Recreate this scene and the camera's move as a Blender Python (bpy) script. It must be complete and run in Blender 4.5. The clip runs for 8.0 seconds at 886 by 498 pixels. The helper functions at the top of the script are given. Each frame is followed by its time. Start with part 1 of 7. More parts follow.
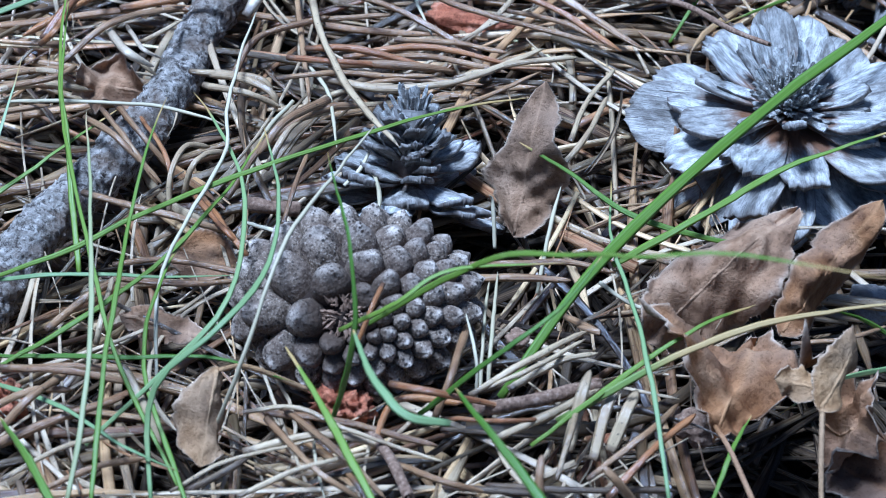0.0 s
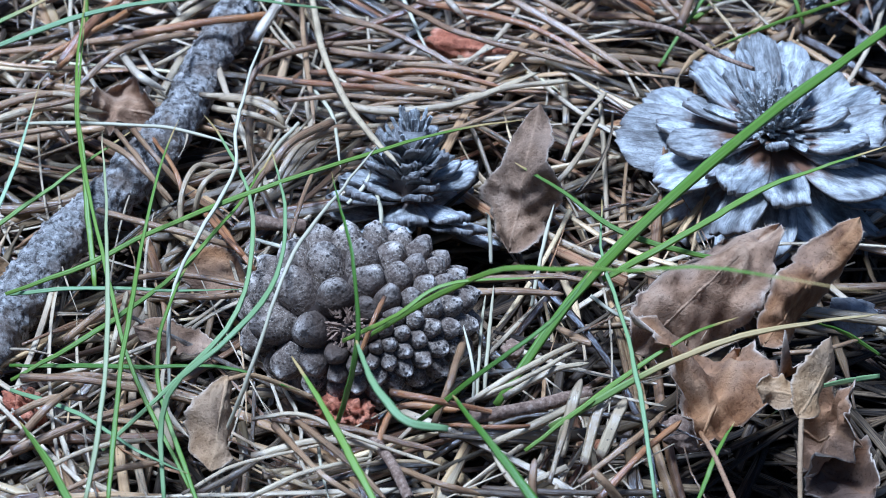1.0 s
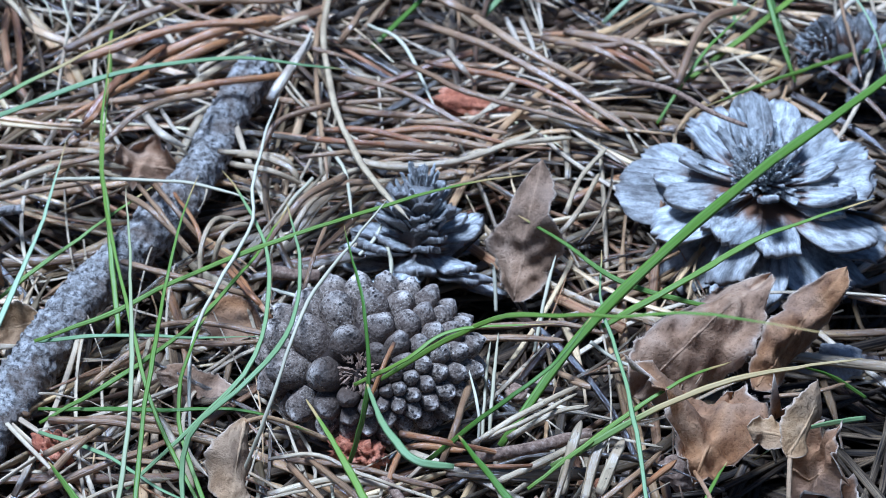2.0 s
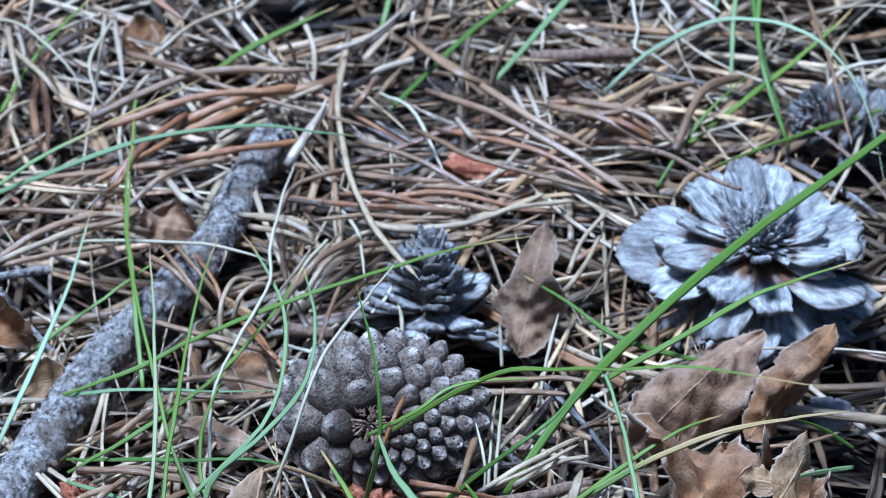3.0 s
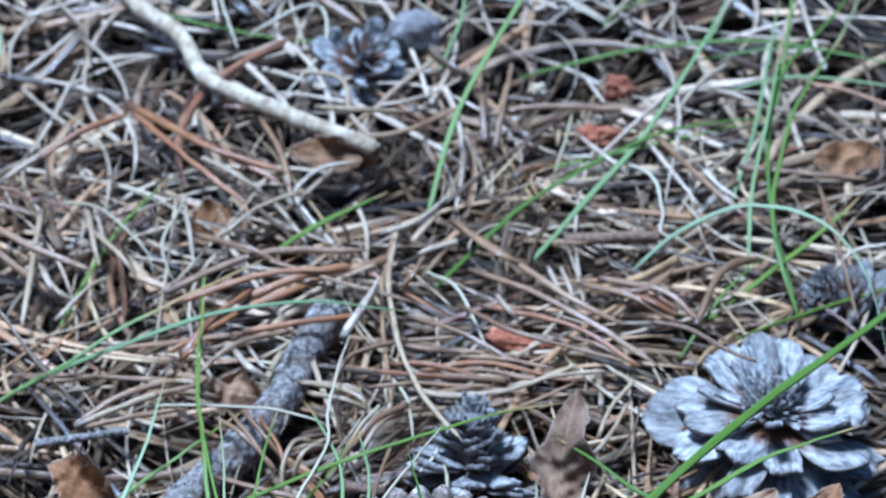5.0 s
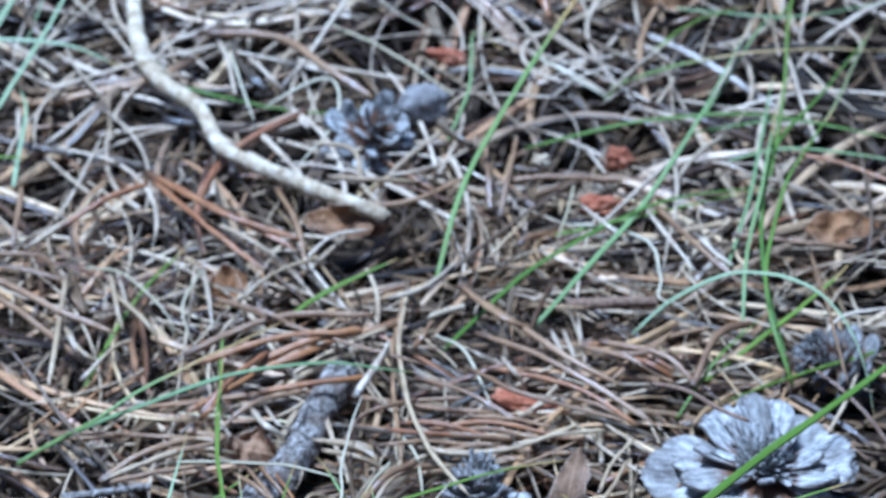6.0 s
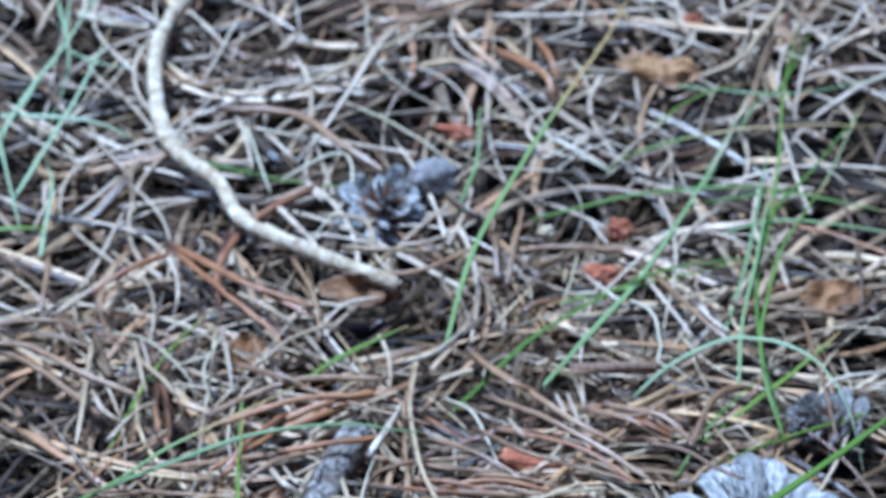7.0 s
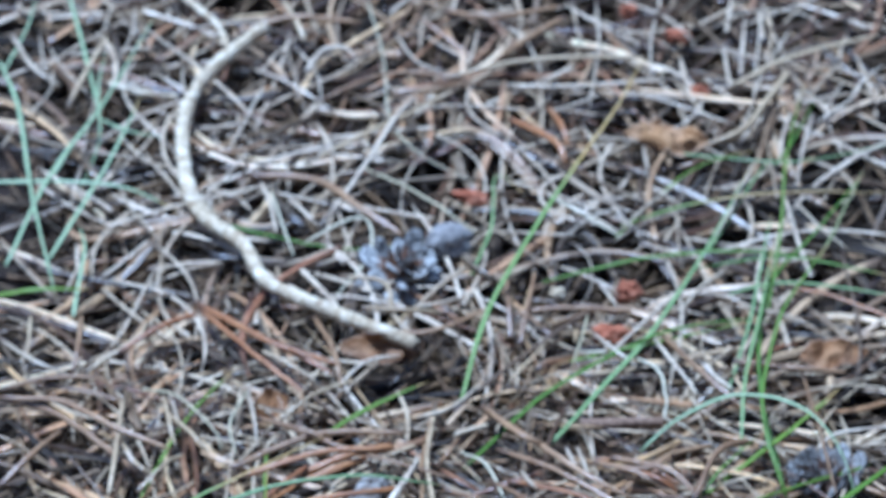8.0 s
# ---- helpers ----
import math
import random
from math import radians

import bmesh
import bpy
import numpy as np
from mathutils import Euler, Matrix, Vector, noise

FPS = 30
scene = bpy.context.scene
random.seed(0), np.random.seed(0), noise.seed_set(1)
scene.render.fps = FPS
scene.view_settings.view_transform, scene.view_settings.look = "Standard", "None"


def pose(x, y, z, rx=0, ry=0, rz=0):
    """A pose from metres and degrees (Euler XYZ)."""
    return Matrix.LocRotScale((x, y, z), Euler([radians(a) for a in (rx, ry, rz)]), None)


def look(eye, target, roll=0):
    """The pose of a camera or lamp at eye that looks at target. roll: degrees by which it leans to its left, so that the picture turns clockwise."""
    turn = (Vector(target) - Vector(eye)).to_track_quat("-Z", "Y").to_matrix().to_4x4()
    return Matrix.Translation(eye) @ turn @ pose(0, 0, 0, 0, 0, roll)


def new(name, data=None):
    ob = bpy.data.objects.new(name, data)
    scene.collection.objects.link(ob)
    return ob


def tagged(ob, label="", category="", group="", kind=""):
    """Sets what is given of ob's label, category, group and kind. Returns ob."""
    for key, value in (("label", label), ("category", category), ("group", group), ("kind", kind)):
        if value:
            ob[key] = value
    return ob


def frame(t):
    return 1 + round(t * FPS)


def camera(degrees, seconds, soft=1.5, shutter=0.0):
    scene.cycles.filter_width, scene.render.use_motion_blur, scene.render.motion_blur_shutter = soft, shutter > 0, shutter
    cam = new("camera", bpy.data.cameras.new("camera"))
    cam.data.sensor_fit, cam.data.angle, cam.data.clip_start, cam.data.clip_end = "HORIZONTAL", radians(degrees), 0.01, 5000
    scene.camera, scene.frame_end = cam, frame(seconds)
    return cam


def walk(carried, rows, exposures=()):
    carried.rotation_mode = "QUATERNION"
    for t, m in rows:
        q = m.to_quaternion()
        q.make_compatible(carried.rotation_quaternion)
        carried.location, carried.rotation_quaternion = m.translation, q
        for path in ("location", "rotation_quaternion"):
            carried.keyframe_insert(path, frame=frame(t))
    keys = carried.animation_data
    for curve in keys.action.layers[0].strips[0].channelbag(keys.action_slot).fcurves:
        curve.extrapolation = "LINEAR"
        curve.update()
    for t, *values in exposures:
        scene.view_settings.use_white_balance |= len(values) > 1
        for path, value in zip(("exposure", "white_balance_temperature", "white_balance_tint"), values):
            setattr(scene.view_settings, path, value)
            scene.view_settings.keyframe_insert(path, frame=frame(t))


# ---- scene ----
# ---- camera ----
cam = camera(19.0, 8.0, 0.8)
# a close-up lens, wide open enough that only the near cone is sharp
cam.data.dof.use_dof = True
cam.data.dof.focus_distance = 0.50
cam.data.dof.aperture_fstop = 40.0
# seconds, eye (cm), yaw, pitch, roll (degrees)
ROWS = [
    (0, 0.137, -10.326, 33.040, 0.260, -41.587, 0.763),
    (0.5, 0.228, -11.234, 33.839, 0.379, -41.503, 0.650),
    (1, 0.222, -12.154, 34.597, 0.342, -41.204, 0.684),
    (1.5, 0.271, -13.127, 35.375, 0.498, -40.668, 0.539),
    (3, 0.624, -16.281, 37.913, 1.277, -38.708, -0.087),
    (3.5, 0.614, -17.364, 38.752, 1.325, -37.992, -0.128),
    (4, 0.571, -18.501, 39.677, 1.586, -36.955, -0.226),
    (4.5, 0.566, -19.783, 40.579, 1.962, -35.839, -0.375),
    (5, 0.588, -21.069, 41.477, 2.229, -34.950, -0.416),
    (6.5, 0.522, -25.210, 44.274, 2.288, -32.832, -0.317),
    (7, 0.518, -26.792, 45.144, 2.382, -31.979, -0.374),
    (7.5, 0.595, -28.364, 46.060, 2.613, -31.245, -0.441),
    (8, 0.683, -30.041, 46.919, 2.796, -30.523, -0.475),
]


def eye_pose(x, y, z, yaw, pitch, roll):
    ahead = Vector((-math.sin(radians(yaw)) * math.cos(radians(pitch)), math.cos(radians(yaw)) * math.cos(radians(pitch)), math.sin(radians(pitch))))
    eye = Vector((x, y, z)) * 0.01
    return look(eye, eye + ahead, roll)


walk(cam, [(t, eye_pose(x, y, z, yaw, pitch, roll)) for t, x, y, z, yaw, pitch, roll in ROWS])

# ---- light: soft daylight in open shade ----
SUN_UP, SUN_TURN = 74.0, -75.0
world = bpy.data.worlds.new("sky")
scene.world = world
world.use_nodes = True
wn = world.node_tree.nodes
sky = wn.new("ShaderNodeTexSky")
sky.sky_type = "NISHITA"
sky.sun_disc = False
sky.sun_elevation = radians(SUN_UP)
sky.sun_rotation = radians(SUN_TURN)
sky.air_density, sky.dust_density = 1.0, 2.0
world.node_tree.links.new(sky.outputs[0], wn["Background"].inputs[0])
wn["Background"].inputs[1].default_value = 0.045
sun = new("sun", bpy.data.lights.new("sun", "SUN"))
sun.data.energy, sun.data.angle, sun.data.color = 5.0, radians(17), (1.0, 0.95, 0.88)
tr, el = radians(SUN_TURN), radians(SUN_UP)
sun.matrix_world = look((math.sin(tr) * math.cos(el) * 5, math.cos(tr) * math.cos(el) * 5, math.sin(el) * 5), (0, 0, 0))
scene.view_settings.exposure = 0.36
scene.view_settings.use_white_balance = True
scene.view_settings.white_balance_temperature = 4030
scene.view_settings.white_balance_tint = 9

# ---- materials ----
class Mat:
    """A node material with a principled surface and short-hands for its nodes."""

    def __init__(self, name, rough=0.75, spec=0.3):
        self.m = bpy.data.materials.new(name)
        self.m.use_nodes = True
        self.n, self.l = self.m.node_tree.nodes, self.m.node_tree.links
        self.p = self.n["Principled BSDF"]
        self.p.inputs["Roughness"].default_value = rough
        self.p.inputs["Specular IOR Level"].default_value = spec
        self.tc = self.n.new("ShaderNodeTexCoord").outputs["Object"]

    def link(self, a, b):
        self.l.new(a, b)

    def noise(self, scale, detail=4.0, rough=0.6, stretch=None, vec=None):
        t = self.n.new("ShaderNodeTexNoise")
        t.inputs["Scale"].default_value, t.inputs["Detail"].default_value, t.inputs["Roughness"].default_value = scale, detail, rough
        v = vec or self.tc
        if stretch:
            mp = self.n.new("ShaderNodeMapping")
            mp.inputs["Scale"].default_value = stretch
            self.link(v, mp.inputs["Vector"])
            v = mp.outputs[0]
        self.link(v, t.inputs["Vector"])
        return t.outputs["Fac"]

    def attr(self, name):
        a = self.n.new("ShaderNodeAttribute")
        a.attribute_name = name
        return a.outputs["Fac"]

    def vec(self, name):
        a = self.n.new("ShaderNodeAttribute")
        a.attribute_name = name
        return a.outputs["Vector"]

    def island(self):
        return self.n.new("ShaderNodeNewGeometry").outputs["Random Per Island"]

    def obj(self):
        return self.n.new("ShaderNodeObjectInfo").outputs["Random"]

    def math(self, op, a, b=0.0, c=0.0):
        t = self.n.new("ShaderNodeMath")
        t.operation = op
        for i, v in enumerate((a, b, c)):
            if isinstance(v, (int, float)):
                t.inputs[i].default_value = v
            else:
                self.link(v, t.inputs[i])
        return t.outputs[0]

    def ramp(self, fac, *stops, mode="LINEAR"):
        r = self.n.new("ShaderNodeValToRGB")
        r.color_ramp.interpolation = mode
        e = r.color_ramp.elements
        while len(e) < len(stops):
            e.new(0.5)
        for el_, (pos, col) in zip(e, stops):
            el_.position = pos
            el_.color = (*col, 1) if not isinstance(col, (int, float)) else (col, col, col, 1)
        self.link(fac, r.inputs[0])
        return r.outputs[0]

    def mix(self, fac, a, b, mode="MIX"):
        t = self.n.new("ShaderNodeMix")
        t.data_type, t.blend_type = "RGBA", mode
        t.clamp_factor = True
        for i, v in ((0, fac), (6, a), (7, b)):
            if isinstance(v, (int, float)):
                t.inputs[i].default_value = v if i == 0 else (v, v, v, 1)
            elif isinstance(v, tuple):
                t.inputs[i].default_value = (*v, 1)
            else:
                self.link(v, t.inputs[i])
        return t.outputs[2]

    def done(self, colour, height=None, bump=0.5, dist=0.0003, rough=None):
        if isinstance(colour, tuple):
            self.p.inputs["Base Color"].default_value = (*colour, 1)
        else:
            self.link(colour, self.p.inputs["Base Color"])
        if height is not None:
            b = self.n.new("ShaderNodeBump")
            b.inputs["Strength"].default_value, b.inputs["Distance"].default_value = bump, dist
            self.link(height, b.inputs["Height"])
            self.link(b.outputs[0], self.p.inputs["Normal"])
        if rough is not None:
            self.link(rough, self.p.inputs["Roughness"])
        return self.m


def soil_material():
    k = Mat("dark_humus", 0.95, 0.1)
    big, fine = k.noise(60), k.noise(900, 5, 0.7)
    col = k.mix(k.math("MULTIPLY", fine, 0.8), (0.012, 0.009, 0.007), (0.06, 0.042, 0.030))
    col = k.mix(k.ramp(big, (0.4, 0.0), (0.65, 0.5)), col, (0.085, 0.062, 0.045))
    return k.done(col, fine, 0.8, 0.002)


def needle_material(name, per_object=False, rot_dim=0.0, tint=None, fresh=False, cool=False):
    """Weathered needles: each its own tan, pink-brown, grey or straw, darker at the sheath, with fine length-wise streaks and specks."""
    k = Mat(name, 0.30 + 0.3 * rot_dim, 0.8 - 0.6 * rot_dim)
    r = k.obj() if per_object else k.island()
    base = k.ramp(r, (0.0, (0.016, 0.008, 0.004)), (0.15, (0.085, 0.034, 0.011)), (0.27, (0.27, 0.130, 0.042)), (0.38, (0.22, 0.068, 0.018)), (0.47, (0.13, 0.050, 0.016)),
                  (0.55, (0.36, 0.225, 0.085)), (0.64, (0.46, 0.30, 0.115)), (0.72, (0.20, 0.135, 0.078)), (0.81, (0.56, 0.42, 0.19)), (0.88, (0.10, 0.045, 0.017)), (1.0, (0.82, 0.70, 0.42)))
    if fresh:
        base = k.ramp(r, (0.0, (0.12, 0.052, 0.020)), (0.10, (0.33, 0.175, 0.070)), (0.22, (0.52, 0.39, 0.20)), (0.34, (0.27, 0.105, 0.040)), (0.44, (0.60, 0.48, 0.26)),
                      (0.56, (0.40, 0.265, 0.135)), (0.66, (0.70, 0.60, 0.37)), (0.76, (0.36, 0.285, 0.19)), (0.86, (0.80, 0.71, 0.49)), (0.93, (0.24, 0.125, 0.052)), (1.0, (0.86, 0.78, 0.58)))
    if tint:
        base = k.mix(r, *tint)
    # pulled towards near-black: rot, and in the litter also painted gap shade
    if rot_dim:
        base = k.mix(rot_dim, base, k.ramp(r, (0.0, (0.006, 0.004, 0.003)), (0.5, (0.020, 0.012, 0.007)), (1.0, (0.055, 0.032, 0.017))))
    along = k.attr("along")
    streak = k.noise(1.0, 4, 0.65, stretch=(0.9, 8, 1), vec=k.vec("strip"))
    speck = k.noise(1400, 2, 0.5)
    patch = k.noise(110, 3, 0.6)
    col = k.mix(k.ramp(streak, (0.38, 0.0), (0.62, 0.75)), base, k.mix(0.5, base, (0.68, 0.56, 0.37)))
    col = k.mix(k.ramp(streak, (0.30, 0.65), (0.42, 0.0)), col, k.mix(1.0, col, (0.35, 0.28, 0.24), "MULTIPLY"))
    col = k.mix(k.ramp(patch, (0.42, 0.0), (0.68, 0.6)), col, k.mix(1.0, col, (0.45, 0.38, 0.34), "MULTIPLY"))
    col = k.mix(k.ramp(speck, (0.66, 0.0), (0.72, 0.75)), col, (0.035, 0.026, 0.022))
    col = k.mix(k.ramp(along, (0.0, 0.8), (0.07, 0.55), (0.10, 0.0)), col, (0.10, 0.065, 0.045))
    if not tint:
        # some rotten dark, some bleached
        col = k.mix(1.0, col, k.ramp(k.math("FRACT", k.math("MULTIPLY", r, 37.7)), (0.0, 0.15), (0.35, 0.42), (0.65, 0.92), (1.0, 1.65)), "MULTIPLY")
    col = k.mix(1.0, col, (0.86, 0.75, 0.60) if tint else (0.85, 0.735, 0.625) if cool else (0.865, 0.73, 0.56), "MULTIPLY")
    col = k.mix(1.0, col, (0.84, 0.77, 0.64), "DARKEN")
    return k.done(col, k.math("ADD", streak, k.math("MULTIPLY", speck, 0.4)), 0.8, 0.0003)


def grass_material(name, dry=0.0, blue=0.0, tip_at=0.955):
    """Thin grass: green with pale veins, straw-coloured to the tip."""
    k = Mat(name, 0.45, 0.3)
    r, along = k.obj(), k.attr("along")
    green = k.mix(r, (0.070, 0.135, 0.005), (0.175, 0.240, 0.018))
    green = k.mix(blue, green, (0.33, 0.405, 0.205))
    tip = k.math("ADD", along, k.math("MULTIPLY", r, 0.12))
    col = k.mix(k.ramp(tip, (tip_at, 0.0), (tip_at + 0.115, 1.0)), green, (0.42, 0.275, 0.08))
    straw = k.mix(r, (0.40, 0.32, 0.17), (0.64, 0.55, 0.36))
    col = k.mix(dry, col, straw)
    vein = k.noise(1.0, 2, 0.5, stretch=(0.5, 9, 1), vec=k.vec("strip"))
    col = k.mix(k.ramp(vein, (0.45, 0.0), (0.75, 0.30)), col, k.mix(0.5, col, (0.50, 0.54, 0.30)))
    blot = k.noise(160, 3)
    col = k.mix(k.ramp(blot, (0.6, 0.0), (0.75, 0.35)), col, (0.30, 0.30, 0.12))
    k.p.inputs["Subsurface Weight"].default_value = 0.0
    return k.done(col, vein, 0.4, 0.0002)


def closed_scale_material(name):
    """Weathered grey-brown scale, speckled black and pale, stained where the stalk has rotted off."""
    k = Mat(name, 0.78, 0.28)
    at = k.vec("at")
    fine, mid, big = k.noise(2600, 5, 0.7, vec=at), k.noise(700, 4, 0.6, vec=at), k.noise(130, 3, vec=at)
    pit = k.n.new("ShaderNodeTexVoronoi")
    pit.inputs["Scale"].default_value = 1300
    k.link(at, pit.inputs["Vector"])
    speck = k.n.new("ShaderNodeTexVoronoi")
    speck.inputs["Scale"].default_value = 620
    k.link(at, speck.inputs["Vector"])
    col = k.ramp(mid, (0.30, (0.115, 0.088, 0.062)), (0.5, (0.235, 0.190, 0.142)), (0.70, (0.40, 0.335, 0.262)))
    # knob tops painted paler, as if lit from above; the mottling breaks it up
    lit_crown = k.math("MULTIPLY", k.attr("lit_crown"), k.ramp(mid, (0.38, 0.2), (0.54, 1.0)))
    col = k.mix(k.math("MULTIPLY", lit_crown, 0.9), col, (0.86, 0.78, 0.67))
    col = k.mix(k.ramp(fine, (0.36, 0.8), (0.44, 0.0)), col, (0.055, 0.040, 0.030))
    col = k.mix(k.ramp(fine, (0.55, 0.0), (0.64, 0.7)), col, (0.80, 0.72, 0.61))
    col = k.mix(k.ramp(pit.outputs["Distance"], (0.22, 0.8), (0.34, 0.0)), col, (0.045, 0.034, 0.026))
    col = k.mix(k.ramp(speck.outputs["Distance"], (0.15, 0.9), (0.23, 0.0)), col, (0.025, 0.019, 0.015))
    col = k.mix(k.ramp(big, (0.44, 0.55), (0.56, 0.0)), col, (0.115, 0.082, 0.060))
    col = k.mix(k.math("MULTIPLY", k.obj(), 0.35), col, k.mix(1.0, col, (0.60, 0.55, 0.50), "MULTIPLY"))
    ring = k.math("ADD", k.attr("stain"), k.math("MULTIPLY", k.math("SUBTRACT", mid, 0.5), 0.9))
    col = k.mix(k.ramp(ring, (0.35, 0.0), (0.75, 0.88)), col, k.mix(mid, (0.022, 0.015, 0.010), (0.12, 0.080, 0.050)))
    col = k.mix(1.0, col, (0.96, 0.885, 0.795), "MULTIPLY")
    h = k.math("ADD", k.math("MULTIPLY", k.math("ADD", fine, pit.outputs["Distance"]), 0.6), k.math("MULTIPLY", mid, 1.2))
    return k.done(col, h, 0.8, 0.0004)


def open_scale_material(name, dark=0.0, brown=0.40):
    """Silver-grey plates, brown inside, with hair cracks that run out along them, pale worn patches and thin dark edges."""
    k = Mat(name, 0.5, 0.45)
    strip, along = k.vec("strip"), k.attr("along")
    shift = k.math("MULTIPLY", k.obj(), 60.0)
    mp = k.n.new("ShaderNodeCombineXYZ")
    k.link(shift, mp.inputs[2])
    add = k.n.new("ShaderNodeVectorMath")
    k.link(strip, add.inputs[0])
    k.link(mp.outputs[0], add.inputs[1])
    strip = add.outputs[0]
    crack = k.noise(1.0, 5, 0.7, stretch=(1.3, 15, 1), vec=strip)
    mid, fine = k.noise(1.0, 4, 0.65, stretch=(2.4, 3.2, 1), vec=strip), k.noise(1.0, 6, 0.75, stretch=(17, 20, 1), vec=strip)
    col = k.ramp(mid, (0.34, (0.20, 0.185, 0.168)), (0.46, (0.46, 0.445, 0.42)), (0.62, (0.88, 0.86, 0.82)))
    col = k.mix(k.ramp(crack, (0.34, 0.85), (0.385, 0.0)), col, (0.13, 0.105, 0.085))
    col = k.mix(k.ramp(fine, (0.36, 0.75), (0.47, 0.0)), col, (0.23, 0.205, 0.185))
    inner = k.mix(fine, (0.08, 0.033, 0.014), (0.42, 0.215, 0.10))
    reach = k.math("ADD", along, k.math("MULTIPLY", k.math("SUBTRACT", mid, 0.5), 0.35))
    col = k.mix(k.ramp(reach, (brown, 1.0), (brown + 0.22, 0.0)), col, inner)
    col = k.mix(k.math("MULTIPLY", k.attr("rim"), k.ramp(fine, (0.36, 0.35), (0.55, 0.9))), col, (0.14, 0.105, 0.082))
    col = k.mix(k.math("MULTIPLY", k.obj(), 0.7), col, k.mix(1.0, col, (0.56, 0.52, 0.48), "MULTIPLY"))
    col = k.mix(1.0, col, (1.0, 0.97, 0.90), "MULTIPLY")
    col = k.mix(dark, col, (0.10, 0.075, 0.055))
    return k.done(col, k.math("ADD", crack, k.math("MULTIPLY", fine, 0.8)), 0.8, 0.0006)


def bark_material():
    """Grey scaly bark with lichen-pale flecks and dark brown cracks."""
    k = Mat("grey_scaly_bark", 0.88, 0.2)
    fine, mid, big = k.noise(750, 6, 0.75), k.noise(420, 5, 0.7, stretch=(1, 1, 1.6)), k.noise(80, 3)
    col = k.ramp(mid, (0.36, (0.20, 0.175, 0.15)), (0.5, (0.52, 0.49, 0.45)), (0.62, (0.84, 0.81, 0.77)))
    col = k.mix(k.ramp(fine, (0.40, 0.85), (0.5, 0.0)), col, (0.055, 0.042, 0.036))
    col = k.mix(k.ramp(fine, (0.58, 0.0), (0.70, 0.7)), col, (0.60, 0.60, 0.60))
    col = k.mix(k.ramp(big, (0.52, 0.0), (0.64, 0.6)), col, (0.20, 0.14, 0.092))
    col = k.mix(1.0, col, (0.98, 0.90, 0.79), "MULTIPLY")
    h = k.math("ADD", fine, mid)
    return k.done(col, h, 1.0, 0.0018)


def root_material():
    k = Mat("pale_weathered_root", 0.8, 0.25)
    fine, mid, big = k.noise(900, 5, 0.7), k.noise(220, 4, 0.6), k.noise(60, 3)
    col = k.ramp(mid, (0.34, (0.33, 0.23, 0.12)), (0.5, (0.60, 0.47, 0.285)), (0.66, (0.83, 0.72, 0.50)))
    col = k.mix(k.ramp(fine, (0.33, 0.6), (0.42, 0.0)), col, (0.20, 0.14, 0.095))
    col = k.mix(k.ramp(big, (0.54, 0.0), (0.66, 0.45)), col, (0.32, 0.24, 0.165))
    return k.done(col, k.math("ADD", fine, mid), 0.8, 0.0008)


def leaf_material(name, dark, mid_, pale):
    """A dead leaf: mottled brown, pale veins and fuzzy pale rim."""
    k = Mat(name, 0.82, 0.12)
    patch, fine, wide = k.noise(170, 5, 0.65), k.noise(1500, 5, 0.7), k.noise(45, 3)
    col = k.ramp(patch, (0.28, dark), (0.52, mid_), (0.75, pale))
    col = k.mix(k.ramp(wide, (0.45, 0.0), (0.62, 0.55)), col, k.mix(0.6, mid_, (0.30, 0.275, 0.25)))
    col = k.mix(k.ramp(fine, (0.34, 0.55), (0.46, 0.0)), col, tuple(c * 0.6 for c in dark))
    col = k.mix(k.math("MULTIPLY", k.attr("vein"), 0.3), col, tuple(min(c * 1.25, 0.75) for c in pale))
    col = k.mix(k.math("MULTIPLY", k.attr("rim"), k.ramp(patch, (0.36, 0.15), (0.6, 0.75))), col, (0.76, 0.70, 0.60))
    col = k.mix(1.0, col, (1.0, 0.86, 0.70), "MULTIPLY")
    h = k.math("ADD", fine, k.math("MULTIPLY", patch, 2.0))
    return k.done(col, h, 0.7, 0.0007)


def rust_material():
    k = Mat("rust_red_bark", 0.85, 0.2)
    fine, mid = k.noise(1300, 5, 0.7), k.noise(260, 4, 0.6)
    col = k.ramp(mid, (0.3, (0.24, 0.065, 0.028)), (0.52, (0.50, 0.185, 0.085)), (0.75, (0.72, 0.38, 0.22)))
    col = k.mix(k.ramp(fine, (0.36, 0.6), (0.5, 0.0)), col, (0.10, 0.03, 0.018))
    return k.done(col, k.math("ADD", fine, mid), 0.9, 0.0008)


def stone_material():
    k = Mat("grey_stone", 0.8, 0.3)
    fine, mid = k.noise(1200, 6, 0.7), k.noise(180, 4, 0.6)
    col = k.ramp(mid, (0.3, (0.19, 0.165, 0.14)), (0.7, (0.46, 0.41, 0.35)))
    col = k.mix(k.ramp(fine, (0.38, 0.5), (0.5, 0.0)), col, (0.13, 0.115, 0.105))
    return k.done(col, k.math("ADD", fine, mid), 0.8, 0.0008)


# lower layers: rotted brown, darkened further so gaps in the mat look shaded
DIM_OLD_LITTER, MID_LITTER = needle_material("rotting_shade_dark_needles", False, 0.97), needle_material("browned_shade_dark_needles", False, 0.82)
RUSTY = needle_material("rusty_needle", True, 0.0, ((0.36, 0.130, 0.026), (0.50, 0.225, 0.055)))
TAN = needle_material("tan_needle", True, 0.0, ((0.27, 0.155, 0.070), (0.44, 0.285, 0.145)))
BLEACHED = needle_material("bleached_needle", True, 0.0, ((0.55, 0.45, 0.28), (0.78, 0.68, 0.47)))
DARK = needle_material("dark_rotting_stalk", True, 0.3, ((0.050, 0.032, 0.022), (0.12, 0.078, 0.052)))
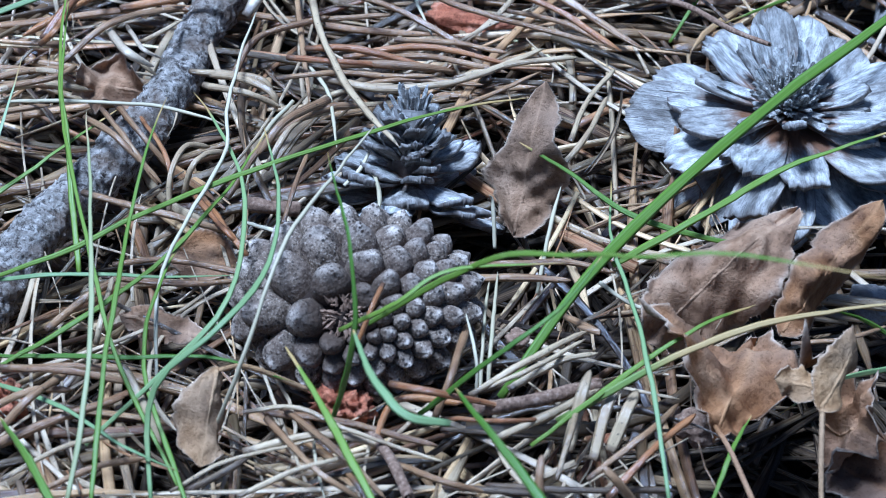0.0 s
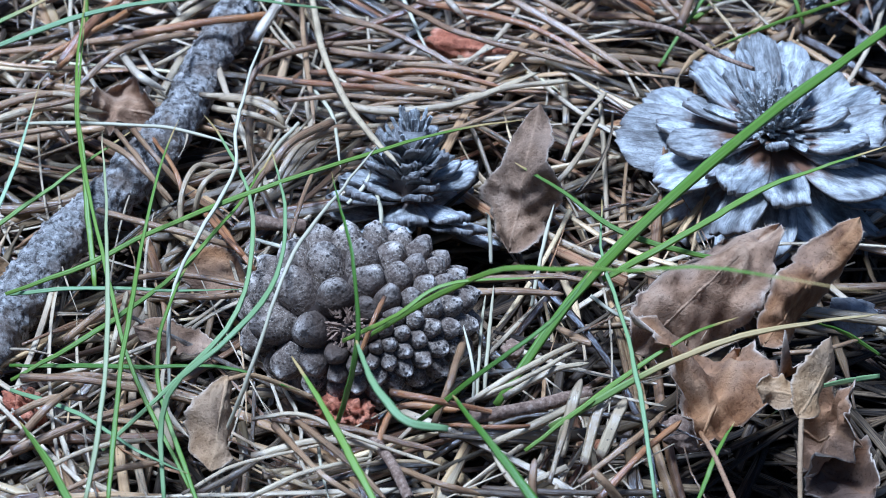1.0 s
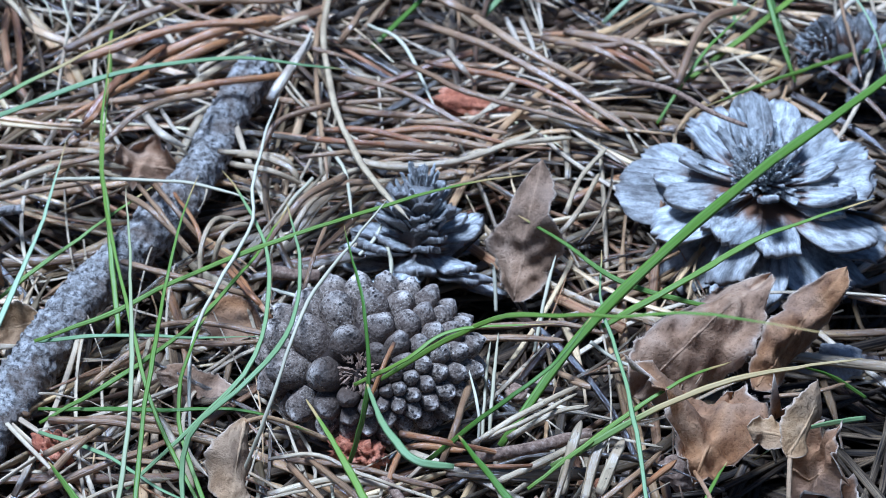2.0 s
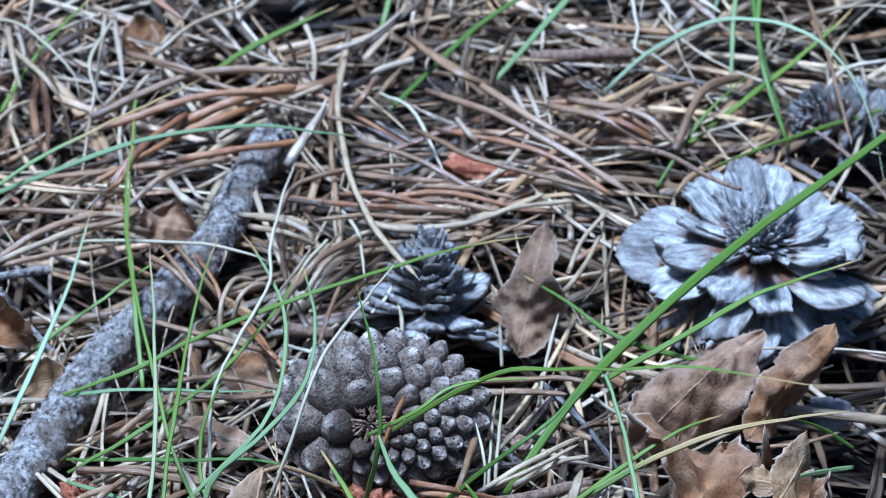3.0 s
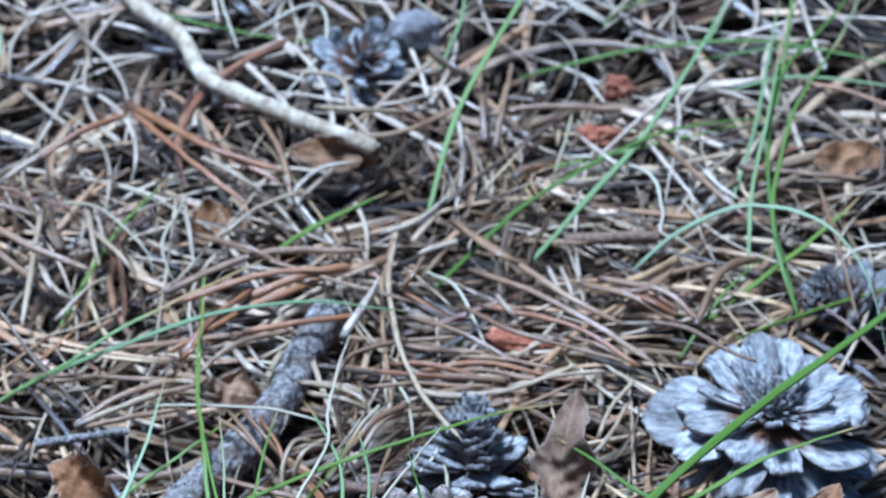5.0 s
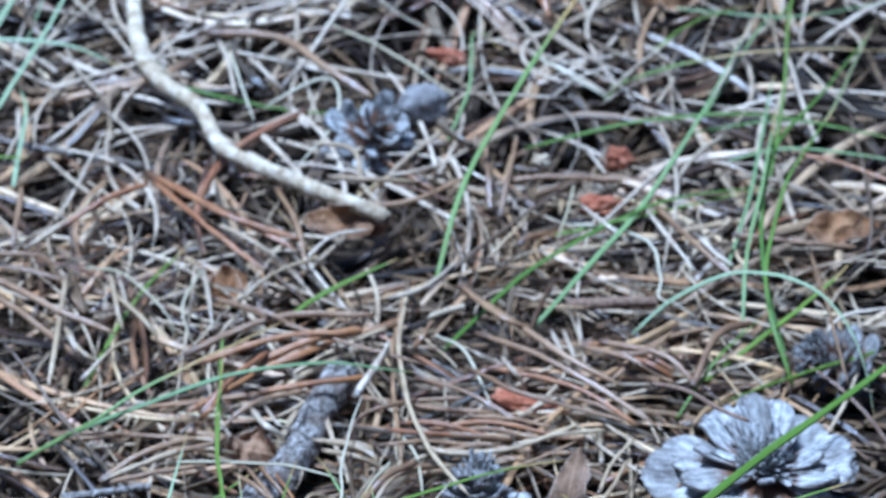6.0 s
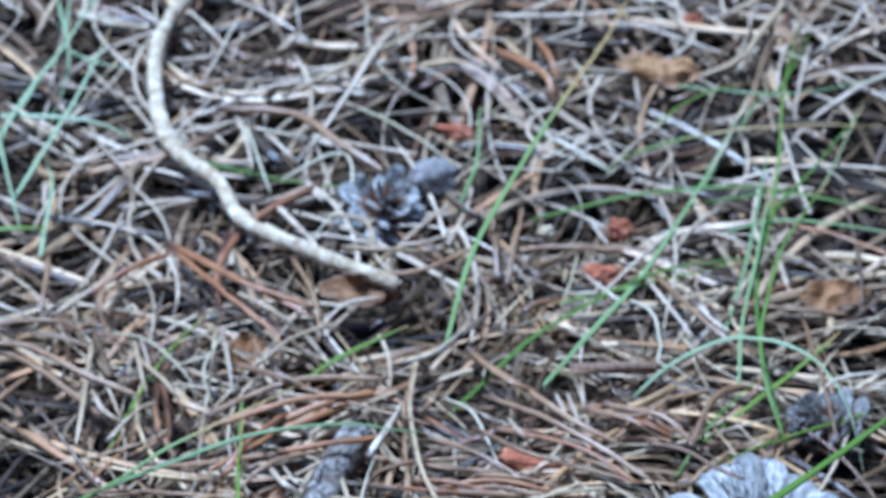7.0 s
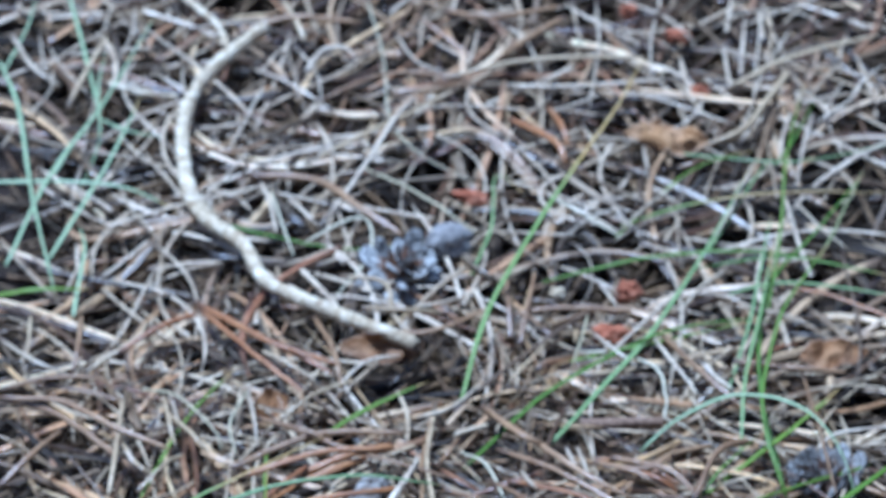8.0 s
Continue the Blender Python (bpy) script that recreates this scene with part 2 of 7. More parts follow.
RUSTY_DARK = needle_material("dark_brown_stalk", True, 0.0, ((0.085, 0.050, 0.022), (0.15, 0.090, 0.040)))
WHITE = needle_material("white_bleached_straw", True, 0.0, ((0.66, 0.60, 0.47), (0.95, 0.90, 0.78)))
PALE = needle_material("bleached_straw", False, 0.0, ((0.52, 0.42, 0.26), (0.95, 0.87, 0.68)))
# same needles, tinted cooler in place of bluish sky sheen
FAR_LITTER = needle_material("cooler_litter_needles", False, 0.0, fresh=True, cool=True)
WHITE_STRAW = needle_material("sun_bleached_straw", False, 0.0, ((0.50, 0.42, 0.29), (0.96, 0.90, 0.78)))
SOIL, LITTER, NEEDLE = soil_material(), needle_material("litter_needles", fresh=True), needle_material("dry_needle", True, fresh=True)
ICE = grass_material("bleached_blue_green_grass", 0.12, 0.95)
GREEN, BLUEGREEN, STRAW = grass_material("green_grass"), grass_material("pale_blue_green_grass", 0.0, 0.46), grass_material("straw_grass", 1.0)
YELLOWED = grass_material("half_dry_grass", 0.45)
SPENT = grass_material("spent_straw_grass", 0.10, 0.0, 0.34)
TIPPED = grass_material("straw_tipped_grass", 0.0, 0.25, 0.62)
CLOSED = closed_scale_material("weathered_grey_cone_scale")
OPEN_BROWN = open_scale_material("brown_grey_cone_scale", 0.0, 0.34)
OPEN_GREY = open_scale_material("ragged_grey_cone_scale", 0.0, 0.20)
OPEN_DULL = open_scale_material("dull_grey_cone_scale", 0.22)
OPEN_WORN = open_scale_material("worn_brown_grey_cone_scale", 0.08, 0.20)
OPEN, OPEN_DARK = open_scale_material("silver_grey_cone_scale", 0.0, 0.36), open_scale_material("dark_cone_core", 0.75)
BARK, ROOT, RUST, STONE = bark_material(), root_material(), rust_material(), stone_material()
LEAF_TAN = leaf_material("tan_dead_leaf", (0.145, 0.088, 0.050), (0.33, 0.225, 0.142), (0.52, 0.395, 0.27))
LEAF_BROWN = leaf_material("brown_dead_leaf", (0.105, 0.052, 0.022), (0.285, 0.162, 0.074), (0.46, 0.30, 0.155))
LEAF_PALE = leaf_material("pale_dead_leaf", (0.19, 0.115, 0.052), (0.39, 0.27, 0.14), (0.58, 0.44, 0.265))
LEAF_ORANGE = leaf_material("orange_dead_leaf", (0.20, 0.105, 0.045), (0.42, 0.265, 0.125), (0.58, 0.42, 0.24))
LEAF_GREY = leaf_material("grey_brown_dead_leaf", (0.11, 0.072, 0.043), (0.28, 0.195, 0.125), (0.47, 0.35, 0.24))


def brown_wood_material():
    k = Mat("brown_broken_wood", 0.85, 0.2)
    fine = k.noise(1100, 4, 0.65)
    return k.done(k.ramp(fine, (0.3, (0.085, 0.048, 0.028)), (0.55, (0.26, 0.165, 0.10)), (0.75, (0.46, 0.34, 0.235))), fine, 0.6, 0.0004)


LEAF_DARK = leaf_material("dark_brown_dead_leaf", (0.055, 0.027, 0.012), (0.15, 0.080, 0.037), (0.30, 0.18, 0.09))
BROWN_WOOD = brown_wood_material()
# near-black core colour stands in for shade in the gaps between closed scales
DARK_WOOD = Mat("gap_dark_cone_wood", 0.9, 0.1).done((0.035, 0.024, 0.017))

# ---- building blocks; all lengths below are centimetres ----
CM = 0.01
rng = np.random.default_rng(7)


def mesh_from(name, verts, faces, material, smooth=True, **attrs):
    """A mesh from centimetre coordinates, with named point attributes (floats or vectors)."""
    me = bpy.data.meshes.new(name)
    v = np.asarray(verts, float) * CM
    me.from_pydata(v.tolist(), [], faces if isinstance(faces, list) else faces.tolist())
    for key, val in attrs.items():
        val = np.asarray(val, np.float32)
        if val.ndim == 1:
            me.attributes.new(key, "FLOAT", "POINT").data.foreach_set("value", val)
        else:
            me.attributes.new(key, "FLOAT_VECTOR", "POINT").data.foreach_set("vector", val.ravel())
    if smooth:
        me.polygons.foreach_set("use_smooth", np.ones(len(me.polygons), bool))
    me.materials.append(material)
    me.update()
    return me


def thing(name, at, label, category, group="", kind=""):
    ob = new(name)
    ob.empty_display_size = 0.01
    ob.location = Vector(at) * CM
    return tagged(ob, label, category, group, kind)


def part(name, me, parent, label="", m=None):
    """A mesh as one part of a thing; m is its pose in the thing, in centimetres."""
    ob = new(name, me)
    ob.parent = parent
    if m is not None:
        m = m.copy()
        m.translation = m.translation * CM
        ob.matrix_local = m
    return tagged(ob, label) if label else ob


def spline(points, n):
    """A smooth curve through a few points, in n even steps."""
    p = np.asarray(points, float)
    if len(p) == 2:
        p = np.array([p[0], p.mean(0), p[1]])
    p = np.vstack([2 * p[0] - p[1], p, 2 * p[-1] - p[-2]])
    out = []
    for i in range(1, len(p) - 2):
        a, b, c, d = p[i - 1 : i + 3]
        for s in np.linspace(0, 1, 24, endpoint=False):
            out.append(0.5 * (2 * b + (c - a) * s + (2 * a - 5 * b + 4 * c - d) * s * s + (3 * b - a - 3 * c + d) * s**3))
    out = np.array(out + [p[-2]])
    run = np.r_[0, np.cumsum(np.linalg.norm(np.diff(out, axis=0), axis=1))]
    at = np.linspace(0, run[-1], n)
    return np.stack([np.interp(at, run, out[:, k]) for k in range(3)], 1), run[-1]


def unit(v):
    return v / np.maximum(np.linalg.norm(v, axis=-1, keepdims=True), 1e-9)


def grid_faces(rows, cols, closed):
    r, c = np.meshgrid(np.arange(rows - 1), np.arange(cols if closed else cols - 1), indexing="ij")
    r, c = r.ravel(), c.ravel()
    d = (c + 1) % cols
    return np.stack([r * cols + c, r * cols + d, (r + 1) * cols + d, (r + 1) * cols + c], 1)


def sweep(path, width, thick, section, facing=(0.05, -0.7, 0.7), twist=0.0):
    """A cross-section (pairs across, out) drawn along a path. Gives vertices, faces and the strip coordinates."""
    k, s = len(path), len(section)
    tan = unit(np.gradient(path, axis=0))
    side = unit(np.cross(tan, np.asarray(facing, float)))
    out = np.cross(side, tan)
    ang = np.linspace(0, twist, k)[:, None]
    side, out = side * np.cos(ang) + out * np.sin(ang), out * np.cos(ang) - side * np.sin(ang)
    sec = np.asarray(section, float)
    v = path[:, None] + side[:, None] * (sec[:, 0] * np.asarray(width)[:, None])[..., None] + out[:, None] * (sec[:, 1] * np.asarray(thick)[:, None])[..., None]
    run = np.r_[0, np.cumsum(np.linalg.norm(np.diff(path, axis=0), axis=1))]
    strip = np.stack([np.repeat(run, s), np.tile(sec[:, 0], k), np.zeros(k * s)], 1)
    faces = grid_faces(k, s, True).tolist()
    faces += [list(range(s))[::-1], [(k - 1) * s + i for i in range(s)]]
    return v.reshape(-1, 3), faces, strip, np.repeat(run / run[-1], s)


BLADE = [(-0.5, 0.0), (-0.22, 0.28), (0.0, 0.06), (0.22, 0.28), (0.5, 0.0), (0.0, -0.5)]
HALF_ROUND = [(-0.5, -0.1), (-0.3, 0.36), (0.0, 0.5), (0.3, 0.36), (0.5, -0.1), (0.0, -0.32)]
ROUND = [(0.5 * math.cos(a * math.tau / 8), 0.5 * math.sin(a * math.tau / 8)) for a in range(8)]


def strand(name, points, width, material, label, category, group, section=HALF_ROUND, thick=0.55, taper=0.25, root=0.6, twist=0.0, seed=0.0):
    """One blade, needle or stalk along a few points: a thing of its own."""
    path, length = spline(points, 26)
    u = np.linspace(0, 1, len(path))
    r = np.random.default_rng(int(abs(points[0][0] * 131 + points[0][1] * 71 + length * 17) * 10))
    wob = np.cumsum(r.normal(0, 0.010, (len(path), 3)), 0)
    path = path + (wob - wob[0]) * np.minimum(1, length / 8)
    w = width * np.minimum(1, root + (1 - root) * u / 0.15) * np.where(u > 1 - taper, 0.12 + 0.88 * np.sqrt(np.clip((1 - u) / taper, 0, 1)), 1.0)
    w *= 1 + 0.08 * np.sin(u * length * 2.1 + r.uniform(0, 6)) + 0.05 * np.sin(u * length * 7.3 + r.uniform(0, 6))
    v, f, strip, along = sweep(path - path[0], w, w * thick, section, twist=twist + r.uniform(-0.5, 0.5))
    strip[:, 2] = r.uniform(0, 50)
    ob = new(name, mesh_from(name, v, f, material, along=along, strip=strip))
    ob.location = Vector(path[0]) * CM
    return tagged(ob, label, category, group)


def blade(points, width, material=None, label="slender green grass blade rising from the needle litter"):
    width *= 1.1 if material == ICE else 1.0
    return strand("grass_blade", points, width, material or GREEN, label, "grass blade", "grass blades in the litter", BLADE, 0.45, 0.55, 0.75, 0.7)


def stalk(points, width, label="dry straw-coloured grass stalk lying over the litter", material=None):
    return strand("dry_grass_stalk", points, width, material or STRAW, label, "grass stalk", "dry grass stalks", HALF_ROUND, 0.6, 0.3, 0.8, 0.5)


def needle(points, width, label="dry brown pine needle lying on the litter", material=None):
    return strand("pine_needle", points, width * 0.86, material or TAN, label, "pine needle", "loose dry pine needles", HALF_ROUND, 0.6, 0.12, 0.9, 0.4)


def twig(points, radius, label, material, knots=0.12, name="twig", category="twig", rings=70, sides=16, end=0.85, flaky=0.0):
    """A bark-covered stick: uneven, knotted, with a broken end as a part."""
    base = thing(name, points[0], label, category)
    path, length = spline(points, rings)
    path = path - path[0]
    a = np.linspace(0, math.tau, sides, endpoint=False)
    sec = np.stack([np.cos(a), np.sin(a)], 1)
    u = np.linspace(0, 1, rings)
    rad = radius * (1 - (1 - end) * u)
    tan = unit(np.gradient(path, axis=0))
    side = unit(np.cross(tan, (0.1, -0.2, 1.0)))
    out = np.cross(side, tan)
    v = np.empty((rings, sides, 3))
    for i in range(rings):
        for j in range(sides):
            d = side[i] * sec[j, 0] + out[i] * sec[j, 1]
            q = Vector(path[i] + d * rad[i] + np.asarray(points[0]))
            n1 = noise.noise(q * 0.9) * knots * 1.6 + noise.noise(q * 2.6) * knots + noise.noise(q * 7.0) * knots * 0.7 + abs(noise.noise(q * 4.5)) * knots * 0.9 + abs(noise.noise(q * 12.0)) * knots * 0.5
            # loose bark scales: steps across the stick, broken round it
            step_ = (u[i] * length * 3.6 + 1.8 * noise.noise(q * 1.6) + 0.7 * noise.noise(q * 5.0)) % 1.0
            n1 += flaky * (step_**2 - 0.35) * (0.4 + 0.6 * abs(noise.noise(q * 2.1 + Vector((3, 1, 7)))) * 2)
            v[i, j] = path[i] + d * rad[i] * (1 + n1)
    run = np.repeat(u * length, sides)
    strip = np.stack([run, np.tile(a / math.tau, rings), run * 0], 1)
    faces = grid_faces(rings, sides, True).tolist() + [list(range(sides))[::-1]]
    part("bark", mesh_from("bark", v.reshape(-1, 3), faces, material, along=np.repeat(u, sides), strip=strip), base)
    # the snapped end: splinters set in a ragged ring
    tip, t = path[-1], tan[-1]
    vv, ff = [], []
    loc = np.random.default_rng(int(length * 100))
    for j in range(sides):
        ang, rr = loc.uniform(0, math.tau), rad[-1] * math.sqrt(loc.uniform(0.0, 0.85))
        c = tip + side[-1] * rr * math.cos(ang) + out[-1] * rr * math.sin(ang) - t * radius * 0.5
        h, wd = radius * loc.uniform(0.45, 1.0), radius * loc.uniform(0.16, 0.34)
        s1, s2 = side[-1] * wd, out[-1] * wd
        n = len(vv)
        vv += [c - s1, c + s2, c + s1, c - s2, c + t * h - s1 * 0.5, c + t * h * 1.1 + s2 * 0.6, c + t * h * 0.9 + s1 * 0.5, c + t * h - s2 * 0.6]
        ff += [[n, n + 1, n + 5, n + 4], [n + 1, n + 2, n + 6, n + 5], [n + 2, n + 3, n + 7, n + 6], [n + 3, n, n + 4, n + 7], [n + 4, n + 5, n + 6, n + 7]]
    part("broken_end", mesh_from("broken_end", vv, ff, material, False, strip=np.array(vv)), base, "splintered broken end")
    return base


# ---- ground and litter ----
def rise(x, y):
    """The gentle swell of the forest floor."""
    return 0.22 * np.sin(0.29 * x + 0.8) * np.cos(0.21 * y) + 0.14 * np.sin(0.83 * x + 0.37 * y) + 0.10 * np.cos(0.61 * y - 0.44 * x + 1.0)


def build_ground():
    s = np.sinh(np.linspace(-1, 1, 161) * 6.2)
    axis = s / s[-1] * 6000
    x, y = np.meshgrid(axis, axis + 40, indexing="ij")
    near = np.exp(-((x / 120) ** 2 + ((y - 40) / 120) ** 2))
    z = -2.1 + rise(x, y) * near
    v = np.stack([x, y, z], -1).reshape(-1, 3)
    ob = new("ground", mesh_from("ground", v, grid_faces(161, 161, False), SOIL))
    return tagged(ob, "dark humus soil of a pine forest floor", "ground", kind="structure")


def clear_of_things(pts):
    """Whether needles (n, k, 3) keep out of the cones and the branch."""
    ok = np.ones(len(pts), bool)
    for x, y, r, z0 in KEEP_OUT:
        d = np.hypot(pts[..., 0] - x, pts[..., 1] - y)
        ok &= ~((d < r) & (pts[..., 2] > z0)).any(1)
    return ok


def scatter(n, xs, ys, low, high, lengths, widths, bias, segs=8, seed=1, slope=0.035, bend=0.05, pairs=True, top=0.75):
    """Centre lines of n needles strewn over a field, curved, and lying at heights between low and high."""
    r = np.random.default_rng(seed)
    y = r.uniform(*ys, n)
    x = r.uniform(-1, 1, n) * (xs if isinstance(xs, (int, float)) else xs[0] + xs[1] * y)
    if not isinstance(xs, (int, float)):
        x = x - 0.05 * y  # the strewn strip follows the line of sight
    turn = np.where(r.random(n) < abs(bias), r.normal(0.12 if bias > 0 else 1.5, 0.5, n), r.uniform(0, math.pi, n)) + np.where(r.random(n) < 0.5, 0, math.pi)
    length = np.clip(r.normal(lengths[0], lengths[1], n), 1.2, 15)
    curve = r.normal(0, bend, n) * np.where(r.random(n) < 0.13, 2.6, 1.0)
    z0, lean, arch = low + (high - low) * r.random(n), r.normal(0, slope, n), r.normal(0.003, 0.008, n)
    s = np.linspace(-0.5, 0.5, segs + 1)[None] * length[:, None]
    ang = turn[:, None] + curve[:, None] * s
    step = length[:, None] / segs
    px = np.cumsum(np.cos(ang) * step, 1)
    py = np.cumsum(np.sin(ang) * step, 1)
    px, py = px - px.mean(1, keepdims=True) + x[:, None], py - py.mean(1, keepdims=True) + y[:, None]
    pz = z0[:, None] + lean[:, None] * s + arch[:, None] * s * s + rise(px, py)
    # the top of the mat is pressed level
    pz = np.where(pz > top - 0.4, top - 0.4 * np.exp(-np.maximum(0.0, pz - top + 0.4) / 0.4), pz)
    pts = np.stack([px, py, np.maximum(pz, rise(px, py) - 2.05)], -1)
    # half of them hold together in pairs, joined at the foot
    if pairs:
        h = n // 2
        a = r.normal(0, 0.16, h)[:, None]
        d = pts[:h, :, :2] - pts[:h, :1, :2]
        c, s_ = np.cos(a), np.sin(a)
        pts[h : 2 * h, :, 0] = pts[:h, :1, 0] + c * d[..., 0] - s_ * d[..., 1]
        pts[h : 2 * h, :, 1] = pts[:h, :1, 1] + s_ * d[..., 0] + c * d[..., 1]
        pts[h : 2 * h, :, 2] = pts[:h, :, 2] + r.normal(0, 0.04, h)[:, None] * np.linspace(0, 6, segs + 1)[None] * 0.5
    return pts, np.clip(r.normal(widths[0], widths[1], n), 0.035, 0.33 if widths[0] > 0.25 else 0.24)


def strands_mesh(name, pts, width, material):
    """Many needles as one mesh: half-round, grooved, pointed, with a sheath at the foot."""
    n, k, _ = pts.shape
    sec = np.array([(-0.5, 0.0), (-0.30, 0.27), (0.0, 0.24), (0.28, 0.29), (0.5, 0.0), (0.0, -0.30)])
    tan = unit(np.gradient(pts, axis=1))
    side = unit(np.cross(tan, (0.0, -0.25, 1.0)))
    out = np.cross(side, tan)
    roll = rng.normal(0, 0.6, n)[:, None, None] + np.linspace(-1, 1, k)[None, :, None] * rng.normal(0, 0.5, n)[:, None, None]
    side, out = side * np.cos(roll) + out * np.sin(roll), out * np.cos(roll) - side * np.sin(roll)
    u = np.linspace(0, 1, k)
    prof = np.where(u > 0.9, 0.35, 1.0) * np.where(u < 0.08, 1.12, 1.0)
    w = width[:, None] * prof[None] * (1 + rng.normal(0, 0.05, (n, k)))
    v = pts[:, :, None] + side[:, :, None] * (sec[None, None, :, 0] * w[..., None])[..., None] + out[:, :, None] * (sec[None, None, :, 1] * w[..., None] * 0.95)[..., None]
    s = len(sec)
    one = grid_faces(k, s, True)
    faces = (one[None] + (np.arange(n) * k * s)[:, None, None]).reshape(-1, 4)
    caps = np.array([[3, 2, 1, 0], [5, 4, 3, 0], [(k - 1) * s, (k - 1) * s + 1, (k - 1) * s + 2, (k - 1) * s + 3], [(k - 1) * s, (k - 1) * s + 3, (k - 1) * s + 4, (k - 1) * s + 5]])
    faces = np.vstack([faces, (caps[None] + (np.arange(n) * k * s)[:, None, None]).reshape(-1, 4)])
    along = np.broadcast_to(u[None, :, None], (n, k, s)).ravel()
    run = np.linalg.norm(np.diff(pts, axis=1), axis=2).sum(1)
    strip = np.empty((n, k, s, 3))
    strip[..., 0] = u[None, :, None] * run[:, None, None]
    strip[..., 1] = sec[None, None, :, 0]
    strip[..., 2] = rng.uniform(0, 80, n)[:, None, None]
    has = rng.random(n) < 0.35
    along = np.where(np.repeat(has, k * s), along, 0.12 + along * 0.85)
    return mesh_from(name, v.reshape(-1, 3), faces, material, True, along=along, strip=strip.reshape(-1, 3))


# ---- cones ----
def basis(axis, up=(0, 0, 1)):
    a = Vector(axis).normalized()
    x = Vector(up).cross(a)
    x = x.normalized() if x.length > 1e-4 else Vector((1, 0, 0))
    return x, a.cross(x), a


def knob_mesh(i, reach, size, pos, turn, scar):
    """One closed cone scale: a swollen knob that fills its own cell (reach: its half-width by direction), with a cross keel and a worn boss."""
    r = np.random.default_rng(100 + i)
    rings, seg = 9, len(reach)
    high = size * r.uniform(0.85, 1.15)
    keel, boss = r.uniform(0.08, 0.20), r.uniform(0.06, 0.16)
    facet, spin = r.uniform(0.08, 0.16), r.uniform(0, 3)
    ox, oy = r.uniform(-0.15, 0.15), r.uniform(-0.05, 0.30)
    v, at, lit_crown, stain = [], [], [], []
    for a in range(rings):
        rr = a / (rings - 1)
        for b in range(seg):
            th = b * math.tau / seg
            x, y = rr * reach[b] * math.cos(th), rr * reach[b] * math.sin(th)
            nx, ny = x / size, y / size
            h = max(0.0, 1 - rr**2.2) ** 0.62 * (1 + 0.28 * ny)
            h *= 1 - facet * (0.5 + 0.5 * math.cos(4 * th + spin)) * rr
            h += keel * math.exp(-((ny - oy) / 0.18) ** 2) * (1 - rr**2)
            h += boss * math.exp(-((nx - ox) ** 2 + (ny - oy) ** 2) / 0.05)
            h -= 0.6 * max(0.0, rr - 0.86) / 0.14
            q = pos + turn @ Vector((x, y, 0))
            h += noise.noise(q * 3.2 + Vector((i * 1.7, 0, 0))) * 0.26 * (1 - rr * 0.6) + noise.noise(q * 8.0) * 0.06 + noise.noise(q * 19.0) * 0.03
            v.append((x, y, h * high))
            at.append(tuple((q + turn @ Vector((0, 0, h * high))) * CM))
            lit_crown.append(max(0.0, min(1.0, (h - 0.70) / 0.40)))
            off = q - scar
            stain.append(math.exp(-(((off.length - 0.18 * max(0.0, off.z)) / 0.98) ** 2)))
    return mesh_from("scale", v, grid_faces(rings, seg, True).tolist(), CLOSED, at=at, lit_crown=lit_crown, stain=stain)


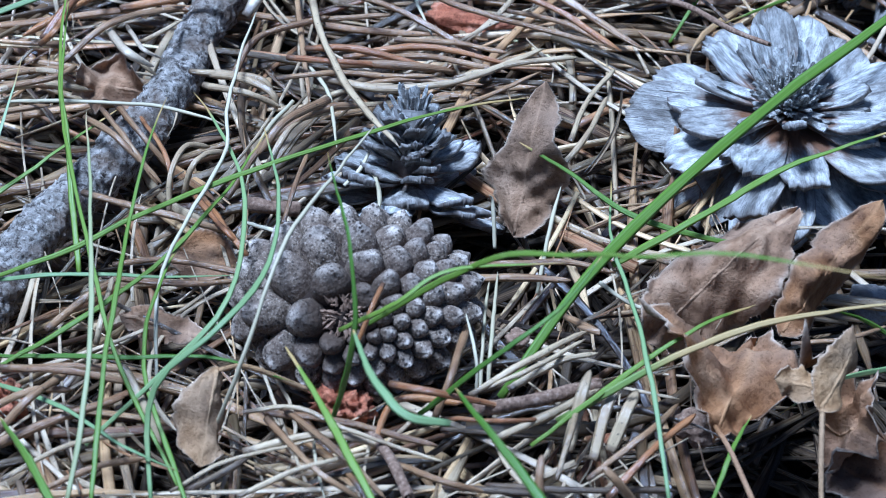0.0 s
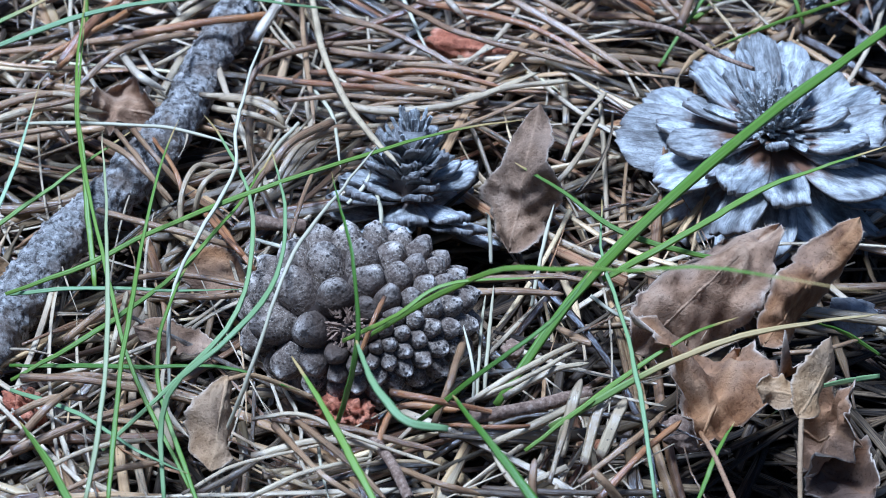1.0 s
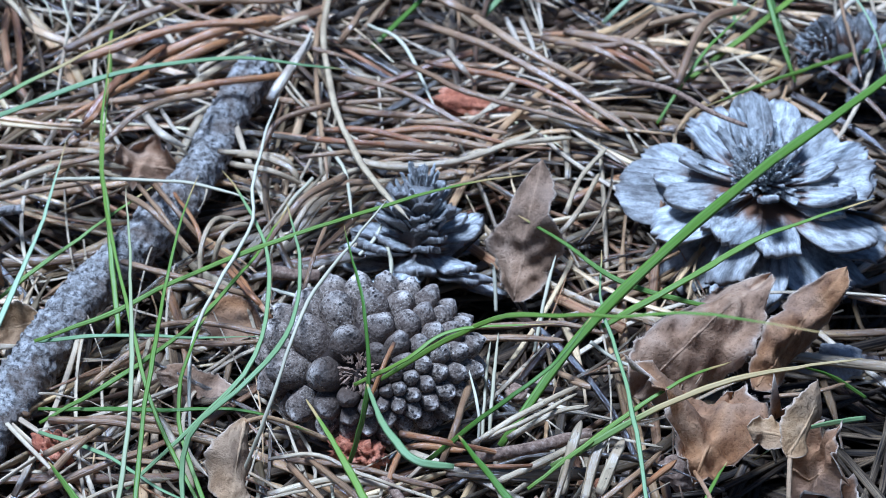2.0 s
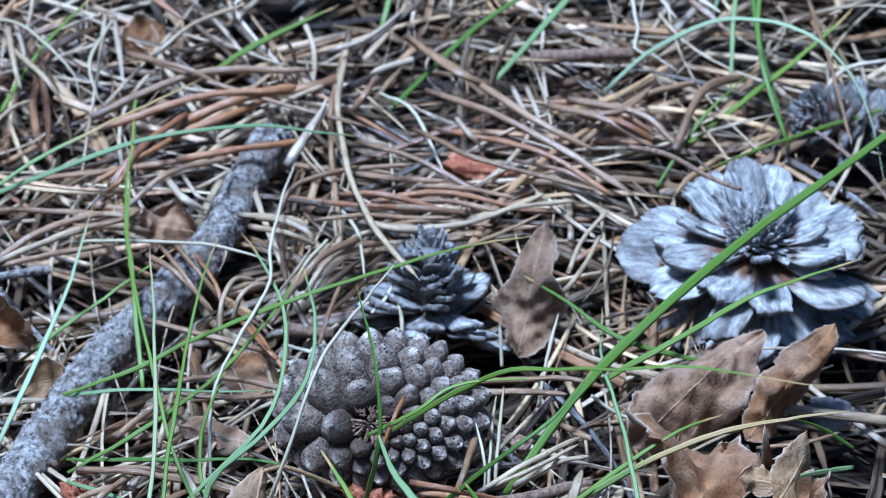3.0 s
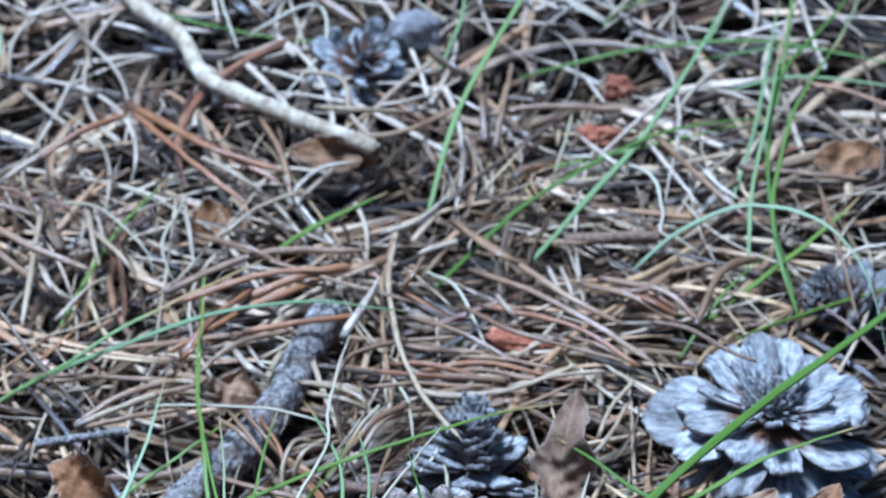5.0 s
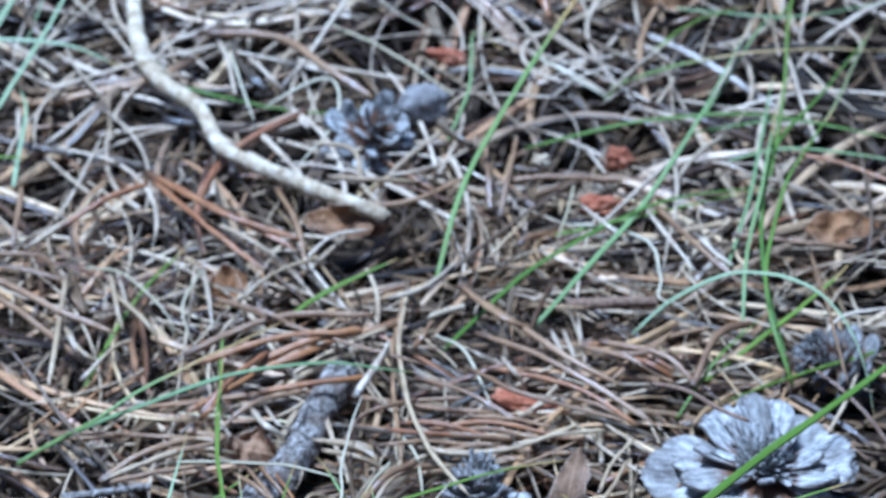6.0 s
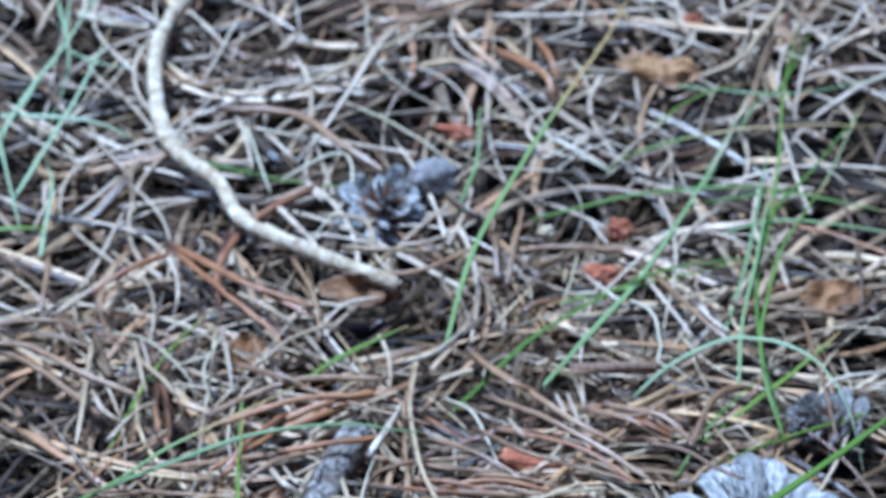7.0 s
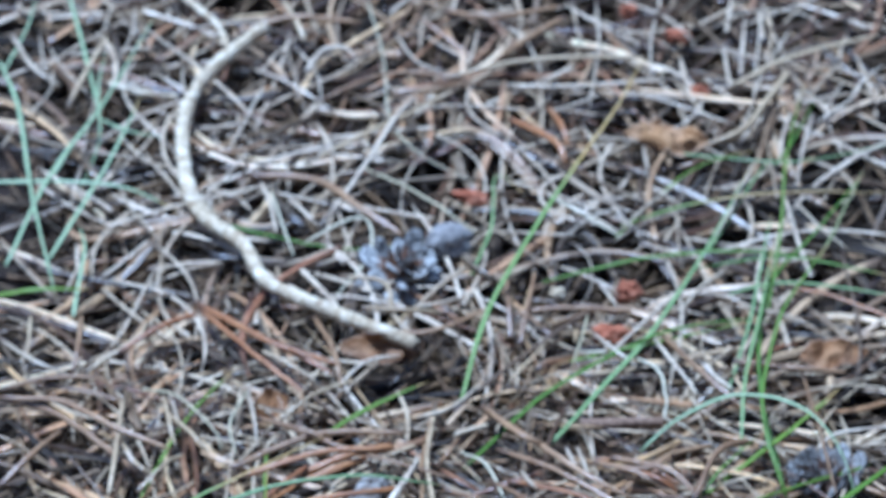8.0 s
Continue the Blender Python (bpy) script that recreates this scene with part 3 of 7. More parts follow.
def build_closed_cone():
    at = Vector((-1.50, 24.2, 1.1))
    cone = thing("closed_pine_cone", (at.x, at.y, at.z - 1.5), "tightly closed weathered grey-brown pine cone lying on needles", "pine cone")
    lift = Vector((0, 0, 1.5))
    radii = Vector((2.10, 1.78, 1.30))
    pole = Vector((0.14, -0.86, 0.49)).normalized()
    scar = Vector((-0.12, -0.75, 0.65)).normalized()
    on = lambda d: Vector((d.x * radii.x, d.y * radii.y, d.z * radii.z))
    ex, ey, ez = basis(pole)
    # the woody body under the scales
    bm = bmesh.new()
    bmesh.ops.create_icosphere(bm, subdivisions=3, radius=1.0)
    for q in bm.verts:
        q.co = on(q.co) * 0.88 * CM
    me = bpy.data.meshes.new("core")
    bm.to_mesh(me)
    bm.free()
    me.materials.append(DARK_WOOD)
    part("core", me, cone, "dark woody core", Matrix.Translation(lift))

    def size_at(d):
        """Half-width of a scale: small about the pole, swollen on the upper flank."""
        theta = math.acos(max(-1, min(1, d.dot(pole))))
        lean = max(0.0, (d - pole).normalized().dot(Vector((-0.75, 0.1, 0.65)))) if theta > 1e-3 else 0.0
        return (0.135 + 0.115 * min(theta, 1.0)) * (1 + 0.75 * lean * min(1.0, theta * 1.9))

    # scales packed outwards from the foot along the golden spiral, then eased apart until they lie evenly
    seeds = []
    for i in range(7000):
        theta, phi = math.acos(1 - 1.90 * (i + 0.5) / 7000), i * 2.39996
        d = ex * (math.sin(theta) * math.cos(phi)) + ey * (math.sin(theta) * math.sin(phi)) + ez * math.cos(theta)
        z = size_at(d)
        if (on(d) - on(scar)).length < 0.30 + 0.35 * z or d.z < -0.85:
            continue
        if any((on(d) - on(q)).length < 0.86 * (z + w) for q, w in seeds):
            continue
        seeds.append((d, z))
    ds = np.array([tuple(d) for d, _ in seeds])
    rad, sc = np.array(radii), np.array(on(scar))
    for step in range(40):
        pos = ds * rad
        sz = np.array([size_at(Vector(d)) for d in ds])
        away = pos - sc
        ln = np.linalg.norm(away, axis=1, keepdims=True)
        out = away / ln
        gap = pos[:, None] - pos[None]
        # the swollen scales are drawn out away from the stalk
        long_ = 0.40 * np.clip((sz - 0.22) / 0.12, 0, 1)[:, None, None]
        along_ = (gap * out[:, None]).sum(2, keepdims=True) * out[:, None]
        far = np.linalg.norm(gap - along_ * long_, axis=2) + np.eye(len(ds)) * 9
        push = np.clip(1.04 * (sz[:, None] + sz[None]) / far - 1, 0, 0.6)
        move = (gap * push[..., None]).sum(1) * 0.20
        move += out * np.clip(0.36 + 0.75 * sz[:, None] - ln, 0, 1) * 0.8
        ds = unit((pos + move) / rad)
    pos = ds * rad
    sz = np.array([size_at(Vector(d)) for d in ds])
    ang = np.arange(26) * math.tau / 26
    scar_at = on(scar)
    for i in range(len(ds)):
        nrm = Vector(ds[i] / rad).normalized()
        y = (nrm.cross(pole)).cross(nrm)
        y = -y.normalized() if y.length > 1e-3 else Vector((0, 0, 1))
        x = y.cross(nrm)
        turn = Matrix((x, y, nrm)).transposed()
        # the cell: cut by the middle lines to the neighbours, corners rounded off
        inv = np.full(26, (1 / (1.55 * sz[i])) ** 7)
        d = scar_at - Vector(pos[i])
        ln = math.hypot(d.dot(x), d.dot(y))
        inv += (np.clip(np.cos(ang - math.atan2(d.dot(y), d.dot(x))), 0, 1) / max(0.08, ln - 0.34)) ** 7
        for j in np.argsort(np.linalg.norm(pos - pos[i], axis=1))[1:10]:
            d = Vector(pos[j] - pos[i])
            dx, dy = d.dot(x), d.dot(y)
            ln = math.hypot(dx, dy)
            edge = ln * (0.25 + 0.5 * sz[i] / (sz[i] + sz[j])) * 0.985
            inv += (np.clip(np.cos(ang - math.atan2(dy, dx)), 0, 1) / edge) ** 7
        reach = inv ** (-1 / 7)
        c = Vector(pos[i])
        m = Matrix.Translation(c * 0.94 + lift) @ turn.to_4x4()
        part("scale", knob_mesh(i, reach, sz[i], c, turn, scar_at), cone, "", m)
    # the scar of the stalk: a ragged star of fibres in a dark hollow
    r = np.random.default_rng(5)
    v, f = [], []
    x, y, z = basis(scar)
    for i in range(70):
        a, rr = i * 2.39996 + r.normal(0, 0.3), 0.34 * math.sqrt((i + 0.3) / 70)
        out = x * math.cos(a) + y * math.sin(a)
        side = z.cross(out)
        c = out * rr
        lean = (out * r.uniform(0.5, 1.1) + side * r.normal(0, 0.35) + z * r.uniform(0.05, 0.45)).normalized()
        ln, wd = r.uniform(0.07, 0.20), r.uniform(0.018, 0.055)
        k = len(v)
        for q in (c - side * wd, c + z * wd, c + side * wd, c + lean * ln - side * wd * 0.4, c + lean * ln + z * wd * 0.6, c + lean * ln + side * wd * 0.4):
            v.append(q)
        f += [[k, k + 1, k + 4, k + 3], [k + 1, k + 2, k + 5, k + 4], [k + 2, k, k + 3, k + 5], [k + 3, k + 4, k + 5]]
    part("stalk_scar", mesh_from("stalk_scar", v, f, BROWN_WOOD, False), cone, "ragged brown scar where the stalk broke", Matrix.Translation(scar_at * 0.93 + lift))
    return cone


def plate_mesh(i, material):
    """An opened cone scale, 1 long and 1 wide: narrow foot, broad fan-shaped rounded end with a thin lip, slightly cupped and chipped."""
    r = np.random.default_rng(300 + i)
    worn = 1.7 if material == OPEN_GREY else 1.0
    nu, nv = 17, 13
    torn = i % 3 == 1  # end broken off square
    cup, droop, wave = r.uniform(-0.10, 0.06), r.uniform(-0.10, 0.02), r.uniform(0, 9)
    top, bot, along, strip, rim = [], [], [], [], []
    for u in 0.5 - 0.5 * np.cos(np.linspace(0.0, math.pi, nu)):
        s_ = min(1.0, u / 0.70)
        w = 0.5 * (0.26 + 0.74 * s_ * s_ * (3 - 2 * s_))
        if u > 0.68:
            w *= max(0.80 if torn else 0.30, max(0.0, 1 - ((u - 0.68) / 0.325) ** 2.6) ** 0.5)
        for j in range(nv):
            t = math.sin((j / (nv - 1) - 0.5) * math.pi)
            rag = 1 + worn * (0.09 * noise.noise(Vector((u * 3 + i * 5, t * 1.5, wave))) + 0.05 * noise.noise(Vector((u * 12 + i * 5, t * 3, wave))))
            x = u - (0.10 * abs(noise.noise(Vector((t * 3.0, i * 1.3, 8)))) * u**4 if torn else 0.0) + worn * (0.05 * noise.noise(Vector((t * 2.2, i * 3.1, 2))) + 0.035 * noise.noise(Vector((t * 8, i * 3.1, 5)))) * u**5
            y = t * w * rag
            z = cup * (2 * y) ** 2 + droop * u * u + worn * 0.022 * noise.noise(Vector((u * 4, t * 3, i * 2.3))) + 0.012 * noise.noise(Vector((u * 2, t * 12, i)))
            lip = 0.04 * math.exp(-((u - 0.90) / 0.10) ** 2)
            th = 0.035 + 0.035 * u * (1 - abs(t) ** 4)
            top.append((x, y, z + lip))
            bot.append((x - 0.01, y * 0.97, z - th))
            along.append(u)
            strip.append((u * 2.0, y * 2 + i * 3, 0.3 * i))
            rim.append(min(1.0, max(max(0.0, abs(t) - 0.90) / 0.10 * 0.8 * (u > 0.3), max(0.0, (u - 0.955) / 0.045))) * 0.9)
    n = nu * nv
    f = grid_faces(nu, nv, False)
    faces = [list(q) for q in f.tolist()] + [[a + n for a in q[::-1]] for q in f.tolist()]
    ring = [j for j in range(nv)] + [k * nv + nv - 1 for k in range(1, nu)] + [(nu - 1) * nv + j for j in range(nv - 2, -1, -1)] + [k * nv for k in range(nu - 2, 0, -1)]
    for a, b in zip(ring, ring[1:] + ring[:1]):
        faces.append([b, a, a + n, b + n])
    return mesh_from("scale", top + bot, faces, material, True, along=along * 2, strip=strip * 2, rim=rim + [1.0] * n)


def splinter_mesh(i, material):
    """A slim torn scale, 1 long and 1 wide: a split strip with a ragged blunt end."""
    r = np.random.default_rng(500 + i)
    nu, nv = 9, 5
    bend, torn = r.uniform(-0.12, 0.12), r.uniform(-0.10, 0.10, nv)
    top, along, strip = [], [], []
    for u in np.linspace(0, 1, nu):
        for j in range(nv):
            t = j / (nv - 1) * 2 - 1
            x = u + torn[j] * u**3
            y = t * 0.5 * (0.75 + 0.25 * u) * (1 + 0.25 * noise.noise(Vector((u * 5, t, i * 3.3))))
            z = bend * u * u + 0.05 * noise.noise(Vector((u * 3, t * 3, i * 1.7))) + 0.03 * (1 - t * t)
            top.append((x, y, z))
            along.append(u)
            strip.append((u * 2.0, y * 0.6 + i * 3, 0.3 * i))
    n = nu * nv
    bot = [(x, y * 0.9, z - 0.05) for x, y, z in top]
    f = grid_faces(nu, nv, False)
    faces = [list(q) for q in f.tolist()] + [[a + n for a in q[::-1]] for q in f.tolist()]
    ring = [j for j in range(nv)] + [k * nv + nv - 1 for k in range(1, nu)] + [(nu - 1) * nv + j for j in range(nv - 2, -1, -1)] + [k * nv for k in range(nu - 2, 0, -1)]
    faces += [[b, a, a + n, b + n] for a, b in zip(ring, ring[1:] + ring[:1])]
    return mesh_from("scale", top + bot, faces, material, False, along=along * 2, strip=strip * 2, rim=[0.0] * n + [0.2] * n)


PLATES, SPLINTERS = {}, {}


def open_cone(at, axis, height, tiers, splinters, label, material=None, middle=None, stout=0.55, fray=(0.9, 0.5), fine=(0.20, 0.10), lean=(35.0, 84.0), fray_from=0.55, lost=0.07, blunt=0.75, wild=1.0, seed=1):
    """A cone with its scales spread. tiers, from below: count, slope in degrees, length, width and height on the core;
    splinters: how many slim upright scales stand in the middle, long and wide as fray and fine say."""
    material = material or OPEN
    middle = middle or material
    if material not in PLATES:
        PLATES[material] = [plate_mesh(i, material) for i in range(12)]
    if middle not in SPLINTERS:
        SPLINTERS[middle] = [splinter_mesh(i, middle) for i in range(12)]
    cone = thing("open_pine_cone", at, label, "pine cone", "opened pine cones")
    x, y, z = basis(axis, (0, 1, 0))
    frame_ = Matrix((x, y, z)).transposed().to_4x4()
    r = np.random.default_rng(seed)
    hs = np.linspace(0, 1, 12)
    path = np.stack([hs * 0, hs * 0, hs * height], 1)
    w = stout * 2 * (1 - hs * blunt) + 0.05
    v, f, strip, along = sweep(path, w, w, ROUND, (1, 0, 0))
    part("core", mesh_from("core", v, f, OPEN_DARK, along=along, strip=strip, rim=along * 0), cone, "dark brown core", frame_)

    def add(az, el, ln, wd, h, slim, k):
        el = radians(el)
        d = Vector((math.cos(az), math.sin(az), 0))
        fwd = d * math.cos(el) + Vector((0, 0, math.sin(el)))
        side = Vector((0, 0, 1)).cross(d)
        side = (side + fwd.cross(side) * r.normal(0, 0.15 * wild)).normalized()
        m = Matrix((fwd, side, fwd.cross(side))).transposed().to_4x4()
        m = frame_ @ Matrix.Translation(d * 0.12 + Vector((0, 0, h))) @ m @ Matrix.Diagonal((ln, wd, min(ln, 1.5), 1))
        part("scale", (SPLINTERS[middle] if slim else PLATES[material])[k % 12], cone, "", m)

    for row, (count, el, ln, wd, h) in enumerate(tiers):
        for i in range(count):
            if r.random() < lost:
                continue
            add(row * 2.39996 + i * math.tau / count + r.normal(0, 0.10 * wild), el + r.normal(0, 8 * wild), ln * r.uniform(0.84, 1.08), wd * r.uniform(0.75, 1.18), h + r.normal(0, 0.03), wd < 0.4, i * 5 + row * 3)
    for i in range(splinters):
        t = i / max(1, splinters - 1)
        el = lean[0] + (lean[1] - lean[0]) * t**0.8 + r.normal(0, 11 * wild)
        ln = (fray[0] + (fray[1] - fray[0]) * t) * r.uniform(0.75, 1.2)
        wd = (fine[0] + (fine[1] - fine[0]) * t) * r.uniform(0.6, 1.35)
        add(i * 2.39996 + r.normal(0, 0.1), el, ln, wd, height * (fray_from + (0.95 - fray_from) * t), True, i * 7)
    return cone


# ---- leaves ----
def leaf(base, tip, normal, width, material, label, across=0.8, lengthwise=0.5, lobes=0.0, crumple=0.10, seed=0, stem=None, widest=0.45, ragged=0.05, twist=0.0, fuzz=0):
    """A dead leaf from its foot to its tip: a curled blade with thickness, a midrib and, where it shows, a stem."""
    b, t_ = Vector(base), Vector(tip)
    ob = thing("dead_leaf", base, label, "leaf", "dead leaves on the litter")
    fwd = (t_ - b)
    length = fwd.length
    fwd.normalize()
    nrm = Vector(normal)
    nrm = (nrm - fwd * nrm.dot(fwd)).normalized()
    side = nrm.cross(fwd)
    nu, nv = 40, 21
    top, vein, rim, strip = [], [], [], []
    off = Vector((seed * 3.7, seed * 1.9, seed * 5.3))
    for i in range(nu):
        u = i / (nu - 1)
        w = math.sin(math.pi * u ** (math.log(0.5) / math.log(widest))) ** 0.75
        w = max(w, 0.02) * (1 + lobes * 1.6 * noise.noise(Vector((u * 4.5, seed * 1.7, 0.5)))) * width / 2
        for j in range(nv):
            t = j / (nv - 1) * 2 - 1
            e = 1 + (ragged * 3 * noise.noise(Vector((u * 22, t * 1.5, seed))) + ragged * 2 * noise.noise(Vector((u * 60, t, seed + 4)))) * abs(t) ** 2
            e += lobes * 0.8 * noise.noise(Vector((u * 7, t * 0.6 + 3, seed * 2.0))) * abs(t)
            s = t * w * e
            ka = across * 2 / width * (0.7 + 1.3 * noise.noise(Vector((u * 3, seed, 1.5 + (t > 0)))))
            ys = math.sin(ka * s) / ka if abs(ka) > 1e-4 else s
            zs = (1 - math.cos(ka * s)) / ka if abs(ka) > 1e-4 else 0.0
            kl = lengthwise / length
            a = (u - 0.5) * length
            q = Vector((u * length * 1.1, s * 1.2, 0)) + off
            bumpy = crumple * (noise.noise(q * 0.8) * 3.0 + (0.5 - abs(noise.noise(q * 1.7))) * 1.1 + noise.noise(q * 3.2) * 0.40 + abs(noise.noise(q * 6.5)) * 0.14)
            # sharp folds where the blade has dried and buckled
            bumpy += crumple * 2.2 * (abs(noise.noise(q * 0.75 + Vector((5.1, 2.2, 0.7)))) - 0.2) * (0.4 + abs(t))
            # side veins crease the blade
            crease = abs(((u - abs(t) * 0.22) * 7.0) % 1.0 - 0.5) * 2
            bumpy += 0.018 * width / 3 * (1 - crease) * (abs(t) < 0.95)
            h = zs + bumpy
            xs, hs = (math.sin(kl * a) / kl, (1 - math.cos(kl * a)) / kl) if abs(kl) > 1e-4 else (a, 0.0)
            xs, hs = xs - h * math.sin(kl * a), hs + h * math.cos(kl * a)
            tw = twist * (u - 0.5)
            p = fwd * (xs + length / 2) + (side * math.cos(tw) + nrm * math.sin(tw)) * ys + nrm * hs
            top.append(p)
            vein.append(max(math.exp(-((t * w) / 0.03) ** 2), 0.8 * max(0.0, 1 - (1 - crease) * 14) if abs(t) < 0.9 else 0))
            rim.append(min(1.0, max(0.0, (abs(t) - 0.88) / 0.12)))
            strip.append((u * length, s, seed))
    tn = np.array(top).reshape(nu, nv, 3)
    gu, gv = np.gradient(tn, axis=0), np.gradient(tn, axis=1)
    normals = unit(np.cross(gu, gv)).reshape(-1, 3)
    tp = tn.reshape(-1, 3)
    bot = tp - normals * 0.022
    n = nu * nv
    f = grid_faces(nu, nv, False)
    faces = f.tolist() + (f[:, ::-1] + n).tolist()
    ring = [j for j in range(nv)] + [k * nv + nv - 1 for k in range(1, nu)] + [(nu - 1) * nv + j for j in range(nv - 2, -1, -1)] + [k * nv for k in range(nu - 2, 0, -1)]
    faces += [[q, p, p + n, q + n] for p, q in zip(ring, ring[1:] + ring[:1])]
    sheet = part("blade", mesh_from("blade", np.vstack([tp, bot]), faces, material, vein=vein * 2, rim=rim * 2, strip=strip * 2), ob)
    if fuzz:
        # short pale hairs along both edges
        r = np.random.default_rng(seed)
        hv, hf = [], []
        for _ in range(fuzz):
            i, j = int(r.integers(2, nu - 1)), int(r.choice((0, nv - 1)))
            foot = tn[i, j] + (tn[i - 1, j] - tn[i, j]) * r.random()
            out = unit(tn[i, j] - tn[i, 2 if j == 0 else nv - 3]) + r.normal(0, 0.45, 3)
            across_ = unit(np.cross(out, r.normal(0, 1, 3))) * 0.006
            k = len(hv)
            hv += [foot - across_, foot + across_, foot + unit(np.cross(out, across_)) * 0.009, foot + unit(out) * r.uniform(0.04, 0.11)]
            hf += [[k, k + 1, k + 3], [k + 1, k + 2, k + 3], [k + 2, k, k + 3]]
        part("fuzz", mesh_from("fuzz", np.array(hv), hf, material, vein=[1.0] * len(hv), rim=[1.0] * len(hv), strip=hv), sheet, "short pale hairs along the edge")
    mid = tn[1:-4, nv // 2] + normals.reshape(nu, nv, 3)[1:-4, nv // 2] * -0.02
    w = np.linspace(0.09, 0.03, len(mid))
    v, fc, st, al = sweep(mid, w, w, ROUND, tuple(nrm + Vector((0.01, 0.02, 0))))
    part("midrib", mesh_from("midrib", v, fc, material, vein=al * 0 + 1, rim=al * 0, strip=st), sheet)
    if stem:
        path, ln = spline([tuple(Vector(p) - b) for p in stem], 18)
        w = np.linspace(0.085, 0.10, len(path))
        v, fc, st, al = sweep(path, w, w, ROUND)
        part("stem", mesh_from("stem", v, fc, material, vein=al * 0 + 0.5, rim=al * 0, strip=st), ob, "thin dry leaf stem")
    return ob


def lump(name, at, size, material, label, category, rough=0.25, seed=0, turn=0.0, group="", freq=1.6, level=4):
    """A crumbly or stony piece: a ball pressed, chipped and roughened."""
    bm = bmesh.new()
    bmesh.ops.create_icosphere(bm, subdivisions=level, radius=1.0)
    for q in bm.verts:
        d = q.co.copy()
        o = Vector((seed * 2.1, seed * 3.3, seed))
        k = 1 + rough * (noise.noise(d * freq + o) * 1.4 + noise.noise(d * freq * 2.7 + o) * 0.7 + abs(noise.noise(d * freq * 6 + o)) * 0.35)
        q.co = Vector((d.x * size[0], d.y * size[1], d.z * size[2])) * k * CM
    for face in bm.faces:
        face.smooth = True
    me = bpy.data.meshes.new(name)
    bm.to_mesh(me)
    bm.free()
    me.materials.append(material)
    ob = new(name, me)
    ob.matrix_world = Matrix.Translation(Vector(at) * CM) @ Euler((0.1, 0.15, turn)).to_matrix().to_4x4()
    return tagged(ob, label, category, group)

# ---- the place ----
# x, y, radius, height above which litter keeps out: the cones, then the fallen branch
KEEP_OUT = [(-1.5, 24.3, 1.75, -0.2), (-1.3, 26.0, 1.2, 0.3), (6.55, 29.6, 2.0, 0.45), (6.45, 29.6, 3.1, 0.7), (-0.45, 28.2, 1.3, 0.5), (-0.45, 28.2, 2.0, 1.1), (-4.4, 47.3, 1.6, 0.9), (9.1, 36.4, 1.8, 0.9)]
KEEP_OUT += [(0.6, 26.9, 1.0, -0.9), (8.6, 20.6, 2.3, -1.0), (6.2, 19.6, 1.3, -1.0), (5.6, 22.6, 1.2, -0.6), (-3.4, 40.9, 1.2, -0.5)]
KEEP_OUT += [(x, y, 0.42, 0.45) for x, y in zip(np.linspace(-9.3, -5.0, 16), np.linspace(24.8, 34.4, 16))]
build_ground()

# closed, opened and far cones
build_closed_cone()
open_cone((6.6, 29.75, 0.1), (-0.05, -0.13, 0.99), 1.7, [(9, -17, 2.45, 1.30, 0.45), (9, -7, 2.8, 1.50, 0.70), (9, 4, 2.65, 1.40, 0.94), (8, 12, 2.15, 0.95, 1.08), (9, 15, 1.75, 0.55, 1.16), (9, 20, 1.4, 0.30, 1.24)], 230,
          "wide open silver-grey pine cone sitting upright on needles", middle=OPEN_BROWN, fray=(0.85, 0.35), fine=(0.15, 0.08), lean=(30.0, 76.0), fray_from=0.74, lost=0.10, wild=1.45, seed=3)
open_cone((-0.75, 28.25, -0.15), (0.04, 0.32, 0.94), 2.05, [(9, -4, 1.8, 1.10, 0.30), (9, 4, 1.75, 1.0, 0.45), (9, 11, 1.5, 0.85, 0.60), (10, 20, 1.2, 0.65, 0.72), (11, 30, 0.95, 0.45, 0.85), (11, 34, 0.9, 0.42, 1.0), (11, 38, 0.85, 0.42, 1.15), (10, 44, 0.8, 0.42, 1.3), (10, 50, 0.75, 0.42, 1.45)], 80,
          "small open dark grey pine cone with a tall centre", material=OPEN_GREY, middle=OPEN_WORN, stout=0.45, fray=(0.75, 0.5), fine=(0.20, 0.14), lean=(42.0, 84.0), fray_from=0.35, lost=0.25, blunt=0.35, seed=8)
open_cone((-4.9, 47.2, 0.0), (0.45, -0.35, 0.75), 1.6, [(8, -5, 1.5, 0.75, 0.4), (8, 12, 1.5, 0.7, 0.7), (8, 30, 1.3, 0.6, 0.95), (8, 48, 1.0, 0.5, 1.15)], 12,
          "half-buried open grey pine cone behind the root", material=OPEN, middle=OPEN_DULL, stout=0.4, seed=11)
open_cone((9.75, 36.0, -0.15), (-0.80, -0.25, 0.40), 1.9, [(8, 10, 1.1, 0.75, 0.3), (9, 20, 1.15, 0.75, 0.6), (9, 30, 1.0, 0.65, 0.9), (9, 42, 0.85, 0.55, 1.2), (8, 55, 0.7, 0.42, 1.45)], 30,
          "open grey pine cone lying on its side", material=OPEN_DULL, middle=OPEN_BROWN, stout=0.45, fray=(0.6, 0.4), fray_from=0.7, lost=0.15, seed=14)


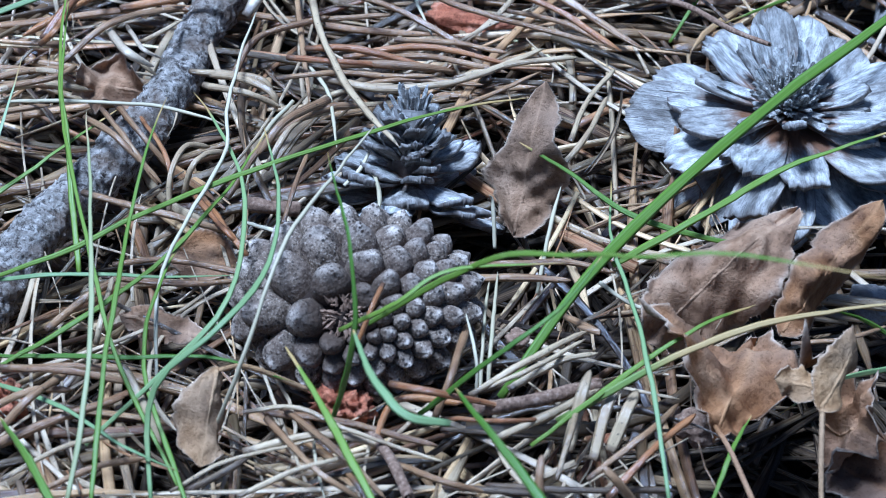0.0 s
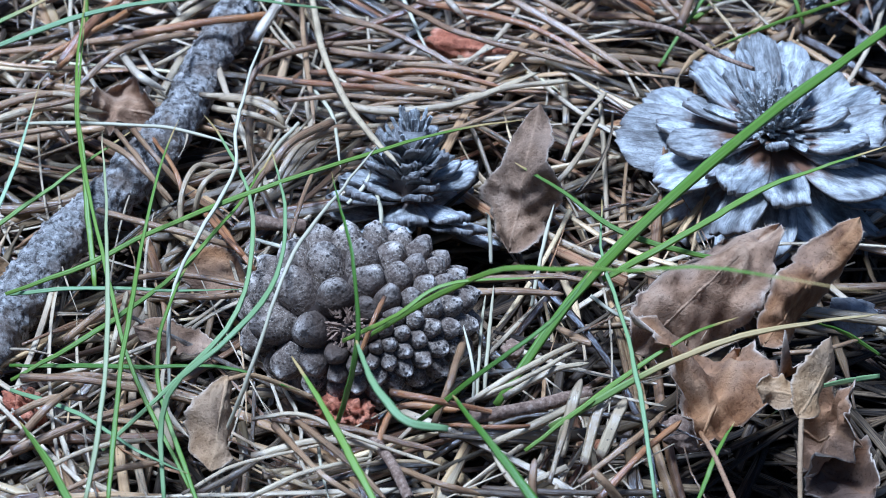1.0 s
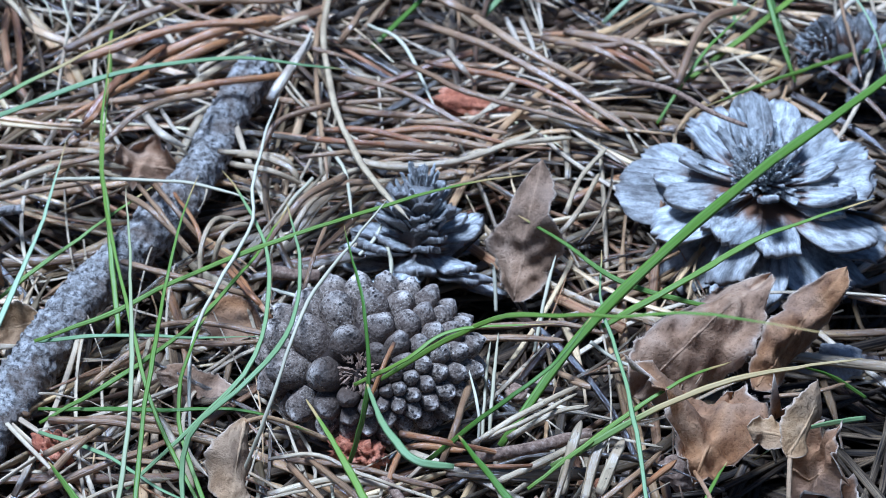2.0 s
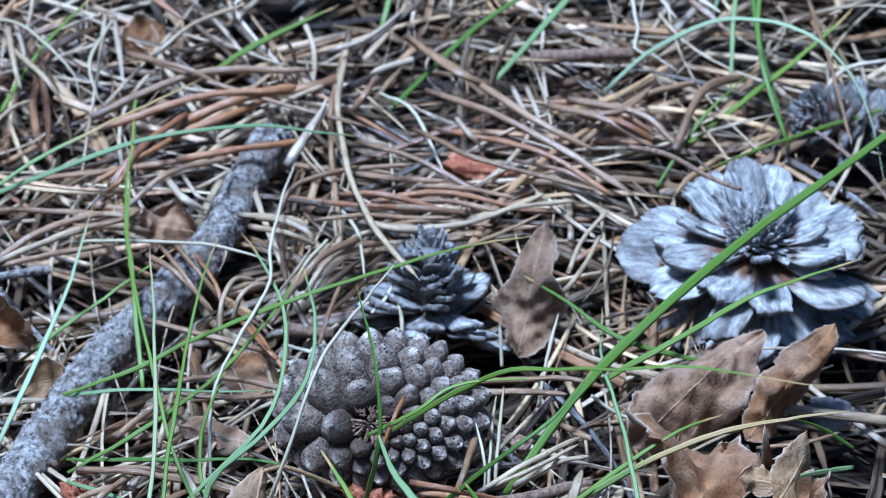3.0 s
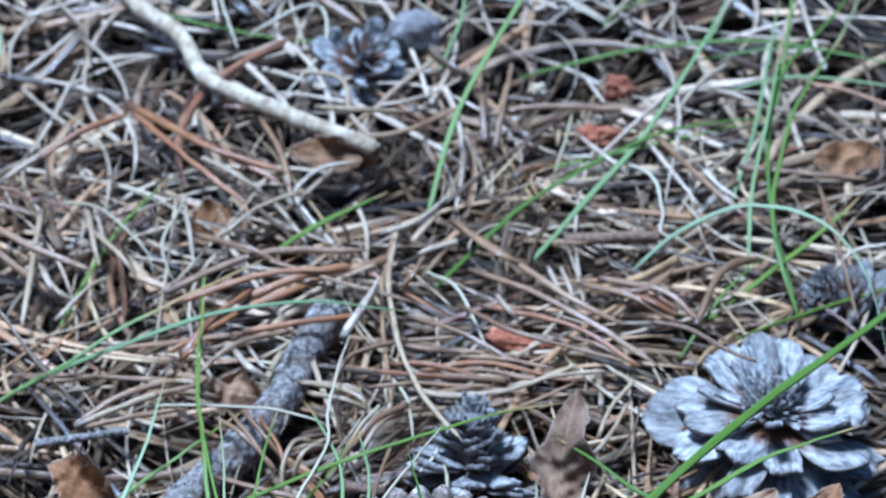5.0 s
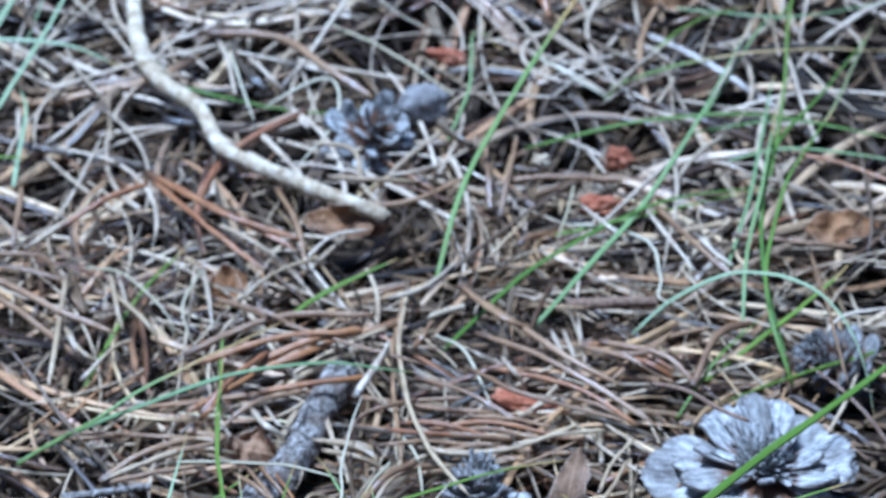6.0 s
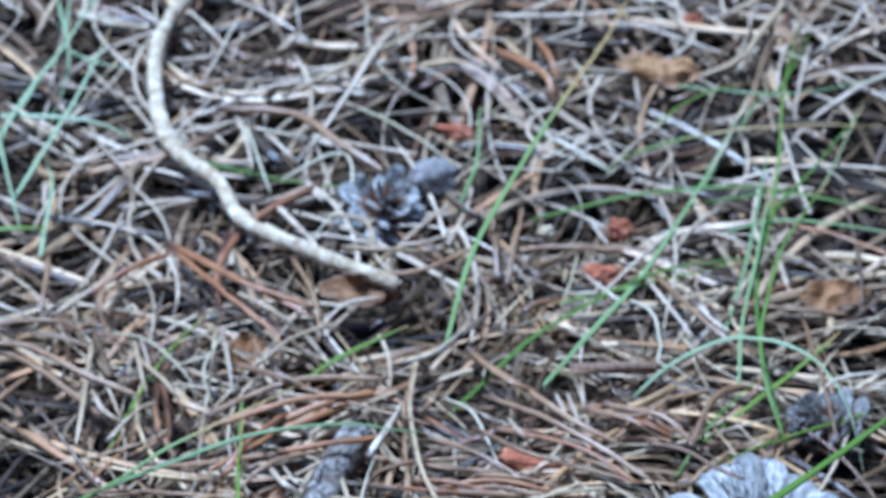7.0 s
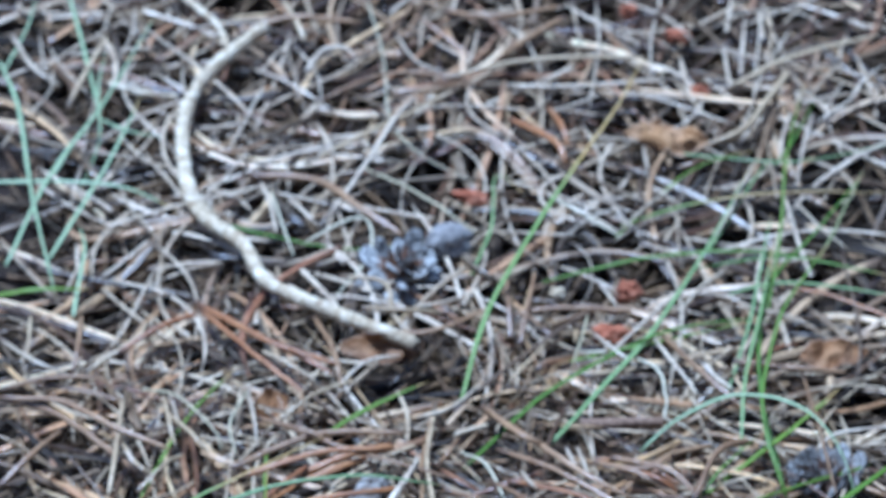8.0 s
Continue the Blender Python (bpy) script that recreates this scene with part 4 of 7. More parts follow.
def build_litter():
    near, far = (5.0, 0.24), (5.0, 0.20)  # half-width of the strewn strip: first number plus the second times y
    fields = [
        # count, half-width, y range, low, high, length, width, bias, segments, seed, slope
        (1900, near, (13, 43), -2.0, -1.1, (7.5, 3.0), (0.16, 0.03), 0.3, 6, 11, 0.08, DIM_OLD_LITTER),
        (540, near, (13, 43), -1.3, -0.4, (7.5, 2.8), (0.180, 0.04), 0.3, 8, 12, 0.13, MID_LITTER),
        (430, near, (13, 43), -0.8, 0.1, (7.5, 2.6), (0.185, 0.04), 0.40, 12, 13, 0.16, LITTER),
        (270, near, (13, 43), -0.3, 0.5, (7.5, 2.5), (0.180, 0.04), 0.35, 12, 18, 0.12, LITTER),
        (1500, far, (41, 78), -2.0, -1.1, (7.5, 3.0), (0.21, 0.04), 0.25, 5, 14, 0.10, DIM_OLD_LITTER),
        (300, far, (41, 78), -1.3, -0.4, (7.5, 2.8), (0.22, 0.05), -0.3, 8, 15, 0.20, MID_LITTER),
        (205, far, (41, 78), -0.8, 0.1, (7.8, 2.6), (0.265, 0.05), -0.3, 10, 16, 0.16, FAR_LITTER),
        (190, far, (41, 78), -0.3, 0.5, (7.6, 2.5), (0.265, 0.05), -0.3, 11, 19, 0.15, FAR_LITTER),
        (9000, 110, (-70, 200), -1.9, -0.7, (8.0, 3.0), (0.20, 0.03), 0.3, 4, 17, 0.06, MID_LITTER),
        (4500, 110, (-70, 200), -1.1, -0.3, (8.0, 3.0), (0.20, 0.04), 0.2, 4, 22, 0.08, FAR_LITTER),
    ]
    for n, xs, ys, low, high, ln, wd, bias, segs, seed, slope, material in fields:
        pts, w = scatter(n, xs, ys, low, high, ln, wd, bias, segs, seed, slope, 0.10)
        keep = clear_of_things(pts)
        if seed == 18:
            # the loose top needles nearest to the lens, one by one
            one = keep & (pts[:, :, 1].mean(1) < 29)
            keep &= ~one
            for i in np.flatnonzero(one):
                c = pts[i].mean(0)
                ob = new("pine_needle", strands_mesh("pine_needle", pts[i : i + 1] - c, w[i : i + 1], NEEDLE))
                ob.location = Vector(c) * CM
                tagged(ob, "loose dry pine needle on top of the litter", "pine needle", "loose dry pine needles")
        ob = new("needle_litter", strands_mesh("needle_litter", pts[keep], w[keep], material))
        tagged(ob, "thick litter of dry brown and grey pine needles", "needle litter", "forest litter", "stuff")
    # long bleached straws, strongly curled, over the needles
    for n, xs, ys, low, high, ln, wd, seed in ((220, (3.0, 0.24), (14, 43), -0.1, 0.7, (6.5, 3.0), (0.085, 0.03), 31), (140, (3.0, 0.20), (38, 76), -0.1, 0.6, (6.5, 2.5), (0.15, 0.04), 30), (75, (3.0, 0.30), (14, 23), 0.1, 0.8, (6.0, 2.5), (0.08, 0.03), 34), (120, (4.0, 0.20), (43, 76), 0.1, 0.8, (4.5, 2.0), (0.165, 0.03), 33)):
        pts, w = scatter(n, xs, ys, low, high, ln, wd, -0.3, 16, seed, 0.16, 0.03 if seed > 32 else 0.17, False)
        keep = clear_of_things(pts)
        if seed in (31, 34):
            for i in np.flatnonzero(keep):
                c = pts[i].mean(0)
                ob = new("dry_straw", strands_mesh("dry_straw", pts[i : i + 1] - c, w[i : i + 1], PALE))
                ob.location = Vector(c) * CM
                tagged(ob, "bleached curling straw over pine needles", "straw", "bleached straws")
            continue
        ob = new("bleached_straw", strands_mesh("bleached_straw", pts[keep], w[keep], WHITE_STRAW))
        tagged(ob, "bleached curling straws strewn over pine needles", "straw", "forest litter", "stuff")
    # thin bleached fragments and splinters
    pts, w = scatter(850, (2.0, 0.22), (14, 46), -0.8, 0.7, (3.0, 1.6), (0.06, 0.03), 0.2, 5, 21, 0.16, 0.12)
    keep = clear_of_things(pts)
    ob = new("dry_fragments", strands_mesh("dry_fragments", pts[keep], w[keep], LITTER))
    tagged(ob, "broken bits of dry needles and straw", "plant litter", "forest litter", "stuff")


# the fallen branch and the pale root
twig([(-9.84, 19.82, 0.35), (-8.82, 23.08, 0.39), (-8.3, 24.63, 0.44), (-7.62, 26.53, 0.49), (-6.6, 28.25, 0.53), (-5.7, 30.2, 0.52), (-5.14, 32.32, 0.56), (-4.54, 34.28, 0.65)], 0.521, 'fallen grey bark-covered branch with a broken end', BARK, 0.13, 'fallen_branch', 'branch', 480, 52, 0.80, 0.16)
twig([(-10.96, 64.48, 1.17), (-12.15, 62.43, 0.97), (-13.08, 60.05, 0.76), (-13.11, 56.17, 1.09), (-12.37, 51.61, 1.13), (-11.49, 49.39, 1.16), (-9.95, 47.57, 1.17), (-8.93, 45.15, 1.2), (-7.1, 43.64, 1.21), (-5.34, 42.53, 1.14), (-3.81, 41.93, 0.88)], 0.285, 'pale barkless crooked root lying on the litter', ROOT, 0.1, 'root', 'root', 110, 16, 0.8)
twig([(-12.27, 51.81, 1.3), (-11.84, 50.61, 1.2), (-11.18, 50.23, 0.7)], 0.12, 'thin pale rootlet forking off beside the root', ROOT, 0.12, 'twig', 'twig', 30, 10)
twig([(1.61, 38.22, 0.36), (2.74, 38.22, 0.45), (4.11, 38.47, 0.36)], 0.181, 'short dark brown twig in the litter', BROWN_WOOD, 0.2, 'twig', 'twig', 40, 12)
twig([(3.83, 33.01, 1.5), (4.7, 32.43, 1.7), (5.51, 31.1, 2.1), (6.13, 30.12, 2.5)], 0.057, 'thin dark dry twig across the cone', BROWN_WOOD, 0.1, 'twig', 'twig', 40, 8)
twig([(-3.76, 27.44, 0.58), (-3.27, 27.23, 0.68), (-2.74, 27.29, 0.59)], 0.136, 'short grey twig piece among needles', BROWN_WOOD, 0.2, 'twig', 'twig', 30, 12)
twig([(-1.21, 21.17, 0.92), (-0.85, 20.38, 1.13), (-0.49, 19.36, 1.24)], 0.103, 'thin grey dry twig on the needles', BROWN_WOOD, 0.15, 'twig', 'twig', 40, 10)
twig([(0.56, 21.75, 0.91), (1.43, 21.74, 1.12), (2.71, 22.32, 1.01)], 0.132, 'thin grey-brown dry twig on the needles', BROWN_WOOD, 0.12, 'twig', 'twig', 50, 10)

# dead leaves
leaf((1.28, 27.0, 0.25), (1.86, 28.75, 2.5), (-0.25, -0.85, 0.45), 1.5, LEAF_GREY, 'upright grey-brown dead leaf with a pale edge', across=-0.7, lengthwise=-0.5, seed=1, widest=0.40, crumple=0.20, twist=0.9, lobes=0.2, fuzz=160)
leaf((3.62, 23.75, 0.75), (6.35, 26.05, 1.85), (-0.3, -0.75, 0.6), 1.85, LEAF_TAN, 'broad curled tan dead leaf with a fuzzy edge', across=-1.1, lengthwise=-0.6, lobes=0.35, seed=2, crumple=0.36, ragged=0.07, widest=0.42, twist=-0.8, fuzz=420)
leaf((4.57, 26.25, 0.69), (5.54, 24.66, 0.69), (-0.1, -0.7, 0.7), 1.09, LEAF_BROWN, 'folded brown dead leaf under a tan leaf', across=1.0, lengthwise=0.4, lobes=0.2, seed=23, crumple=0.22)
leaf((5.95, 23.9, 0.8), (7.75, 25.85, 2.2), (0.15, -0.7, 0.7), 1.2, LEAF_BROWN, 'pointed brown dead leaf leaning on litter', across=-1.5, lengthwise=-0.4, seed=3, crumple=0.30, lobes=0.25, fuzz=150)
leaf((4.68, 21.35, 0.8), (5.65, 23.85, 1.1), (-0.1, -0.6, 0.8), 2.35, LEAF_BROWN, 'torn golden-brown dead leaf with a long stem', across=0.9, lengthwise=-0.5, lobes=0.55, seed=41, crumple=0.42, ragged=0.18, widest=0.5, stem=[(4.68, 21.5, 0.85), (4.88, 20.74, 1.02), (5.14, 19.39, 1.23)], fuzz=160)
leaf((6.31, 20.76, 2.04), (6.97, 22.15, 2.64), (0.5, -0.75, 0.5), 1.07, LEAF_PALE, 'pale twisted dead leaf on an upright stem', across=-1.5, lengthwise=-0.8, lobes=0.08, seed=5, crumple=0.10, twist=1.2, stem=[(6.28, 19.49, 1.02), (6.28, 20.18, 1.63), (6.33, 20.9, 2.04)])
leaf((6.41, 21.34, 1.93), (5.57, 21.33, 2.25), (0.1, -0.6, 0.8), 0.764, LEAF_PALE, 'small pale curled leaf lobe', across=-1.6, lengthwise=-1.2, lobes=0.2, seed=25, crumple=0.14)
leaf((6.69, 22.72, -0.2), (7.81, 21.5, 0.3), (0, -0.5, 0.85), 1.9, LEAF_BROWN, 'flat brown dead leaf half under others', across=0.7, lengthwise=0.6, lobes=0.4, seed=6, crumple=0.42, ragged=0.12)
leaf((6.89, 22.05, -0.5), (7.92, 20.87, 0.0), (0, -0.5, 0.85), 1.5, LEAF_DARK, 'dark grey-brown dead leaf deep in litter', across=0.7, lengthwise=0.6, lobes=0.25, seed=26, crumple=0.27)
leaf((-3.82, 21.89, 1.62), (-4.2, 20.57, 0.51), (0.35, -0.85, 0.4), 1.17, LEAF_PALE, 'small folded dead leaf hanging by its stem', across=-1.9, lengthwise=0.9, seed=47, lobes=0.0, twist=0.6, crumple=0.14, widest=0.5, stem=[(-3.79, 21.89, 1.62), (-3.3, 22.08, 1.52), (-2.31, 22.17, 0.91)])
leaf((-5.9, 24.21, 0.79), (-4.14, 23.63, 0.7), (0, -0.6, 0.8), 0.696, LEAF_TAN, 'crumpled tan dead leaf among needles', across=-1.2, lengthwise=-0.5, seed=8, crumple=0.22, ragged=0.1)
leaf((-5.95, 30.73, 0.57), (-7.52, 30.88, 0.85), (0, -0.6, 0.8), 1.23, LEAF_TAN, 'tan dead leaf behind the fallen branch', across=1.0, lengthwise=0.9, seed=9, crumple=0.35, lobes=0.35)
leaf((-9.09, 26.87, 0.58), (-10.79, 27.56, 0.96), (0.1, -0.7, 0.7), 1.73, LEAF_BROWN, 'curled brown dead leaf beside the branch', across=1.3, lengthwise=0.6, seed=10, crumple=0.42, lobes=0.5, ragged=0.14)
leaf((-8.19, 25.75, 0.59), (-9.38, 25.45, 0.58), (0, -0.6, 0.8), 0.877, LEAF_PALE, 'small pale dead leaf under grass', across=0.7, lengthwise=0.4, seed=11, crumple=0.14)
leaf((6.22, 56.0, 0.9), (3.2, 56.3, 1.1), (0, -0.7, 0.7), 1.4, LEAF_ORANGE, 'orange-brown curled dead leaf on the litter', across=-0.9, lengthwise=0.5, seed=12, crumple=0.27, lobes=0.15)
leaf((-6.27, 42.45, 0.35), (-3.57, 41.92, 0.53), (0, -0.75, 0.6), 1.14, LEAF_BROWN, 'curled brown dead leaf under the root end', across=0.9, lengthwise=0.5, seed=13, crumple=0.2)
leaf((-8.83, 39.53, 0.35), (-7.72, 38.31, 0.45), (0, -0.6, 0.8), 0.981, LEAF_BROWN, 'small brown dead leaf in the litter', across=0.6, lengthwise=0.4, seed=14, crumple=0.16)
leaf((-5.05, 26.37, 0.39), (-3.69, 25.67, 0.49), (0, -0.6, 0.8), 1.08, LEAF_BROWN, 'dark brown dead leaf under needles', across=0.5, lengthwise=0.4, seed=15, crumple=0.16)
leaf((-6.07, 42.24, 0.44), (-4.09, 41.74, 0.53), (0, -0.6, 0.8), 0.964, LEAF_BROWN, 'brown dead leaf far in the litter', across=0.6, lengthwise=0.4, seed=16, crumple=0.16)
leaf((5.73, 25.37, 0.39), (6.81, 24.91, 0.49), (0, -0.6, 0.8), 1.28, LEAF_BROWN, 'dark brown dead leaf under another leaf', across=0.5, lengthwise=0.4, seed=17, crumple=0.19)

# rust-red bark crumbs and stones
lump('bark_flake', (0.4, 33.51, 0.37), (0.98, 0.28, 0.26), RUST, 'flat rust-red flake of pine bark', 'bark', seed=1, turn=-0.1, rough=0.35, group='rust-red bark flakes')
lump('bark_crumb', (-1.88, 22.28, 0.5), (0.32, 0.25, 0.26), RUST, 'crumbly orange-red bark crumb by the cone', 'bark', seed=2, rough=0.6, freq=3.0, group='rust-red bark flakes')
lump('bark_crumb', (-1.47, 22.16, 0.5), (0.26, 0.22, 0.24), RUST, 'crumbly orange-red bark crumb by the cone', 'bark', seed=3, rough=0.6, freq=3.0, group='rust-red bark flakes')
lump('bark_crumb', (-7.58, 22.16, 0.5), (0.3, 0.28, 0.26), RUST, 'dark red crumbly bark crumb on needles', 'bark', seed=4, rough=0.6, freq=3.0, group='rust-red bark flakes')
lump('bark_crumb', (3.18, 45.9, 0.51), (0.36, 0.26, 0.34), RUST, 'orange-red bark crumb in the litter', 'bark', seed=5, rough=0.45, group='rust-red bark flakes')
lump('bark_crumb', (2.65, 43.39, 0.44), (0.52, 0.3, 0.28), RUST, 'orange-red bark crumb in the litter', 'bark', seed=6, rough=0.45, group='rust-red bark flakes')
lump('bark_crumb', (0.84, 45.68, 0.51), (0.26, 0.21, 0.24), ROOT, 'pale bark crumb with a rough side', 'bark', seed=7, rough=0.5)
lump('bark_flake', (-2.29, 52.26, 0.49), (0.57, 0.24, 0.24), RUST, 'rust-brown bark flake in the litter', 'bark', seed=8, rough=0.4, group='rust-red bark flakes')
lump('bark_flake', (5.48, 65.71, 0.44), (0.44, 0.29, 0.29), RUST, 'rust-brown bark flake far in litter', 'bark', seed=9, rough=0.4, group='rust-red bark flakes')
lump('bark_flake', (3.6, 67.92, 0.43), (0.36, 0.29, 0.29), RUST, 'rust-brown bark flake far in litter', 'bark', seed=10, rough=0.4, group='rust-red bark flakes')
lump('bark_flake', (6.19, 60.75, 0.46), (0.34, 0.27, 0.27), RUST, 'rust-brown bark flake far in litter', 'bark', seed=11, rough=0.4, group='rust-red bark flakes')
lump('stone', (-2.94, 48.45, 0.84), (0.8, 0.67, 0.71), STONE, 'pale tan weathered stone beside a cone', 'stone', seed=12, rough=0.22)
lump('stone', (7.9, 25.36, 0.2), (0.54, 0.39, 0.31), STONE, 'blue-grey weathered stone half under leaves', 'stone', seed=13, rough=0.2)
lump('pebble', (4.46, 22.13, 0.2), (0.42, 0.35, 0.3), BROWN_WOOD, 'dark round pebble under a leaf', 'stone', seed=14, rough=0.2)
lump('pebble', (1.33, 23.96, 0.5), (0.2, 0.18, 0.18), BROWN_WOOD, 'small dark pebble between needles', 'stone', seed=15, rough=0.25)

# grass blades
blade([(-8.12, 24.2, 1.48), (-6.57, 24.8, 1.78), (-5.61, 25.35, 1.98), (-3.96, 26.24, 2.17), (-2.36, 26.92, 2.37), (-0.01, 28.14, 2.35), (1.62, 28.84, 2.14)], 0.101)
blade([(1.01, 22.15, 0.81), (2.23, 23.89, 1.55), (3.25, 25.22, 1.86), (4.73, 26.93, 2.16), (6.42, 28.87, 2.29), (8.8, 31.33, 2.41), (11.5, 34.4, 2.35), (14.5, 37.6, 1.9)], 0.205)
blade([(5.52, 25.41, 1.46), (3.49, 25.81, 1.77), (2.29, 26.96, 1.84), (1.38, 27.99, 1.75)], 0.11, GREEN)
blade([(3.0, 24.77, 1.58), (4.77, 25.76, 2.09), (6.24, 26.78, 2.31), (8.57, 27.77, 2.54)], 0.14, GREEN)
blade([(-1.6, 22.97, 1.52), (0.59, 21.61, 4.36), (1.85, 19.63, 6.38), (2.84, 17.64, 8.14), (4.03, 17.06, 8.72), (6.3, 16.56, 8.71)], 0.108, GREEN)
blade([(-0.39, 21.5, 1.02), (0.74, 21.55, 2.26), (1.94, 22.01, 3.08), (2.68, 22.68, 3.69)], 0.104, GREEN)
blade([(3.76, 19.36, 1.24), (3.52, 21.91, 1.83), (3.22, 24.07, 1.81), (3.03, 25.51, 1.59), (3.06, 27.38, 1.37)], 0.0885, BLUEGREEN)
blade([(1.96, 21.41, 1.02), (3.51, 21.91, 1.83), (4.75, 22.35, 2.24), (6.1, 22.67, 2.43), (7.82, 22.86, 2.62)], 0.125, SPENT, label='long half-dry grass blade arching over leaves')
blade([(1.52, 20.8, 1.02), (3.24, 22.05, 1.63), (4.52, 22.85, 2.03), (5.47, 23.6, 1.81)], 0.0964, GREEN)
blade([(0.16, 18.61, 3.74), (-0.53, 18.68, 3.83), (-1.04, 19.44, 3.82), (-1.28, 20.25, 3.62), (-1.48, 21.13, 3.34)], 0.141, BLUEGREEN, label='pale blue-green grass blade close above the cone')
blade([(-1.0, 18.14, 2.33), (-1.62, 19.33, 2.49), (-2.18, 20.52, 2.56), (-2.67, 21.38, 2.63)], 0.138, GREEN)
blade([(-1.89, 21.51, 0.61), (-1.53, 21.05, 2.68), (-1.43, 21.3, 3.73), (-1.61, 22.32, 4.55), (-2.01, 24.13, 4.69)], 0.105, GREEN)
blade([(1.77, 16.74, 3.58), (1.02, 17.97, 3.75), (0.51, 18.86, 3.74), (0.2, 19.47, 3.68)], 0.154, GREEN)
blade([(-9.47, 23.55, 0.59), (-9.0, 24.88, 1.18), (-8.44, 27.43, 1.75), (-8.18, 30.12, 1.91)], 0.117, ICE)
blade([(-4.19, 19.67, 0.61), (-5.54, 22.11, 1.61), (-6.07, 23.67, 2.0), (-6.68, 25.93, 2.27), (-7.22, 28.42, 2.23), (-7.51, 31.44, 2.09), (-7.67, 33.27, 1.87)], 0.0833, GREEN)
blade([(-6.0, 18.68, 1.65), (-5.85, 20.45, 2.46), (-6.01, 22.82, 3.02), (-6.29, 25.0, 3.16), (-6.58, 26.9, 3.13)], 0.097, YELLOWED, label='yellowing grass blade standing near the lens')
blade([(-5.6, 18.68, 1.65), (-5.6, 21.34, 2.37), (-5.46, 24.34, 2.71), (-5.28, 26.22, 2.81), (-5.03, 27.7, 2.79)], 0.095, GREEN)
blade([(-7.82, 22.4, 1.0), (-6.21, 23.29, 1.6), (-4.96, 24.65, 1.79), (-3.98, 26.31, 1.97), (-3.34, 28.31, 1.75)], 0.0941, GREEN)
blade([(-4.75, 19.43, 0.82), (-4.87, 20.71, 1.63), (-4.61, 21.1, 2.25), (-3.61, 21.76, 2.87), (-2.98, 23.09, 2.95), (-2.89, 25.44, 2.6), (-3.34, 28.15, 1.95)], 0.103, BLUEGREEN)
blade([(-6.0, 20.85, 0.81), (-4.7, 21.82, 1.62), (-3.77, 22.59, 2.23), (-3.5, 23.98, 2.41), (-3.7, 26.24, 2.18), (-4.39, 28.62, 1.55), (-4.91, 29.98, 1.15)], 0.0944, BLUEGREEN)
blade([(-7.95, 23.01, 0.79), (-5.66, 22.39, 1.41), (-3.88, 22.21, 1.62), (-2.54, 22.1, 1.22)], 0.0885, GREEN)
blade([(-8.06, 24.31, 1.38), (-6.51, 24.16, 1.69), (-4.83, 24.24, 1.6), (-3.59, 24.77, 1.19)], 0.0874, BLUEGREEN)
blade([(-7.85, 22.36, 0.8), (-6.39, 21.24, 1.31), (-5.23, 20.25, 1.43), (-4.29, 19.98, 1.12)], 0.089, BLUEGREEN)
blade([(-6.1, 18.22, 2.14), (-6.68, 19.23, 2.22), (-7.26, 20.18, 2.2)], 0.162, GREEN)
blade([(-4.14, 19.25, 1.03), (-5.1, 22.18, 1.51), (-4.94, 24.29, 1.7), (-4.62, 25.22, 1.69)], 0.0886, GREEN)
blade([(-1.72, 21.58, 2.88), (-0.77, 21.31, 3.73), (0.14, 21.7, 4.15), (1.98, 21.64, 4.36)], 0.0849, GREEN)
blade([(3.4, 36.48, 0.6), (4.44, 37.08, 1.3), (5.9, 37.14, 2.2), (7.16, 36.53, 2.7), (8.26, 35.66, 2.8), (9.02, 34.32, 2.6), (9.33, 32.78, 2.3), (9.49, 30.98, 1.9)], 0.115, ICE, label='long pale blue-green grass blade arching over a cone')
blade([(6.45, 36.51, 0.46), (6.69, 39.02, 1.44), (7.35, 42.5, 1.93), (8.02, 46.33, 2.22)], 0.115, BLUEGREEN)
blade([(7.71, 34.45, 0.46), (7.18, 36.12, 1.47), (7.16, 38.47, 1.99), (7.96, 41.94, 2.47), (9.74, 46.11, 2.57)], 0.117, GREEN)
blade([(-2.19, 39.26, 0.36), (-1.5, 42.83, 1.4), (-0.29, 46.16, 2.23), (1.39, 50.62, 2.83), (2.8, 54.44, 3.07), (3.89, 58.45, 3.13)], 0.168, TIPPED, label='tall grass blade with a straw-coloured tip')
blade([(-6.55, 36.99, 0.45), (-5.24, 38.2, 0.72), (-3.28, 39.79, 0.89)], 0.153, GREEN)
blade([(0.59, 37.0, 0.36), (2.16, 39.52, 0.81), (3.81, 42.51, 1.05), (5.72, 47.36, 1.19), (7.8, 54.11, 1.12)], 0.174, BLUEGREEN)
blade([(-1.96, 35.73, 0.37), (0.39, 39.16, 0.81), (3.44, 42.0, 1.06), (6.21, 43.31, 1.05), (8.43, 43.67, 0.87)], 0.133, GREEN)
blade([(0.3, 46.61, 0.43), (3.92, 47.41, 1.02), (7.72, 47.48, 1.27), (12.37, 46.37, 1.02)], 0.119, GREEN)
blade([(5.47, 47.56, 0.51), (8.69, 47.56, 1.01), (12.75, 46.3, 0.85)], 0.092, GREEN)
blade([(7.76, 44.69, 0.43), (8.34, 48.52, 1.68), (8.75, 52.24, 2.29), (9.77, 57.77, 2.51)], 0.0967, GREEN)
blade([(7.67, 35.43, 0.37), (7.18, 39.69, 1.43), (7.79, 44.39, 1.91), (9.61, 47.93, 2.03), (11.52, 52.17, 1.79)], 0.122, GREEN)
blade([(3.02, 50.4, 0.5), (5.59, 51.14, 0.99), (8.97, 51.63, 1.23), (13.38, 52.1, 0.98)], 0.0959, SPENT, label='yellow half-dry grass blade over the litter')
